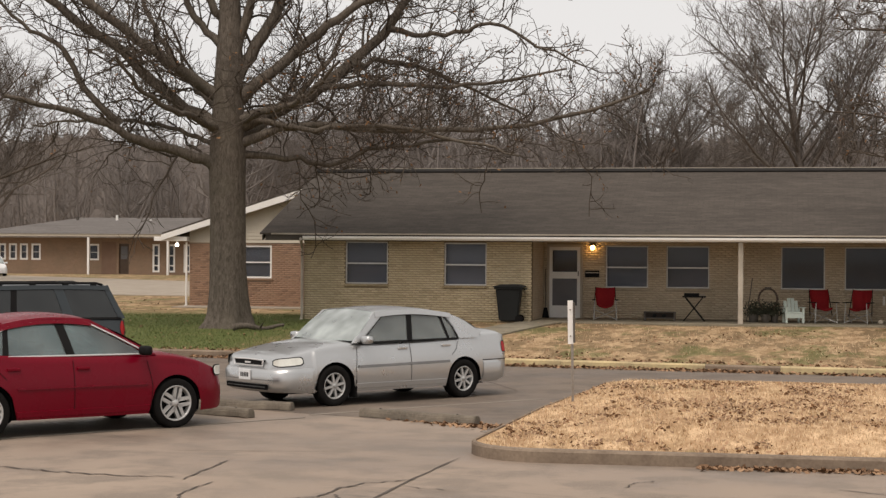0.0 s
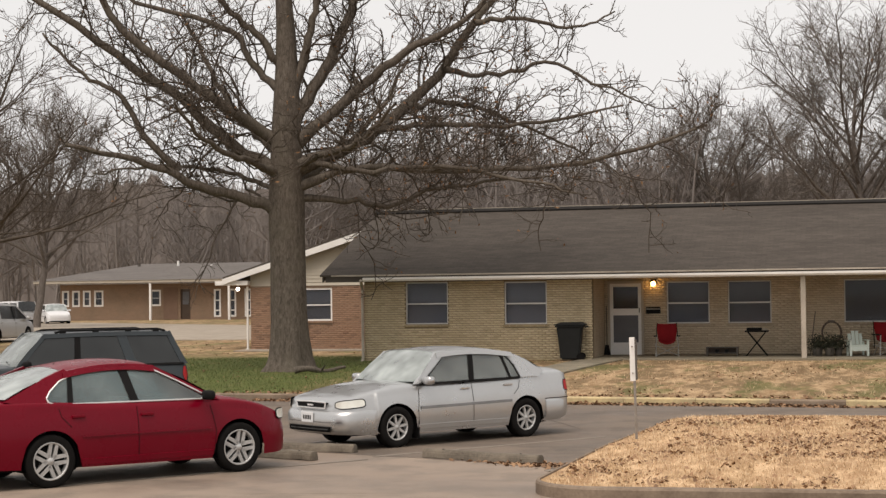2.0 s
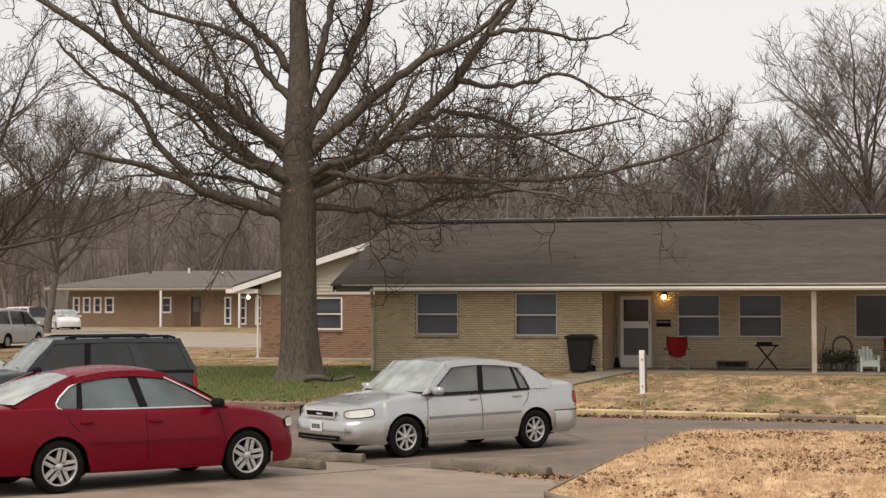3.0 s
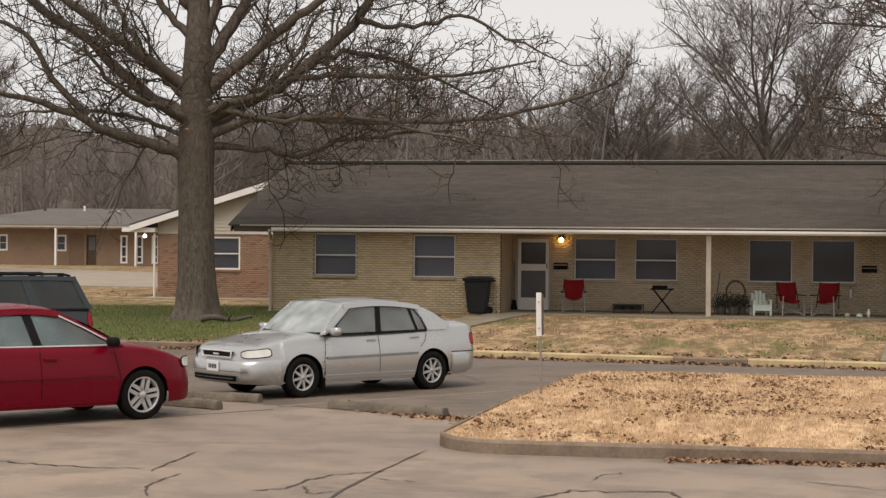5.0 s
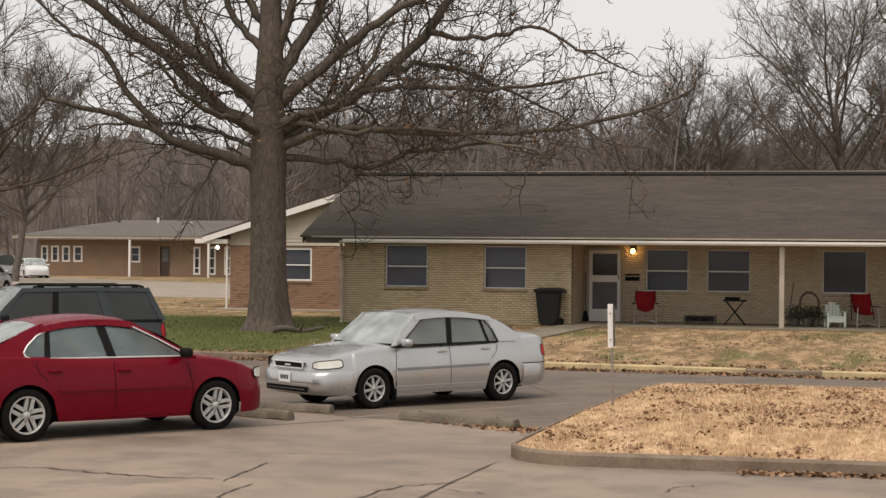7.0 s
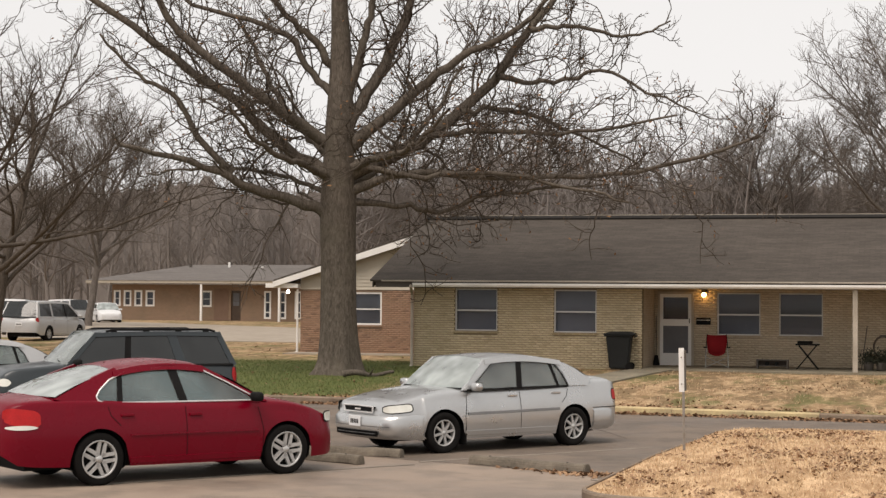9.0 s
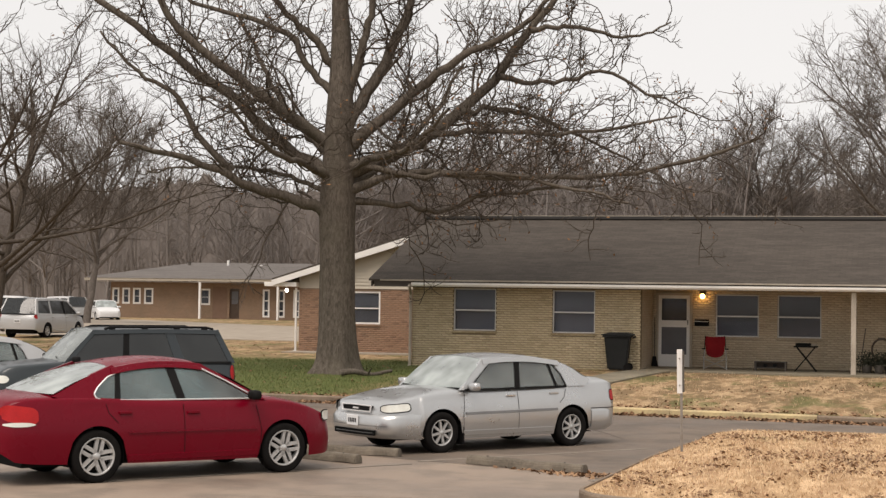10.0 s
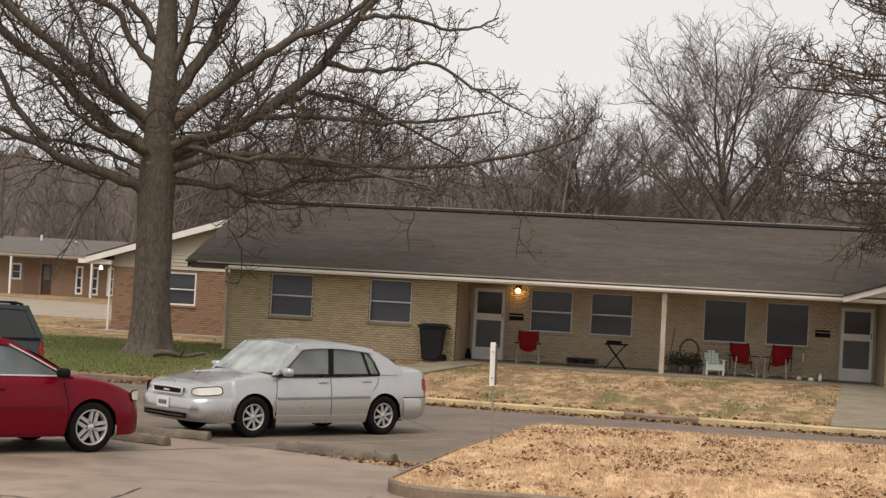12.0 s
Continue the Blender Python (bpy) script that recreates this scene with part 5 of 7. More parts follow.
def silver_sedan():
    car, b = vehicle("sedan", "silver four-door sedan with alloy wheels on asphalt", SEDAN, pose(-6.60, 27.33, 0, 0, 0, 231.9), SILVER_PAINT)
    for sg in (-1, 1):
        nose_patch(b, 1.93, 2.335, 0.655, 0.765, sg, "headlight", LENS, car, 0.014, label="clear headlight", slant=-0.03, square=9, gasket=True)
        nose_patch(b, -2.345, -2.20, 0.74, 0.90, sg, "tail_light", RED_LENS, car, 0.010, label="red tail light", square=8, gasket=True)
        nose_patch(b, 1.90, 2.05, 0.565, 0.59, sg, "side_marker", AMBER, car, 0.012, square=8)
        part("bumper_gap", b.strip([(x, 0.615) for x in np.linspace(-1.72, -2.30, 8)], 0.014, 0.002, 0.001, sg), DARK, car)
        part("mud_flap", B(0.93, 0.95, sg * 0.78 - 0.09, sg * 0.78 + 0.09, 0.12, 0.42), DARK, car)
    bm = bmesh.new()
    prism(bm, [(-0.34, 0.643), (0.34, 0.643), (0.37, 0.725), (-0.37, 0.725)], "x", 2.30, 2.385)
    part("grille", bm, DARK, car, "dark grille with chrome surround")
    part("grille_bar", rods([(2.385, -0.38, 0.64), (2.385, -0.39, 0.73), (2.39, 0, 0.738), (2.385, 0.39, 0.73), (2.385, 0.38, 0.64), (2.385, -0.38, 0.64)], 0.012, 6), CHROME, car)
    bm = bmesh.new()
    prism(bm, [(2.345, 0.672), (2.40, 0.672), (2.40, 0.697), (2.345, 0.697)], "y", -0.07, 0.07)
    part("badge", bm, CHROME, car)
    # bumper
    bm = bmesh.new()
    rows = []
    for k in range(33):
        u = -1 + k / 16
        a = u * math.pi / 2
        y = 0.862 * math.copysign(abs(math.sin(a)) ** 0.55, u)
        x = 1.78 + 0.66 * max(0.0, math.cos(a)) ** 0.5
        rows.append([bm.verts.new((x - dx, y * fy, z)) for dx, fy, z in ((0.10, 0.97, 0.24), (0.02, 1.0, 0.30), (0.0, 1.0, 0.41), (0.0, 1.0, 0.54), (0.05, 0.985, 0.605), (0.15, 0.96, 0.618))])
    for a, c in zip(rows, rows[1:]):
        for i in range(5):
            bm.faces.new((a[i], a[i + 1], c[i + 1], c[i]))
    part("front_bumper", bm, SILVER_PAINT, car, smooth=True)
    bm = bmesh.new()
    rows = []
    for k in range(33):
        a = (-1 + k / 16) * math.pi / 2
        y = 0.865 * math.copysign(abs(math.sin(a)) ** 0.55, a)
        x = -1.74 - 0.68 * max(0.0, math.cos(a)) ** 0.5
        rows.append([bm.verts.new((x + dx, y * fy, z)) for dx, fy, z in ((0.10, 0.96, 0.25), (0.02, 1.0, 0.31), (0.0, 1.0, 0.42), (0.0, 1.0, 0.56), (0.03, 0.99, 0.60), (0.12, 0.96, 0.61))])
    for a, c in zip(rows, rows[1:]):
        for i in range(5):
            bm.faces.new((a[i + 1], a[i], c[i], c[i + 1]))
    part("rear_bumper", bm, SILVER_PAINT, car, smooth=True)
    def on_bumper(y):
        k = min(1.0, (abs(y) / 0.862) ** (1 / 0.55))
        return 1.78 + 0.66 * (1 - k * k) ** 0.25
    # bumper_crease is a grey strip: the fold's shade as colour on a smooth bumper.
    for nm, half, za, zb, lift, mat in (("air_intake", 0.56, 0.285, 0.365, 0.004, DARK), ("intake_slat", 0.50, 0.320, 0.332, 0.007, GREY_TRIM), ("bumper_crease", 0.74, 0.428, 0.438, 0.004, GREY_TRIM)):
        bm = bmesh.new()
        ys = np.linspace(-half, half, 25)
        lo = [bm.verts.new((on_bumper(y) + lift, y, za)) for y in ys]
        hi = [bm.verts.new((on_bumper(y) + lift, y, zb)) for y in ys]
        for k in range(24):
            bm.faces.new((lo[k], lo[k + 1], hi[k + 1], hi[k]))
        bmesh.ops.solidify(bm, geom=bm.faces[:], thickness=0.003)
        part(nm, bm, mat, car)
    plate(car, 2.445, 0.50)
    part("wiper", rods([(1.02, 0.55, 0.985), (0.93, -0.1, 1.03)], 0.008, 5), DARK, car)
    part("wiper", rods([(1.04, 0.0, 0.995), (0.93, -0.55, 1.03)], 0.008, 5), DARK, car)
    return car


def red_saloon():
    car, b = vehicle("saloon", "dark red four-door sedan with five-spoke alloy wheels", SALOON, pose(-9.585, 21.60, 0, 0, 0, 51.0), RED_PAINT)
    q = saloon_x
    for sg in (-1, 1):
        nose_patch(b, q(2.12), q(2.35), 0.69, 0.815, sg, "headlight", LENS, car, 0.014, label="clear headlight", square=5, gasket=True)
        nose_patch(b, q(-2.65), q(-2.22), 0.78, 0.99, sg, "tail_light", RED_LENS, car, 0.010, label="red wraparound tail light", slant=-0.05, square=6)
        nose_patch(b, q(-2.65), q(-2.26), 0.735, 0.79, sg, "reverse_strip", LENS, car, 0.011)
        part("fog_lamp", rod(bmesh.new(), (2.19, sg * 0.58, 0.38), (2.25, sg * 0.55, 0.38), 0.05, 12), LENS, car)
    part("front_intake", B(2.20, 2.275, -0.5, 0.5, 0.30, 0.40, bevel=0.01), DARK, car)
    part("grille", B(2.22, 2.28, -0.45, 0.45, 0.50, 0.60, bevel=0.01), DARK, car)
    plate(car, -2.608, 0.80, False)
    fin = bmesh.new()
    prism(fin, [(-0.96, 1.46), (-0.82, 1.47), (-0.92, 1.53)], "y", -0.015, 0.015)
    part("roof_antenna", fin, DARK, car)
    return car


def dark_wagon():
    car, b = vehicle("suv", "dark green-grey sport utility wagon with roof rack", WAGON, pose(-14.8, 30.5, 0, 0, 0, 224), GREEN_PAINT)
    for sg in (-1, 1):
        nose_patch(b, -2.395, -2.28, 0.75, 1.02, sg, "tail_light", RED_LENS, car, 0.008, label="red tail light")
        nose_patch(b, 2.05, 2.28, 0.72, 0.86, sg, "headlight", LENS, car, 0.01)
        part("rack_rail", rods([(0.2, sg * 0.60, 1.715), (0.05, sg * 0.60, 1.752), (-1.85, sg * 0.60, 1.752), (-2.0, sg * 0.60, 1.715)], 0.022, 8), DARK, car)
        for x in (0.05, -0.6, -1.25, -1.815):
            part("rack_foot", B(x - 0.06, x + 0.06, sg * 0.60 - 0.03, sg * 0.60 + 0.03, 1.69, 1.768, bevel=0.015), DARK, car)
    for x in (-0.6, -1.5):
        part("rack_bar", rods([(x, -0.6, 1.755), (x, 0.6, 1.755)], 0.018, 8), DARK, car)
    part("wiper", rods([(1.08, 0.5, 1.175), (0.96, -0.1, 1.22)], 0.009, 5), DARK, car)
    return car


def far_vehicles():
    v, b = vehicle("minivan", "pale silver minivan parked in the far lot", VAN, pose(-36.6, 69.4, 0.36, 0, 0, 90), PALE_PAINT)
    for sg in (-1, 1):
        nose_patch(b, -2.44, -2.30, 0.85, 1.05, sg, "tail_light", RED_LENS, v, 0.01, label="red tail light")
    plate(v, -2.46, 0.75, False)
    vehicle("van", "white van parked beside trees", VAN, pose(-53.9, 98.5, 0.33, 0, 0, 12), WHITE_PAINT, "far parked cars")
    vehicle("wagon", "white wagon with dark side windows", WAGON, pose(-55.1, 106.6, 0.33, 0, 0, 150), WHITE_PAINT, "far parked cars")
    vehicle("sedan", "white sedan parked in the far lot", SEDAN, pose(-55.6, 114.5, 0.33, 0, 0, -55), WHITE_PAINT, "far parked cars")
    vehicle("sedan", "grey sedan parked beside the dark wagon", SEDAN, pose(-18.6, 31.6, 0, 0, 0, 225), PALE_PAINT)


silver_sedan()
red_saloon()
dark_wagon()
far_vehicles()


# ---- wheel stops, signpost ----
def wheel_stop(at, L=1.83, label="weathered concrete wheel stop"):
    bm = bmesh.new()
    prism(bm, [(-0.09, 0), (0.09, 0), (0.075, 0.09), (0.05, 0.13), (-0.05, 0.13), (-0.075, 0.09)], "x", -L / 2, L / 2)
    bmesh.ops.bevel(bm, geom=list(bm.edges), offset=0.012, segments=2, affect="EDGES")
    bmesh.ops.subdivide_edges(bm, edges=[e for e in bm.edges if e.calc_length() > 0.5], cuts=10)
    for v in bm.verts:
        v.co += Vector((0, 1, 1)) * 0.012 * noise.noise(v.co * 5)
    st = empty("wheel_stop", label, "wheel stop", "concrete wheel stops", at)
    part("bar", bm, STOP, st)
    for x in (-L / 3, L / 3):
        part("anchor_pin", rod(bmesh.new(), (x, 0, 0.10), (x, 0, 0.142), 0.016, 8), DARKTRIM, st)
    return st


wheel_stop(pose(-5.05, 23.88, 0, 0, 0, -25), 2.05, "cracked concrete wheel stop with leaves against it")
wheel_stop(pose(-8.28, 24.08, 0, 0, 0, -26))
wheel_stop(pose(-8.10, 25.05, 0, 0, 0, -10))


def signpost():
    s = empty("signpost", "thin steel post with narrow white sign seen edge-on", "sign", at=pose(-3.09, 25.93, 0.12, 0, -1.0, 0))
    part("post", B(-0.018, 0.018, -0.02, 0.02, -0.15, 1.52), GALV, s)
    part("sign_plate", B(-0.060, 0.020, -0.030, -0.022, 0.90, 1.56), WHITE, s, "white sign plate turned sideways")
    part("sign_back", B(0.022, 0.045, -0.06, 0.03, 0.92, 1.53), DARKTRIM, s)
    for z in (1.02, 1.42):
        part("bolt", rod(bmesh.new(), (-0.02, -0.045, z), (-0.02, -0.03, z), 0.012, 6), GALV, s)


GALV = mottled("galvanised_steel", (0.20, 0.17, 0.14), (0.34, 0.31, 0.28), 6, 40, 0.6, 0.5)
signpost()

# ---- trees ----
def unit(v):
    return v / (np.linalg.norm(v) + 1e-9)


def path_of(rng, p, d, L, n, wander, lift):
    """A wandering branch line of n steps."""
    pts = [np.array(p, float)]
    d = unit(np.array(d, float))
    for _ in range(n):
        d = unit(d + rng.normal(size=3) * wander + np.array([0, 0, lift]))
        pts.append(pts[-1] + d * (L / n))
    return np.array(pts)


def sprout(st, rng, pts, r0, r1, L, level, P, leaves=None):
    """Child branches along a line, then their children."""
    spec = P[level]
    count = max(2, int(spec["per_m"] * L * rng.uniform(0.8, 1.2)))
    n = len(pts) - 1
    for k in range(count):
        u = spec["from"] + (1 - spec["from"]) * (k + rng.uniform(0, 1)) / count
        i = min(n - 1, int(u * n))
        q = pts[i] + (pts[i + 1] - pts[i]) * (u * n - i)
        along = unit(pts[i + 1] - pts[i])
        side = unit(np.cross(along, rng.normal(size=3)))
        if side[2] < 0 and rng.random() < spec.get("up", 0.4):
            side[2] = -side[2]
        a = math.radians(rng.uniform(*spec["angle"]))
        d = along * math.cos(a) + side * math.sin(a)
        cl = L * spec["len"] * (1.15 - 0.75 * u) * rng.uniform(0.6, 1.3)
        cl = max(spec["min"], min(spec["max"], cl))
        cr = max(spec["r_min"], (r0 + (r1 - r0) * u) * spec["r"])
        seg = spec["seg"]
        line = path_of(rng, q, d, cl, seg, spec["wander"], spec["lift"])
        tip = max(spec["r_min"] * 0.7, cr * 0.3)
        st.tube(line, np.linspace(cr, tip, seg + 1), spec["sides"])
        if level + 1 < len(P):
            sprout(st, rng, line, cr, tip, cl, level + 1, P, leaves)
        elif leaves is not None and rng.random() < leaves[1]:
            leaves[0].leaf(line[-1] + rng.normal(size=3) * 0.05, rng.uniform(0.05, 0.09), rng)


OAK_SPEC = [
    dict(per_m=2.6, **{"from": 0.14}, angle=(28, 70), len=0.42, min=0.8, max=3.2, r=0.29, up=0.55, r_min=0.017, seg=8, wander=0.30, lift=0.02, sides=5),
    dict(per_m=3.5, **{"from": 0.12}, angle=(30, 80), up=0.55, len=0.54, min=0.4, max=1.6, r=0.46, r_min=0.0112, seg=5, wander=0.34, lift=0.02, sides=4),
    dict(per_m=4.4, **{"from": 0.12}, angle=(28, 82), up=0.5, len=0.55, min=0.22, max=0.7, r=0.55, r_min=0.0065, seg=3, wander=0.42, lift=0.03, sides=3),
]


def curve_through(knots, n):
    """n + 1 points on a smooth line through a limb's few knots."""
    k = np.asarray(knots, float)
    k = np.concatenate([[2 * k[0] - k[1]], k, [2 * k[-1] - k[-2]]])
    out = []
    for u in np.linspace(0, len(k) - 3 - 1e-6, n + 1):
        i = int(u)
        f = u - i
        a, b, c, d = k[i:i + 4]
        out.append(0.5 * (2 * b + (c - a) * f + (2 * a - 5 * b + 4 * c - d) * f * f + (3 * b - a - 3 * c + d) * f ** 3))
    return np.array(out)


# swing towards the back (degrees), thickness at the fork, then knots (reach to the right, height)
OAK_LIMBS = [
    (-12, 0.17, (-0.2, 4.6), (-1.0, 4.95), (-2.3, 5.35), (-3.9, 6.0), (-6.0, 6.5)),
    (4, 0.10, (-2.9, 5.75), (-3.7, 6.6), (-4.4, 7.7), (-5.4, 8.3), (-6.6, 9.5)),
    (10, 0.17, (-0.2, 5.7), (-1.3, 6.35), (-2.9, 7.75), (-5.0, 9.2), (-7.0, 10.6), (-8.8, 11.5)),
    (-8, 0.165, (-0.15, 6.5), (-1.0, 7.05), (-2.5, 8.1), (-4.3, 9.5), (-5.3, 11.2), (-6.0, 13.0)),
    (18, 0.11, (-0.1, 7.9), (-0.7, 8.4), (-1.3, 9.4), (-2.4, 9.9), (-4.2, 10.4), (-5.4, 11.6)),
    (-20, 0.12, (-0.1, 8.6), (-0.8, 9.5), (-1.8, 10.5), (-2.6, 12.2)),
    (6, 0.20, (0.3, 5.85), (1.5, 6.3), (2.5, 6.9), (3.9, 8.0), (4.8, 9.3), (5.7, 10.4), (6.9, 12.2)),
    (-14, 0.085, (2.4, 6.85), (3.7, 6.95), (5.1, 6.95), (7.2, 7.1), (9.3, 7.5)),
    (14, 0.08, (3.3, 7.5), (4.3, 7.6), (5.4, 7.4), (6.8, 6.8), (8.2, 6.2)),
    (-6, 0.07, (4.4, 8.5), (5.7, 8.35), (7.2, 8.7), (8.6, 8.1), (9.9, 7.6)),
    (10, 0.07, (5.2, 9.8), (6.6, 9.9), (8.0, 9.7), (9.2, 10.1)),
    (-10, 0.165, (0.25, 6.5), (1.2, 7.25), (2.4, 8.4), (3.5, 9.1), (4.7, 9.7), (6.0, 11.0)),
    (12, 0.18, (0.2, 7.2), (1.0, 8.4), (1.65, 9.8), (2.1, 11.2), (2.7, 13.0)),
    (-16, 0.14, (0.15, 7.8), (0.6, 9.1), (0.9, 10.7), (1.0, 12.5)),
    (-10, 0.11, (0.3, 5.3), (1.7, 5.75), (3.1, 5.8), (4.7, 5.75), (6.2, 5.8), (8.1, 5.9), (10.2, 6.4), (11.6, 7.0)),
    (10, 0.085, (0.3, 5.0), (1.8, 4.95), (2.8, 4.75), (4.1, 5.2), (5.6, 5.4), (7.4, 5.6)),
    (-24, 0.08, (0.5, 6.0), (2.1, 5.75), (4.2, 5.85), (6.4, 5.45), (8.0, 5.1)),
    (62, 0.12, (0.2, 5.4), (1.2, 6.0), (2.4, 7.2), (3.4, 8.8)),
    (-60, 0.11, (0.2, 5.9), (1.0, 6.2), (2.0, 6.6), (3.0, 7.6)),
    (-58, 0.11, (-0.2, 5.6), (-1.0, 6.0), (-2.1, 6.5), (-3.0, 7.6)),
    (60, 0.12, (-0.2, 6.2), (-1.1, 7.0), (-2.0, 8.4), (-2.8, 10.0)),
    (30, 0.07, (-0.2, 5.2), (-1.6, 5.7), (-3.4, 5.9), (-5.2, 5.7)),
]


def oak_trunk(rng, scale, zs, rs, leader):
    """Flared trunk that runs on into the leader; returns its mesh data and the leader's line."""
    trunk = Sticks()
    pts = np.stack([0.03 * np.sin(zs), 0.02 * np.cos(zs * 1.3), zs], 1)
    trunk.tube(pts, rs * scale, 24)
    tv = trunk.v[0]
    ang = np.arctan2(tv[:, 1], tv[:, 0])
    flare = 1 + 0.13 * np.clip(1.2 - tv[:, 2], 0, 1.2) * np.sin(ang * 5 + 0.7) + 0.025 * np.sin(ang * 7 + tv[:, 2] * 1.3) + 0.02 * np.sin(tv[:, 2] * 2.6 + ang)
    tv[:, 0] *= flare
    tv[:, 1] *= flare
    line = path_of(rng, pts[-1] - np.array([0, 0, 0.1]), (0.02, 0, 1), leader, 9, 0.06, 0.02)
    trunk.tube(line, np.linspace(rs[-1], 0.05, 10) * scale, 12)
    return trunk, line


def finish_tree(root, trunk, crown, leaves, bark, twig, leaf_mat):
    for nm, st, mat, lab in (("trunk", trunk, bark, ""), ("crown", crown, twig, "bare spreading branches and twigs"), ("leaves", leaves, leaf_mat, "few withered brown leaves")):
        if st.n:
            ob = new(nm, st.mesh(nm, mat, nm != "leaves"))
            ob.parent = root
            if lab:
                tagged(ob, lab)


def great_oak():
    rng = np.random.default_rng(5)
    at = np.array([-14.75, 44.6, 0.30])
    root = empty("oak_tree", "large bare oak with thick grey trunk on green grass", "tree", at=Matrix.Translation(at))
    zs = np.array([-0.2, 0.0, 0.15, 0.4, 0.9, 1.6, 2.4, 3.2, 4.0, 4.6, 5.4, 6.2, 7.2, 8.3, 9.4])
    rs = np.array([0.86, 0.74, 0.64, 0.57, 0.52, 0.495, 0.485, 0.48, 0.49, 0.50, 0.45, 0.42, 0.37, 0.31, 0.26])
    trunk, line = oak_trunk(rng, 1.0, zs, rs, 6.5)
    limbs, st, lf = Sticks(), Sticks(), Sticks()
    sprout(st, rng, line, 0.22, 0.05, 6.5, 0, OAK_SPEC, (lf, 0.10))
    a = math.radians(18.4)
    right, back = np.array([math.cos(a), math.sin(a), 0.0]), np.array([-math.sin(a), math.cos(a), 0.0])
    for swing, r, *knots in OAK_LIMBS:
        n = 18
        flat = curve_through(knots, n)
        reach = np.abs(flat[:, 0] - flat[0, 0])
        depth = reach * math.tan(math.radians(swing)) + np.cumsum(rng.normal(size=n + 1)) * 0.03
        grow = 1 + depth / 47.0  # spreads with distance, as the crown does towards its back
        line = right * (flat[:, 0] * grow)[:, None] + back * depth[:, None]
        line[:, 2] = 2.1 + (flat[:, 1] - 2.1) * grow - 0.3
        line[2:] += rng.normal(size=(n - 1, 3)) * 0.035
        L = float(np.linalg.norm(np.diff(line, axis=0), axis=1).sum())
        rad = 1.06 * r * np.linspace(1, 0.22, n + 1) ** 0.8
        rad[0] *= 1.4
        rad[1] *= 1.15
        limbs.tube(line, rad, 9)
        sprout(st, rng, line, r, r * 0.2, L, 0, OAK_SPEC, (lf, 0.42 if 0.2 < knots[0][0] < 0.6 and knots[0][1] < 6.1 else 0.14))
    trunk.v += limbs.v
    trunk.f += [f + trunk.n for f in limbs.f]
    trunk.n += limbs.n
    finish_tree(root, trunk, st, lf, BARK, TWIG, WITHERED)


def big_oak(name, label, at, limbs, scale, seed, leafy, leaf_mat, leader=9.5, view=18.4):
    rng = np.random.default_rng(seed)
    st, lf = Sticks(), Sticks()
    root = empty(name, label, "tree", at=Matrix.Translation(at))
    zs = np.array([-0.2, 0.0, 0.15, 0.4, 0.9, 2.0, 3.5, 4.8, 5.8, 6.8])
    rs = np.array([0.86, 0.74, 0.64, 0.56, 0.51, 0.475, 0.465, 0.47, 0.44, 0.36])
    trunk, line = oak_trunk(rng, scale, zs, rs, leader)
    sprout(st, rng, line, 0.30, 0.06, leader, 0, OAK_SPEC, (lf, leafy))
    for z0, turn, e0, e1, L, r in limbs:
        n = 11
        a = math.radians(turn + view)
        p = np.array([0.25 * math.cos(a), 0.25 * math.sin(a), z0])
        line = [p]
        bend = rng.normal(size=2) * 0.06
        for k in range(n):
            e = math.radians(e0 + (e1 - e0) * k / (n - 1) + rng.normal() * 6.5)
            aa = a + rng.normal() * 0.14 + bend[0] * k * 0.3
            line.append(line[-1] + L / n * np.array([math.cos(e) * math.cos(aa), math.cos(e) * math.sin(aa), math.sin(e)]))
        line = np.array(line)
        rad = r * scale * (np.linspace(1, 0.16, n + 1) ** 0.85)
        rad[0] *= 1.35
        st.tube(line, rad, 9)
        sprout(st, rng, line, r * scale, r * scale * 0.2, L, 0, OAK_SPEC, (lf, leafy))
    finish_tree(root, trunk, st, lf, BARK, TWIG, leaf_mat)


WITHERED = Mat("withered_leaf", 0.8)
WITHERED.color(WITHERED.mix(WITHERED.island(), (0.12, 0.06, 0.03), (0.24, 0.125, 0.055)))
WITHERED = WITHERED.m
great_oak()

prng = random.Random(12)
RIGHT_LIMBS = [(4.1 + 0.28 * k, 180 + prng.uniform(-50, 50), prng.uniform(0, 14) + 1.5 * k, prng.uniform(-10, 2) + 1.3 * k, prng.uniform(5.6, 7.6) - 0.08 * k, 0.11) for k in range(24)]
RIGHT_LIMBS += [(4.0 + 0.5 * k, prng.uniform(-80, 80), 20, 10, 5.5, 0.11) for k in range(6)]
big_oak("pin_oak_tree", "bare pin oak with clinging brown leaves beside the house", (7.7, 43.2, 0.30), RIGHT_LIMBS, 0.6, 9, 0.4, WITHERED, 6.5, view=-10)

# Bark paled and greyed to hold the distance haze in its colour.
FAR_HAZE_BARK = bark_mat("woodland_bark", (0.155, 0.136, 0.125), (0.262, 0.233, 0.215), (0.21, 0.186, 0.17))


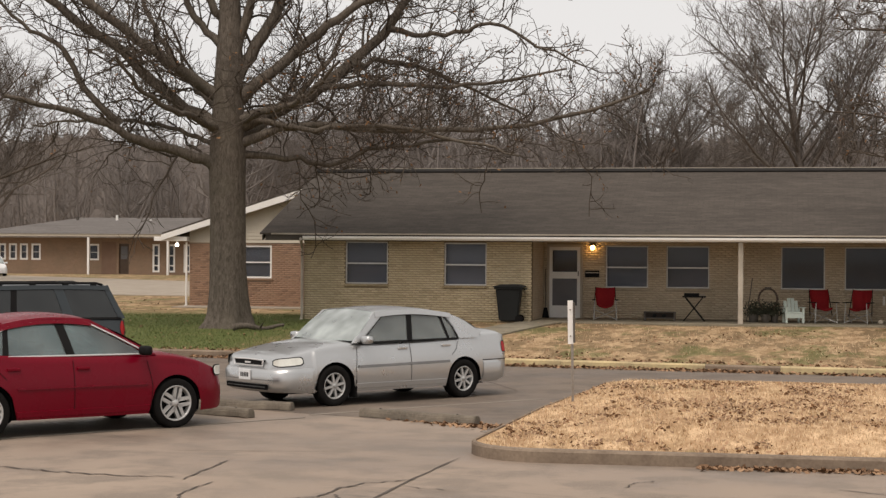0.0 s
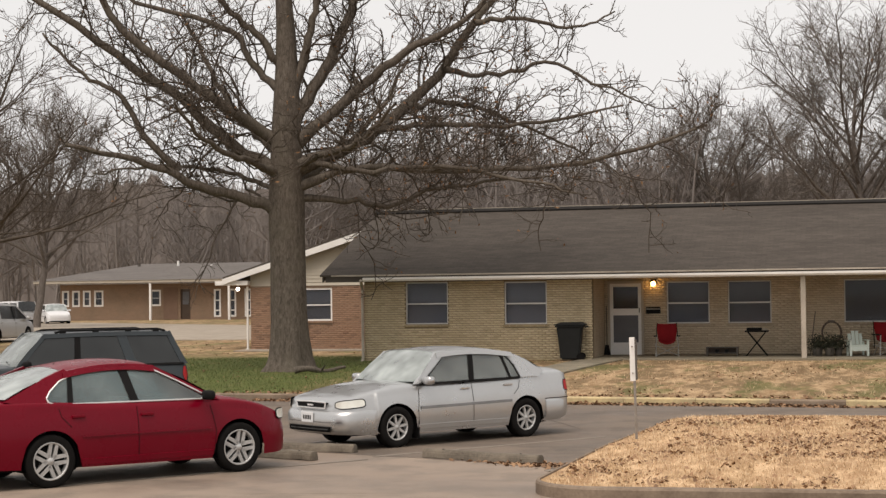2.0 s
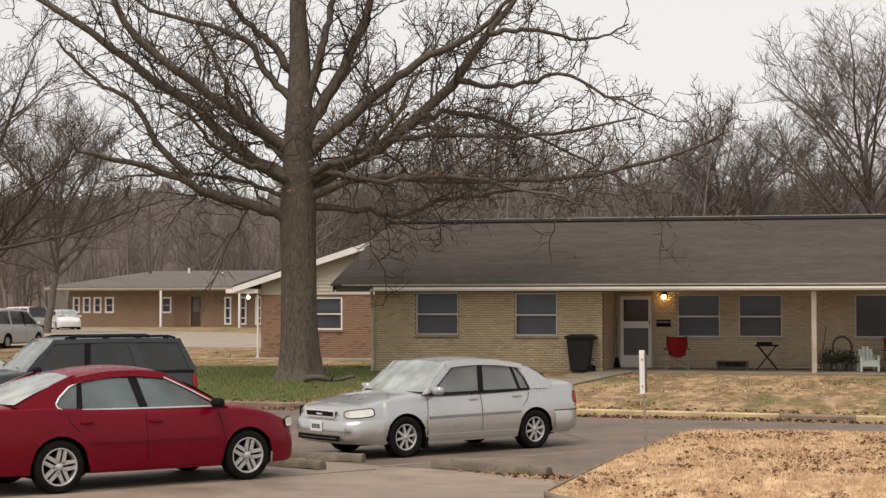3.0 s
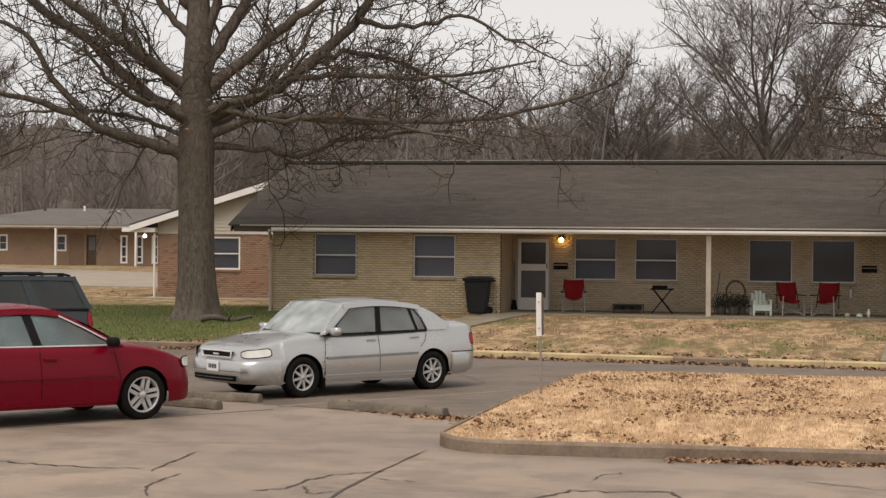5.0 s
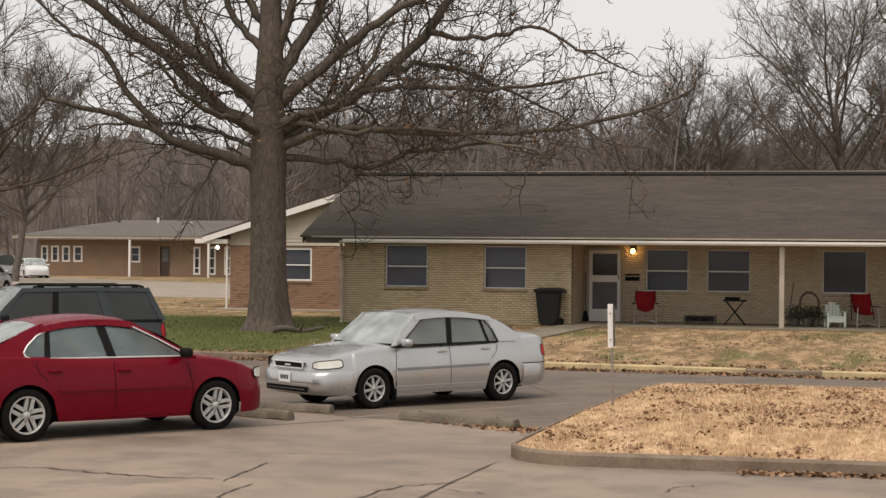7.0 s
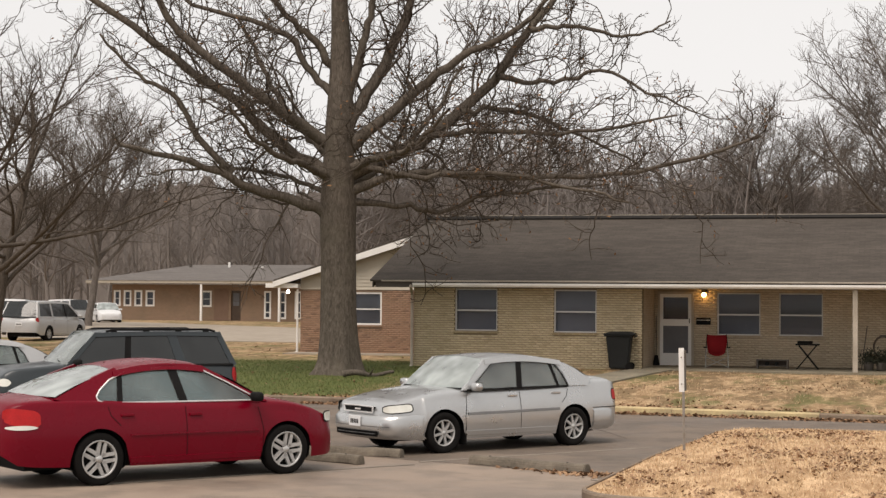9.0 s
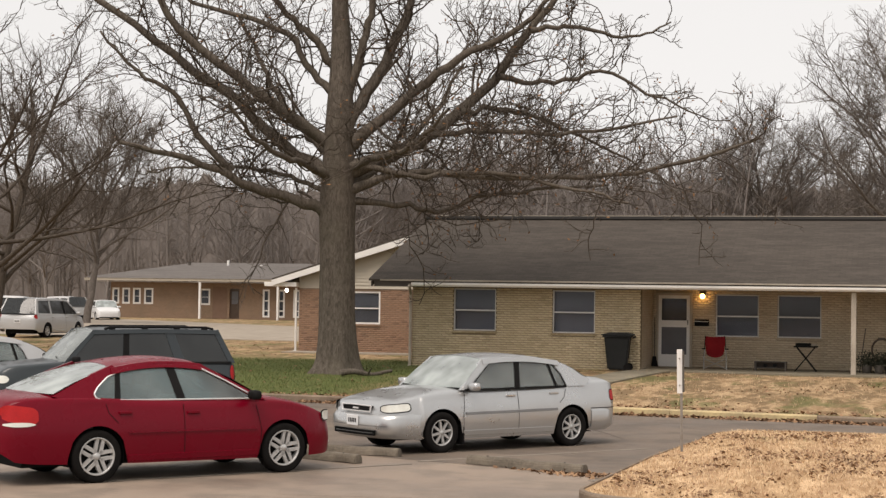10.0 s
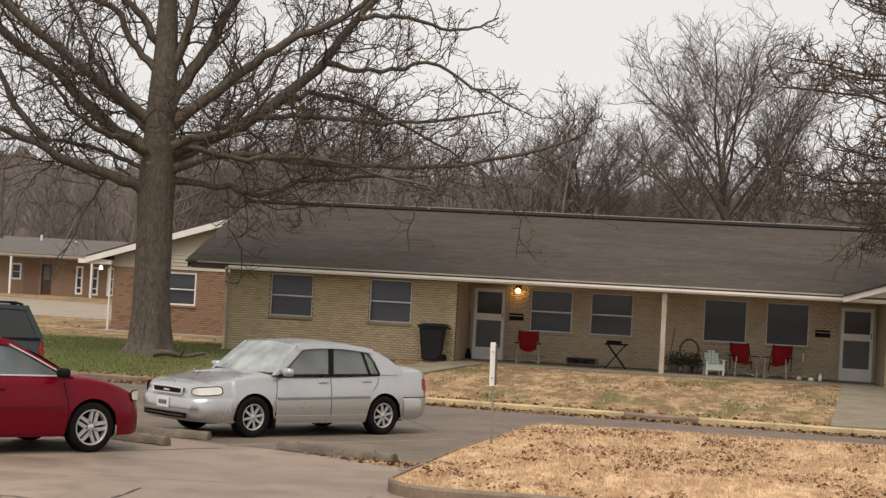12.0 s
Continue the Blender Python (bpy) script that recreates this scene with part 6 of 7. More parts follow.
def wood_tree(rng, height_m, spread, dense, thin, steep=(38, 62), fork=0.24, n=24, bark=FAR_HAZE_BARK, heavy=0.5):
    """Trunk and crown meshes of a bare woodland tree: rising limbs with fans of fine twigs."""
    P = [dict(per_m=1.7 * dense, **{"from": 0.30}, angle=(30, 68), len=0.44, min=0.9, max=3.2, r=0.42, r_min=0.018 * thin, seg=4, wander=0.19, lift=0.03, sides=4, up=0.75),
         dict(per_m=2.7 * dense, **{"from": 0.10}, angle=(30, 70), len=0.52, min=0.55, max=1.7, r=0.5, r_min=0.0105 * thin, seg=2, wander=0.22, lift=0.03, sides=3, up=0.75),
         dict(per_m=3.6 * dense, **{"from": 0.1}, angle=(25, 70), len=0.6, min=0.4, max=1.0, r=0.6, r_min=0.0072 * thin, seg=1, wander=0.2, lift=0.03, sides=3, up=0.7)]
    t, c = Sticks(), Sticks()
    r0 = 0.017 * height_m
    line = path_of(rng, (0, 0, -0.2), (0, 0, 1), height_m * 0.76, 12, 0.08, 0.04)
    rad = r0 * (np.linspace(1, 0.10, 13) ** 0.9)
    t.tube(line, rad, 8)
    for k in range(n):
        u = fork + (0.97 - fork) * ((k + rng.random()) / n) ** 1.2
        i = min(11, int(u * 12))
        q = line[i] + (line[i + 1] - line[i]) * (u * 12 - i)
        a = k * 2.4 + rng.normal() * 0.3
        e = math.radians(rng.uniform(*steep) + 12 * (u - 0.3))
        L = height_m * spread * (0.35 + 0.75 * math.sin(math.pi * min(1.0, 0.15 + 0.85 * u)) ** 0.8) * rng.uniform(0.8, 1.2)
        limb = path_of(rng, q, (math.cos(a) * math.cos(e), math.sin(a) * math.cos(e), math.sin(e)), L, 7, 0.11, 0.05)
        r = rad[i] * heavy
        c.tube(limb, r * np.linspace(1, 0.2, 8), 5)
        sprout(c, rng, limb, r, r * 0.2, L, 0, P)
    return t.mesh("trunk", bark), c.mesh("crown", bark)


rng_w = np.random.default_rng(21)
# Bark for nearer trees, with less distance haze mixed into its colour.
MID_HAZE_BARK = bark_mat("mid_distance_bark", (0.105, 0.089, 0.077), (0.19, 0.164, 0.145), (0.15, 0.128, 0.112))
KINDS = [wood_tree(np.random.default_rng(21), 16.0, 0.46, 1.35, 0.95, (22, 58), 0.30, 26, MID_HAZE_BARK, 0.6), wood_tree(rng_w, 15.0, 0.42, 0.96, 1.1, (20, 55)), wood_tree(rng_w, 14.0, 0.38, 0.95, 1.1, (25, 60)), wood_tree(rng_w, 17.0, 0.36, 0.86, 1.2, (25, 60)), wood_tree(rng_w, 15.0, 0.42, 0.88, 0.95, (5, 50), 0.22, 22, TWIG)]


def stand(kind, x, y, turn, k=1.0, label="tall bare deciduous tree behind the houses", name="woodland_tree", group="bare trees behind the houses"):
    root = empty(name, label, "tree", group, Matrix.Translation((x, y, 0.38)) @ Matrix.Rotation(radians(turn), 4, "Z"))
    for nm, me in zip(("trunk", "crown"), KINDS[kind]):
        ob = new(nm, me)
        ob.parent = root
        ob.scale = (k, k, k)
    return root


stand(0, 0.75, 82, 40, 1.0, "broad bare tree rising over the roof ridge")
stand(0, -5.6, 86, 150, 0.78, "rounded bare tree beside the broad one behind the roof")
stand(0, -49.9, 100.2, 10, 1.0, "bare tree with slender trunk beside the far lot")
stand(4, -30.7, 54.3, 200, 1.0, "bare tree with dark stems beside the minivan")
stand(4, -33.8, 60.0, 75, 0.95, "bare tree behind the parked minivan")
wrng = random.Random(4)
for i in range(25):  # first row behind the long house
    stand(wrng.choice((1, 2, 2, 3)), -24 + i * 2.27 + wrng.uniform(-1.3, 1.3), 90 + wrng.uniform(-10, 18), wrng.uniform(0, 360), wrng.uniform(0.72, 0.95) if i < 18 else wrng.uniform(0.75, 1.0))
for i in range(8):  # behind the brick wing
    y = wrng.uniform(104, 124)
    stand(wrng.choice((0, 1, 2, 3)), -y * (0.235 + 0.013 * i), y, wrng.uniform(0, 360), wrng.uniform(0.8, 1.0))
for i in range(14):  # row behind the far building
    stand(wrng.choice((1, 2, 3)), -105 + i * 6.0 + wrng.uniform(-2, 2), 152 + wrng.uniform(-6, 14), wrng.uniform(0, 360), wrng.uniform(0.85, 1.15))


def far_woods():
    """Dense belt of bare stems and brush in the distance."""
    rng = np.random.default_rng(33)
    st = Sticks()
    P = [dict(per_m=2.2, **{"from": 0.1}, angle=(25, 65), len=0.5, min=0.6, max=2.4, r=0.5, r_min=0.014, seg=2, wander=0.25, lift=0.03, sides=3, up=0.7)]
    for k in range(1020):
        if k < 440:
            x, y = rng.uniform(-150, 40), rng.uniform(118, 172)
            if x < -0.25 * y and y < 148:
                y = rng.uniform(150, 175)
        else:
            y = rng.uniform(80, 125)
            x = rng.uniform(-0.255 * y, 34)
        h = (rng.uniform(9, 16) if x < -0.2 * y else rng.uniform(6, 12)) if y > 100 else rng.uniform(5, 10.5)
        line = path_of(rng, (x, y, 0.2), (0, 0, 1), h, 6, 0.06, 0.05)
        st.tube(line, 0.013 * h * np.linspace(1, 0.15, 7), 4)
        for j in range(16):
            u = rng.uniform(0.15, 0.97)
            i = min(5, int(u * 6))
            a, e = rng.uniform(0, 6.28), math.radians(rng.uniform(15, 60))
            L = h * 0.34 * (1.1 - 0.7 * u)
            limb = path_of(rng, line[i] + (line[i + 1] - line[i]) * (u * 6 - i), (math.cos(a) * math.cos(e), math.sin(a) * math.cos(e), math.sin(e)), L, 3, 0.15, 0.05)
            r = max(0.02, 0.0045 * h * (1 - u))
            st.tube(limb, np.linspace(r, 0.02, 4), 3)
            sprout(st, rng, limb, r, 0.02, L, 0, P)
    ob = new("far_woods", st.mesh("far_woods", FAR_HAZE_BARK))
    tagged(ob, "dense grey-brown winter woodland in the distance", "woodland", kind="stuff")


far_woods()


def distance():
    """Backdrop of far woodland, ragged along its top."""
    # Haze is mixed into these two woodland colours; there is no mist volume.
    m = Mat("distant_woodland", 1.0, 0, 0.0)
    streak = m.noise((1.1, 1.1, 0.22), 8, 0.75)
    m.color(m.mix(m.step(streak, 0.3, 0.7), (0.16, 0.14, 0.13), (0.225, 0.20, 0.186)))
    bm = bmesh.new()
    rng = np.random.default_rng(8)
    n = 5200
    lo, hi = [], []
    for k in range(n + 1):
        a = radians(-62 + 105 * k / n)
        R = 265
        x, y = R * math.sin(a), R * math.cos(a)
        h = (18.5 if k < n * 0.43 else 19.5) + 2.5 * noise.noise((k * 0.006, 0, 0)) + 1.8 * noise.noise((k * 0.03, 5, 0)) + 1.1 * noise.noise((k * 0.13, 9, 0)) + 0.7 * noise.noise((k * 0.41, 3, 0)) + rng.uniform(-0.25, 0.25)
        lo.append(bm.verts.new((x, y, -2)))
        hi.append(bm.verts.new((x, y, h)))
    for k in range(n):
        bm.faces.new((lo[k], lo[k + 1], hi[k + 1], hi[k]))
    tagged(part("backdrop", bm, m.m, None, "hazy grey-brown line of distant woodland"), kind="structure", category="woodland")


distance()

# ---- far building and its surroundings ----
def far_building():
    h = empty("far_building", "low tan brick building with grey hip roof and white windows", "building", at=pose(0, 0, 0))
    Y, z0, z1 = 126.7, 0.30, 3.25
    quad = [(-60.85, -60.25, 1.5, 2.78), (-59.98, -59.32, 1.5, 2.78), (-59.05, -58.38, 1.5, 2.78), (-58.08, -57.30, 1.5, 2.78)]
    single = (-53.3, -52.42, 1.5, 2.78)
    tall = [(-48.0, -47.42, 0.6, 2.78), (-46.74, -46.16, 0.6, 2.78), (-45.46, -44.88, 0.6, 2.78)]
    door = (-50.78, -49.96, 0.45, 2.80)
    part("front_wall", wall_bm(-61.0, -36.0, z0, z1, Y, Y + 0.3, quad + [single] + tall + [door]), FAR_BRICK, h)
    for w in quad + [single]:
        window(h, *w, Y, blind=SCREEN, frame_mat=WHITE, w=0.135)
    for w in tall:
        r = window(h, *w, Y, blind=SCREEN, rails=0, frame_mat=WHITE, w=0.135)
        for z in (1.12, 1.9):
            part("rail", B(w[0] + 0.11, w[1] - 0.11, Y - 0.005, Y + 0.08, z - 0.05, z + 0.05), WHITE, r)
    d = new("entrance_door")
    d.parent = h
    part("leaf", B(*door[:2], Y + 0.12, Y + 0.17, door[2], door[3]), DOOR_WOOD, d, "brown entrance door")
    part("upper_light", B(door[0] + 0.15, door[1] - 0.15, Y + 0.10, Y + 0.118, 1.6, 2.6), SCREEN, d)
    # Flat panel; the recess's shade is put into its darker brick colour.
    part("entry_panel", B(-52.2, -51.0, Y - 0.03, Y - 0.003, 0.45, 2.95), DARKBRICK, h, "darker brick panel beside the door")
    part("side_wall", B(-61.0, -60.7, Y + 0.302, 140, z0, z1), FAR_BRICK, h)
    part("fascia", B(-62.7, -35, Y - 1.3, Y - 1.2, 3.36, 3.56), TRIM, h)
    part("soffit", B(-62.7, -35, Y - 1.198, Y + 0.3, 3.27, 3.30), SOFFIT, h)
    bm = bmesh.new()
    a = [bm.verts.new(v) for v in ((-62.9, Y - 1.35, 3.56), (-35, Y - 1.35, 3.56), (-35, 141.5, 3.56), (-62.9, 141.5, 3.56), (-56.6, 133.0, 4.95), (-35, 133.0, 4.95))]
    for f in ((0, 1, 5, 4), (0, 4, 3), (3, 4, 5, 2), (1, 2, 5), (0, 3, 2, 1)):
        bm.faces.new([a[i] for i in f])
    part("hip_roof", bm, FAR_SHINGLE, h)
    for x in (-52.8, -46.3):
        part("entry_post", B(x - 0.08, x + 0.08, Y - 1.28, Y - 1.12, 0.35, 3.28), WHITE, h)
    for x, z, mat, r in ((-51.2, 5.15, WHITE, 0.10), (-54.5, 5.0, DARKTRIM, 0.12), (-48.4, 4.8, WHITE, 0.10)):
        part("roof_vent", rod(bmesh.new(), (x * 1.035, 131.8, 4.4), (x * 1.035, 131.8, z), r, 10), mat, h)


DARKBRICK = mottled("dark_entry_brick", (0.16, 0.10, 0.07), (0.22, 0.14, 0.10), 1.5, 20, 0.9)
far_building()


def slab(name, pts, z0, z1, mat, label, category):
    bm = bmesh.new()
    prism(bm, pts, "z", z0, z1)
    return tagged(part(name, bm, mat, None, label), category=category, kind="structure")


slab("far_drive", [(-95, 76), (-22.4, 70), (-22.4, 92), (-30, 97), (-62, 122), (-95, 122)], 0.2, 0.425, CONCRETE, "pale worn drive in front of the far building", "road")
slab("wing_walk", [(-20.6, 56.2), (-14.2, 56.2), (-14.2, 57.6), (-20.6, 57.6)], 0.2, 0.44, CONCRETE, "pale concrete walk along the brick wing", "walkway")


def lawn_walk(x0, y0, x1, y1, w, n):
    """Concrete walk of separate slabs that follows the lawn's slope."""
    root = tagged(new("walkway"), "grey concrete walk across the lawn", "walkway", kind="structure")
    for i in range(n):
        a, b = i / n, (i + 1) / n - 0.004
        xa, ya, xb, yb = x0 + (x1 - x0) * a, y0 + (y1 - y0) * a, x0 + (x1 - x0) * b, y0 + (y1 - y0) * b
        za, zb = height(xa, ya) + 0.045, height(xb, yb) + 0.045
        bm = bmesh.new()
        top = [bm.verts.new(v) for v in ((xa - w / 2, ya, za), (xa + w / 2, ya, za), (xb + w / 2, yb, zb), (xb - w / 2, yb, zb))]
        low = [bm.verts.new((v.co.x, v.co.y, v.co.z - 0.15)) for v in top]
        bm.faces.new(top)
        bm.faces.new(low[::-1])
        for k in range(4):
            bm.faces.new((top[k], low[k], low[(k + 1) % 4], top[(k + 1) % 4]))
        part("walk_slab", bm, WALKC, root)


lawn_walk(-8.6, 36.6, -6.6, 47.9, 1.15, 8)
lawn_walk(3.15, 34.9, 4.4, 47.9, 1.15, 9)


# ---- cracks in the lot ----
def crack(points, w, seed):
    r = random.Random(seed)
    bm = bmesh.new()
    fine = []
    for (ax, ay), (bx, by) in zip(points, points[1:]):
        for k in range(8):
            u = k / 8
            fine.append((ax + (bx - ax) * u + r.gauss(0, 0.012), ay + (by - ay) * u + r.gauss(0, 0.03)))
    fine.append(points[-1])
    rows = []
    for i, (x, y) in enumerate(fine):
        x2, y2 = fine[min(i + 1, len(fine) - 1)]
        x1, y1 = fine[max(i - 1, 0)]
        d = math.hypot(x2 - x1, y2 - y1) or 1
        ww = w * r.uniform(0.4, 1.3) * (0.4 if i in (0, len(fine) - 1) else 1)
        nx, ny = -(y2 - y1) / d * ww, (x2 - x1) / d * ww
        rows.append((bm.verts.new((x - nx, y - ny, 0.008)), bm.verts.new((x + nx, y + ny, 0.008))))
    for a, b in zip(rows, rows[1:]):
        bm.faces.new((a[0], a[1], b[1], b[0]))
    part("pavement_crack", bm, TAR, lot)


for k, (pts, w) in enumerate((
        ([(-8.4, 17.65), (-7.75, 17.45), (-7.1, 17.3), (-6.3, 17.3)], 0.028), ([(-6.14, 17.1), (-6.18, 17.9), (-6.2, 18.8)], 0.018),
        ([(-5.6, 15.5), (-5.82, 16.2), (-5.78, 17.05)], 0.014), ([(-4.75, 16.0), (-4.43, 16.3), (-4.38, 16.85), (-4.2, 17.4), (-3.77, 17.75)], 0.022),
        ([(-3.9, 15.0), (-3.85, 17.2), (-3.67, 19.7)], 0.022), ([(-2.3, 15.4), (-2.1, 16.0), (-1.7, 16.75), (-0.74, 16.9), (-0.5, 16.2)], 0.026),
        ([(-4.33, 16.5), (-4.13, 15.97), (-3.9, 16.25)], 0.015), ([(-7.2, 19.6), (-5.2, 19.9)], 0.012), ([(-3.85, 17.2), (-3.3, 17.0)], 0.014), ([(-10.5, 16.2), (-9.0, 17.5), (-8.3, 17.7)], 0.02),
        ([(-9.4, 15.6), (-8.6, 16.6)], 0.015), ([(0.6, 18.0), (1.9, 17.2)], 0.015), ([(-1.55, 17.6), (-1.5, 18.0), (-1.3, 18.2)], 0.014), ([(-6.5, 34.0), (-4.5, 29.5)], 0.02))):
    crack(pts, w * 0.75, k)


# painted bay lines, mostly worn away
def bay_line(x, y, a, L):
    bm = bmesh.new()
    box(bm, 0, L, -0.05, 0.05, 0.003, 0.009)
    for v in bm.verts:
        v.co = Matrix.Translation((x, y, 0)) @ Matrix.Rotation(radians(a), 4, "Z") @ v.co
    part("bay_line", bm, BAYPAINT, lot)


BAYPAINT = mottled("worn_line_paint", (0.17, 0.14, 0.115), (0.27, 0.23, 0.19), 2.0, 25, 0.8)
bay_line(-6.75, 23.9, 231, 4.8)
bay_line(-6.75, 24.3, 51, 4.6)
bay_line(-3.9, 22.6, 51, 1.5)


# ---- fallen leaves and straw ----
def scatter_leaves(name, label, spots, seed, size):
    r = np.random.default_rng(seed)
    st = Sticks()
    for x, y, z in spots(r):
        a = r.uniform(0, 6.28)
        s = size * r.uniform(0.5, 1.3)
        u = np.array([math.cos(a), math.sin(a), r.normal() * 0.35])
        w = np.array([-math.sin(a) * 0.6, math.cos(a) * 0.6, r.normal() * 0.35])
        p = np.array([x, y, z + 0.012])
        st.v.append(np.array([p - u * s, p + w * s, p + u * s, p - w * s]))
        st.f.append(np.array([[0, 1, 2, 3]]) + st.n)
        st.n += 4
    ob = new(name, st.mesh(name, LEAF_LITTER, False))
    tagged(ob, label, "leaves", kind="stuff")


lm = Mat("leaf_litter", 0.85)
lm.color(lm.mix(lm.island(), (0.13, 0.07, 0.038), (0.36, 0.215, 0.12)))
LEAF_LITTER = lm.m


def island_spots(r):
    out = []
    for _ in range(17000):
        x, y = r.uniform(-3.5, 5.5), r.uniform(19.8, 30.7)
        if inside_island(x, y) and noise.noise((x * 0.8, y * 0.55, 1.0)) + 0.6 * noise.noise((x * 2.5, y * 1.7, 2.0)) + r.normal() * 0.16 > 0.12:
            out.append((x, y, island_z(x, y)))
    return out


def gutter_spots(r):
    out = []
    for _ in range(900):
        x = -0.9 + abs(r.normal()) * 2.2
        out.append((x, 19.52 + 0.035 * x - abs(r.normal()) * 0.10, 0.0))
    for _ in range(500):
        x = r.normal() * 0.55 - 4.05
        out.append((x, 23.6 - 0.42 * (x + 4.6) + r.normal() * 0.16, 0.0))
    for _ in range(120):
        u = r.uniform(0, 1)
        out.append((-3.65 - abs(r.normal()) * 0.08 + 0.25 * u, 21.2 + u * 6, 0.0))
    for _ in range(4200):
        x = r.uniform(-13, 9)
        d = abs(r.normal()) * 0.10
        if noise.noise((x * 0.9, 0, 7)) > -0.3 + r.normal() * 0.2:
            out.append((x, kerb_y(x) - 0.03 - d, max(0.0, 0.05 - 0.3 * d) * r.uniform(0, 1)))
    for _ in range(1500):
        x = r.uniform(-14, 9)
        out.append((x, kerb_y(x) + 0.25 + abs(r.normal()) * 0.5, 0.14))
    return out


def lawn_spots(r):
    out = []
    for _ in range(7000):
        x, y = r.uniform(-24, 9), r.uniform(36.5, 47.8)
        if (x > -12 or r.random() < 0.3) and noise.noise((x * 0.35, y * 0.35, 4.0)) + r.normal() * 0.2 > 0.12:
            out.append((x, y, height(x, y)))
    for _ in range(1000):
        x, y = r.uniform(-33, -15), r.uniform(52, 69)
        if not (-21.3 < x and y > 58):
            out.append((x, y, height(x, y)))
    return out


scatter_leaves("island_leaves", "scattered brown leaves on the straw island", island_spots, 3, 0.034)
scatter_leaves("gutter_leaves", "brown leaf litter drifted against kerbs", gutter_spots, 4, 0.045)
scatter_leaves("lawn_leaves", "thin scatter of brown leaves on the lawn", lawn_spots, 5, 0.036)


def tufts(name, label, n, region, z_of, mat, h, seed, ok):
    """Short grass blades, three-cornered slivers leaning all ways."""
    r = np.random.default_rng(seed)
    st = Sticks()
    xs, ys = r.uniform(region[0], region[1], n), r.uniform(region[2], region[3], n)
    for x, y in zip(xs, ys):
        if not ok(x, y):
            continue
        z = z_of(x, y)
        a, lean = r.uniform(0, 6.28), r.uniform(0.2, 1.3)
        hh = h * r.uniform(0.5, 1.3)
        w = 0.007
        c, s = math.cos(a), math.sin(a)
        tip = np.array([x + c * hh * lean, y + s * hh * lean, z + hh])
        st.v.append(np.array([[x - s * w, y + c * w, z - 0.01], [x + s * w, y - c * w, z - 0.01], tip + [s * 0.002, -c * 0.002, 0], tip]))
        st.f.append(np.array([[0, 1, 2, 3]]) + st.n)
        st.n += 4
    tagged(new(name, st.mesh(name, mat, False)), label, "grass", kind="stuff")


bm_ = Mat("straw_blades", 0.85)
bm_.color(bm_.mix(bm_.island(), (0.38, 0.255, 0.145), (0.72, 0.53, 0.34)))
STRAW_BLADE = bm_.m
gm_ = Mat("green_blades", 0.8)
gm_.color(gm_.mix(gm_.island(), (0.05, 0.082, 0.02), (0.16, 0.168, 0.055)))
GREEN_BLADE = gm_.m
tufts("island_grass", "matted dry straw-coloured grass", 34000, (-3.5, 5.5, 19.7, 30.8), island_z, STRAW_BLADE, 0.034, 11, inside_island)
tufts("verge_grass", "dry straw-coloured verge grass", 5000, (-7.5, -2.6, 12.0, 14.35), lambda x, y: 0.10, STRAW_BLADE, 0.05, 12, lambda x, y: y < 11.55 + (x + 40) * 0.0771 - 0.14)
tufts("lawn_grass", "short green grass round the tree", 36000, (-24, -11.5, 37.5, 51), height, GREEN_BLADE, 0.045, 13, lambda x, y: not (y > 47.9 and x > -14))
tufts("dry_lawn_grass", "short dry tan grass before the house", 6000, (-12, 8, 35.8, 47.6), height, STRAW_BLADE, 0.055, 14, lambda x, y: y > kerb_y(x) + 0.3 and noise.noise((x * 0.4, y * 0.4, 9)) > -0.25)


def fallen_branch():
    r = np.random.default_rng(2)
    st = Sticks()
    line = path_of(r, (-14.2, 43.4, 0.36), (0.95, 0.3, 0.02), 1.5, 8, 0.12, 0.0)
    line[:, 2] = 0.36 + 0.05 * np.sin(np.arange(9))
    st.tube(line, np.linspace(0.09, 0.04, 9), 8)
    st.tube(path_of(r, line[4], (0.5, -0.6, 0.15), 0.5, 4, 0.1, 0), np.linspace(0.035, 0.012, 5), 6)
    root = empty("fallen_branch", "fallen oak branch lying on green grass", "branch", at=pose(0, 0, 0))
    ob = new("branch", st.mesh("branch", BARK))
    ob.parent = root


fallen_branch()


# ---- porch things ----
RED_FABRIC = mottled("red_canvas", (0.34, 0.012, 0.02), (0.48, 0.025, 0.03), 3, 60, 0.85)
BIN_PLASTIC = mottled("bin_plastic", (0.010, 0.011, 0.011), (0.018, 0.019, 0.019), 2, 40, 0.6, 0, 0.15, 0.25)
POT = mottled("grey_pot", (0.10, 0.09, 0.08), (0.16, 0.14, 0.12), 4, 30, 0.8)


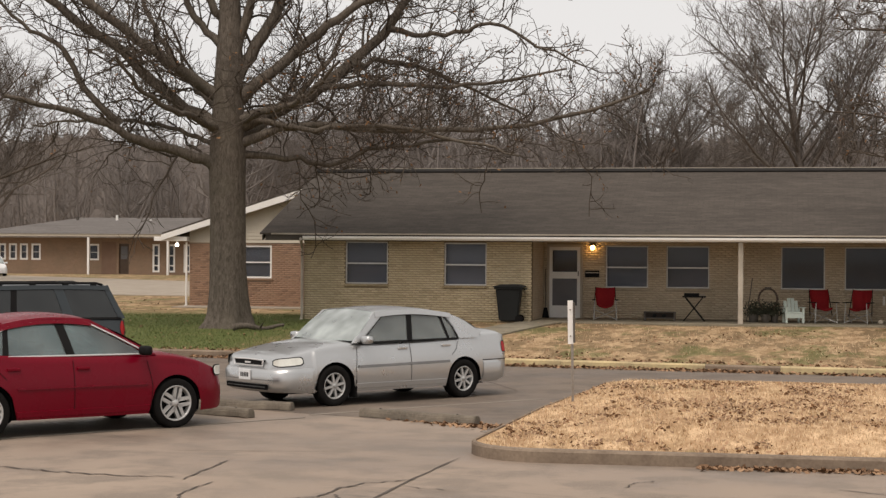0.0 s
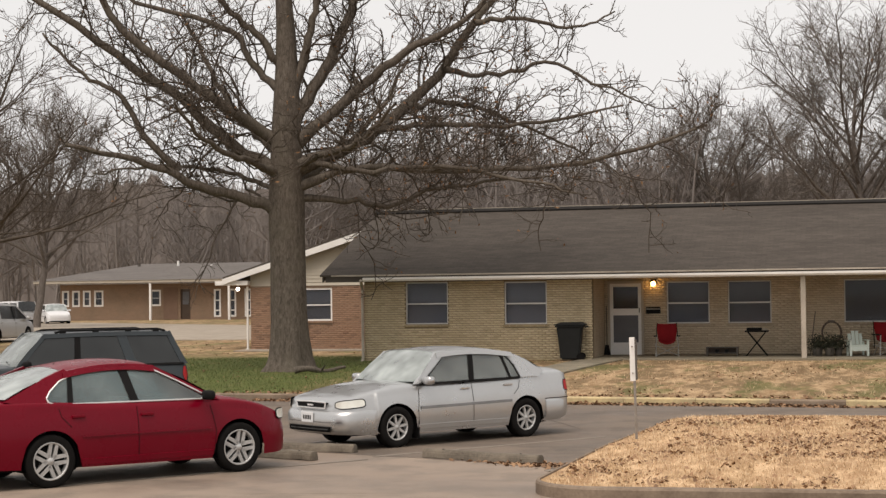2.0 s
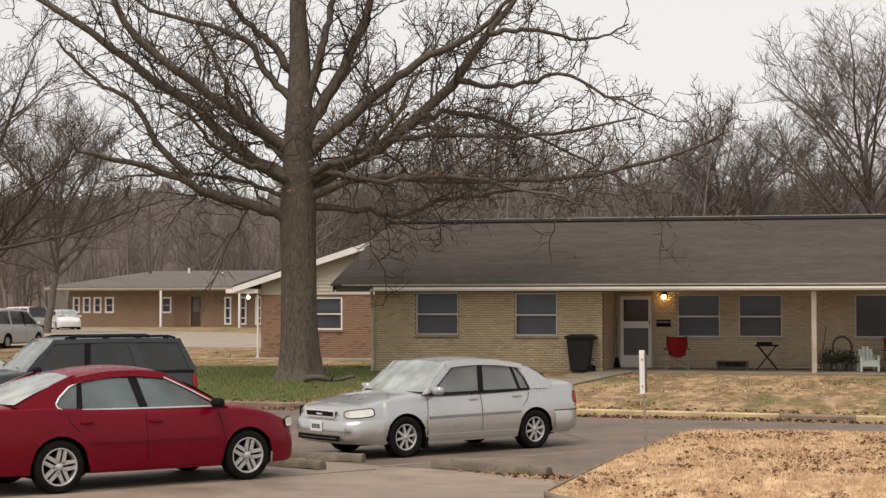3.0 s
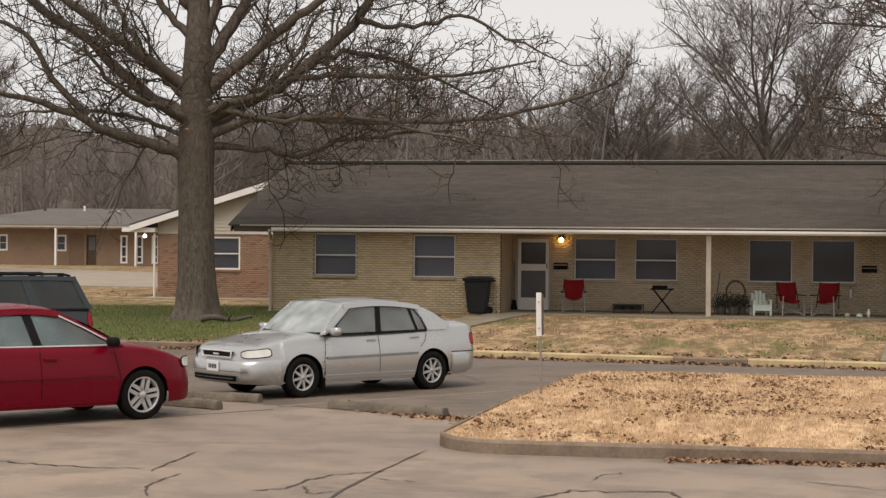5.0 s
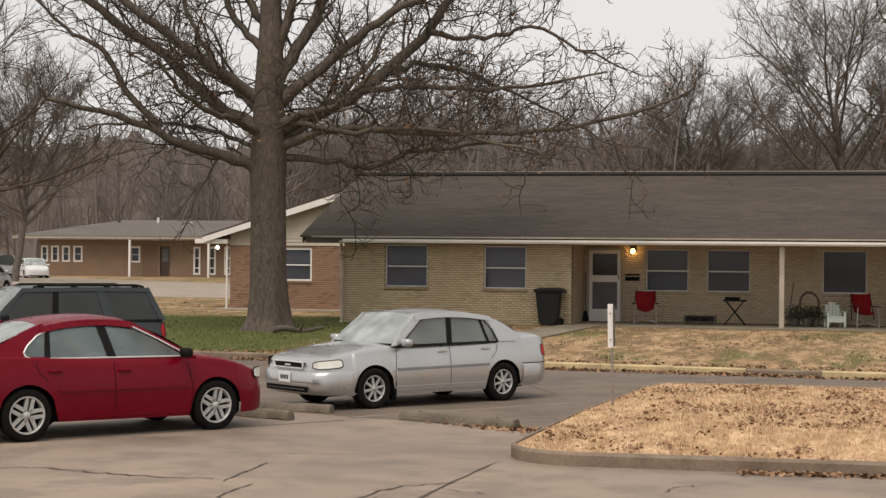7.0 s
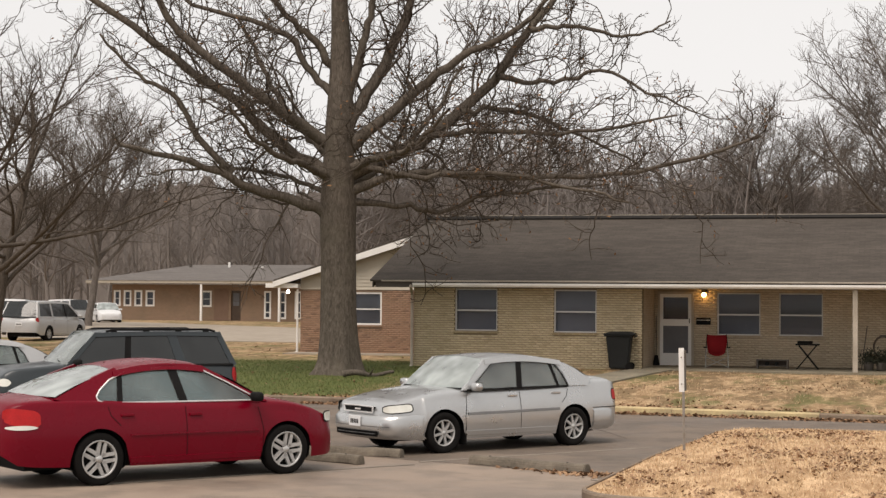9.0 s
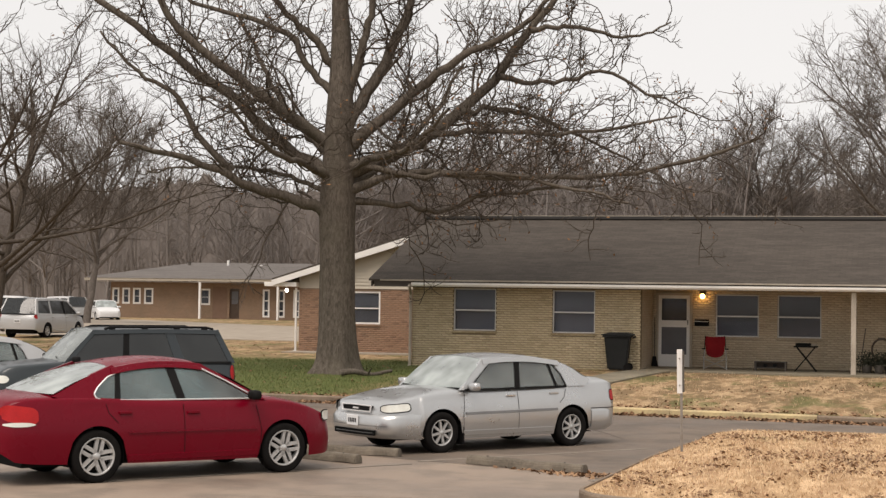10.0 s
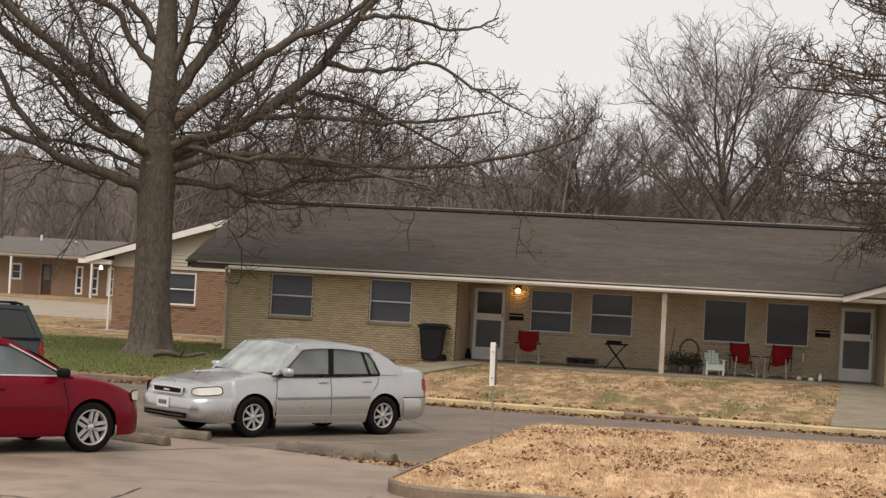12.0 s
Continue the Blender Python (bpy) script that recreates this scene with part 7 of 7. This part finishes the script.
def trash_bin():
    b = empty("trash_bin", "dark grey wheeled trash bin beside the brick wall", "bin", at=pose(-7.55, 48.02, 0.40, 0, 0, 4))
    bm = bmesh.new()
    lo = [(-0.26, -0.28), (0.26, -0.28), (0.26, 0.24), (-0.26, 0.24)]
    hi = [(-0.36, -0.36), (0.36, -0.36), (0.36, 0.34), (-0.36, 0.34)]
    a = [bm.verts.new((*p, 0.04)) for p in lo]
    c = [bm.verts.new((*p, 0.98)) for p in hi]
    bm.faces.new(a[::-1])
    bm.faces.new(c)
    for k in range(4):
        bm.faces.new((a[k], a[(k + 1) % 4], c[(k + 1) % 4], c[k]))
    bmesh.ops.bevel(bm, geom=list(bm.edges), offset=0.04, segments=3, affect="EDGES")
    part("body", bm, BIN_PLASTIC, b)
    part("rim", B(-0.40, 0.40, -0.40, 0.38, 0.95, 1.0, bevel=0.015), BIN_PLASTIC, b)
    bm = bmesh.new()
    prism(bm, [(-0.44, 1.004), (0.46, 1.004), (0.46, 1.03), (0.30, 1.08), (-0.25, 1.075), (-0.44, 1.03)], "y", -0.43, 0.42)
    bmesh.ops.bevel(bm, geom=list(bm.edges), offset=0.012, segments=2, affect="EDGES")
    part("lid", bm, BIN_PLASTIC, b)
    for y in (-0.3, 0.26):
        part("wheel", rod(bmesh.new(), (0.30, y, 0.11), (0.30, y + 0.06, 0.11), 0.11, 16), RUBBER, b)
    part("handle", rods([(0.44, -0.3, 0.93), (0.48, -0.3, 0.97), (0.48, 0.3, 0.97), (0.44, 0.3, 0.93)], 0.016), BIN_PLASTIC, b)


def folding_chair(label, at):
    c = empty("folding_chair", label, "chair", "red folding chairs on the porch", at)
    bm = bmesh.new()
    rows = []
    for k in range(9):  # slung back, bowed between its side tubes
        u = k / 8
        half = 0.245 + 0.035 * u + 0.02 * math.sin(math.pi * u)
        z, y = 0.43 + 0.49 * u, 0.16 + 0.16 * u
        rows.append([bm.verts.new((half * v, y + 0.07 * (1 - v * v), z + 0.02 * v * v)) for v in (-1, -0.66, -0.33, 0, 0.33, 0.66, 1)])
    for k in range(7):  # seat sagging to its front edge, then a short flap
        u = k / 6
        y, z = 0.14 - 0.40 * u, 0.42 + 0.03 * u - (0.05 if k == 6 else 0)
        rows.insert(0, [bm.verts.new(((0.25 - 0.05 * u) * v, y, z - 0.06 * (1 - v * v))) for v in (-1, -0.66, -0.33, 0, 0.33, 0.66, 1)])
    for a, b in zip(rows, rows[1:]):
        for q in range(6):
            bm.faces.new((a[q], a[q + 1], b[q + 1], b[q]))
    bmesh.ops.solidify(bm, geom=bm.faces[:], thickness=0.012)
    part("sling", bm, RED_FABRIC, c, smooth=True)
    for s in (-1, 1):
        x = 0.33 * s
        part("back_tube", rods([(x, 0.12, 0.20), (x * 0.84, 0.33, 0.95)], 0.012), DARK, c)
        part("front_leg", rods([(x, -0.28, 0.0), (x * 0.9, -0.27, 0.58)], 0.012), ALUMINIUM, c)
        part("cross_leg", rods([(x, -0.28, 0.02), (-x, 0.24, 0.30)], 0.011), ALUMINIUM, c)
        part("back_leg", rods([(x * 0.9, 0.30, 0.0), (x, -0.24, 0.36)], 0.011), ALUMINIUM, c)
        part("armrest", B(x - 0.05, x + 0.05, -0.31, 0.22, 0.57, 0.595, bevel=0.01), DARK, c)
    return c


def grill_stand():
    g = empty("folding_grill", "small black portable grill on crossed folding legs", "grill", at=pose(-2.45, 49.7, FLOOR_Z))
    for y in (-0.18, 0.18):
        part("leg", rods([(-0.30, y, 0), (0.25, y, 0.68)], 0.014), DARK, g)
        part("leg", rods([(0.30, y, 0), (-0.25, y, 0.68)], 0.014), DARK, g)
    part("tray", B(-0.33, 0.33, -0.22, 0.22, 0.68, 0.72, bevel=0.01), DARK, g)
    part("fire_box", B(-0.28, 0.14, -0.18, 0.18, 0.724, 0.80, bevel=0.02), DARK, g)
    part("bowl", B(0.16, 0.30, -0.12, 0.12, 0.724, 0.78, bevel=0.02), TRIM, g)


def low_rack():
    g = empty("boot_rack", "low dark slatted boot rack on the porch", "rack", at=pose(-3.42, 49.6, FLOOR_Z))
    for x in (-0.42, 0.42):
        for y in (-0.14, 0.14):
            part("leg", B(x - 0.02, x + 0.02, y - 0.02, y + 0.02, 0, 0.24), DARKTRIM, g)
    for k in range(5):
        part("slat", B(-0.45, 0.45, -0.17 + k * 0.075, -0.12 + k * 0.075, 0.24, 0.262), DARKTRIM, g)
    part("shelf", B(-0.42, 0.42, -0.14, 0.14, 0.08, 0.095), DARKTRIM, g)
    part("back_board", B(-0.40, 0.40, 0.142, 0.155, 0.06, 0.235), DOOR_WOOD, g, "dark brown back board")
    for x in (-0.452, 0.44):
        part("end_board", B(x, x + 0.012, -0.15, 0.15, 0.02, 0.262, bevel=0.004), DOOR_WOOD, g)
    for x in (-0.15, 0.12):
        part("boot", B(x - 0.05, x + 0.05, -0.13, 0.12, 0.097, 0.19, bevel=0.03), DARK, g)


def plant_stand():
    g = empty("plant_stand", "metal hoop stand with dark leafy potted plants", "plant stand", at=pose(-0.55, 49.5, FLOOR_Z))
    ring = [(0.18 + 0.26 * math.sin(a), 0, 0.66 + 0.30 * math.cos(a)) for a in np.linspace(0.0, 6.283, 25)]
    part("hoop", rods(ring, 0.028, 8), DOOR_WOOD, g)
    part("finial", B(0.08, 0.28, -0.03, 0.03, 0.93, 1.0, bevel=0.02), DARKTRIM, g)
    part("pole", rods([(0.18, 0.05, 0.0), (0.18, 0.05, 0.36)], 0.015, 6), DARKTRIM, g)
    part("stick", rods([(-0.42, 0.2, 0.0), (-0.26, 0.25, 1.25)], 0.014, 6), DARKTRIM, g)
    r = np.random.default_rng(6)
    for x, y, rad in ((-0.22, 0.0, 0.15), (0.12, -0.12, 0.14), (0.36, 0.02, 0.11)):
        p = lathe([(0.001, 0), (rad * 0.8, 0.0), (rad, 0.22), (rad * 1.05, 0.24), (rad * 0.9, 0.24), (rad * 0.85, 0.2), (0.001, 0.2)], 18)
        for v in p.verts:
            v.co = (x + v.co.x, y + v.co.z, v.co.y)
        part("pot", p, POT, g, smooth=True)
        st = Sticks()
        for _ in range(420):
            d = r.normal(size=3)
            d[2] = abs(d[2])
            q = np.array([x, y, 0.22]) + unit(d) * r.uniform(0.03, 0.32) * np.array([1.1, 1, 1.3])
            st.leaf(q, r.uniform(0.04, 0.08), r)
        ob = new("foliage", st.mesh("foliage", PLANT, False))
        ob.parent = g


pm = Mat("dark_foliage", 0.7)
pm.color(pm.mix(pm.island(), (0.016, 0.02, 0.012), (0.06, 0.06, 0.035)))
PLANT = pm.m
MINT = mottled("pale_mint_plastic", (0.52, 0.60, 0.54), (0.64, 0.70, 0.64), 3, 30, 0.5)


def garden_chair():
    c = empty("garden_chair", "pale mint plastic lawn chair on the porch", "chair", at=pose(0.32, 49.5, FLOOR_Z, 0, 0, 15))
    part("seat", B(-0.22, 0.22, -0.24, 0.18, 0.27, 0.31, bevel=0.01), MINT, c)
    for k in range(4):
        x = -0.20 + k * 0.105
        bm = bmesh.new()
        top = 0.56 + 0.14 * math.sin((k + 0.5) / 4 * math.pi)
        prism(bm, [(0.16, 0.31), (0.185, 0.31), (0.28, top), (0.255, top)], "x", x, x + 0.09)
        part("back_slat", bm, MINT, c)
    for s in (-1, 1):
        part("front_leg", B(s * 0.24 - 0.03, s * 0.24 + 0.03, -0.26, -0.18, 0, 0.42, bevel=0.01), MINT, c)
        part("back_leg", B(s * 0.22 - 0.03, s * 0.22 + 0.03, 0.14, 0.22, 0, 0.40, bevel=0.01), MINT, c)
        part("arm", B(s * 0.26 - 0.05, s * 0.26 + 0.05, -0.28, 0.22, 0.421, 0.445, bevel=0.008), MINT, c)
    part("front_apron", B(-0.21, 0.21, -0.255, -0.235, 0.14, 0.27), MINT, c)


def broom():
    b = empty("broom", "dark broom leaning beside the screen door", "broom", at=pose(-6.91, 50.75, FLOOR_Z))
    part("stick", rods([(0.02, 0.05, 0.30), (0.0, 0.18, 1.45)], 0.013, 6), DARKTRIM, b)
    bm = bmesh.new()
    prism(bm, [(-0.07, 0.0), (0.13, 0.0), (0.07, 0.30), (-0.02, 0.30)], "y", -0.02, 0.06)
    part("bristles", bm, DARK, b)


def porch_bits():
    for i, (x, h, r, mat, lab) in enumerate(((3.05, 0.10, 0.09, MINT, "small pale dish on the porch slab"), (3.30, 0.22, 0.05, WHITE, "small white bottle on the porch slab"), (2.72, 0.12, 0.08, TRIM, "small tan pot on the porch slab"))):
        p = lathe([(0.001, 0), (r, 0), (r, h * 0.65), (r * 0.55, h * 0.8), (r * 0.5, h), (0.001, h)], 14)
        for v in p.verts:
            v.co = (v.co.x, v.co.z, v.co.y)
        root = empty(("dish", "bottle", "flower_pot")[i], lab, ("dish", "bottle", "pot")[i], at=pose(x, 49.3, FLOOR_Z))
        part("vessel", p, mat, root, smooth=True)
    lit = empty("lantern", "small white candle lantern hung on the porch wall", "lantern", at=pose(2.9, PORCH_Y - 0.08, 1.05))
    part("candle", rod(bmesh.new(), (0, 0, -0.12), (0, 0, 0.14), 0.035, 10), WHITE, lit)
    part("hook", rods([(0, 0, 0.14), (0, 0.07, 0.2)], 0.008, 5), DARK, lit)


trash_bin()
folding_chair("red folding chair with pale frame beside the door", pose(-5.0, 49.7, FLOOR_Z, 0, 0, 6))
folding_chair("red folding chair with tilted back under the window", pose(1.15, 49.7, FLOOR_Z, 0, 0, 20))
folding_chair("red folding chair facing its neighbour on the porch", pose(2.15, 49.7, FLOOR_Z, 0, 0, -20))
grill_stand()
low_rack()
plant_stand()
garden_chair()
broom()
porch_bits()
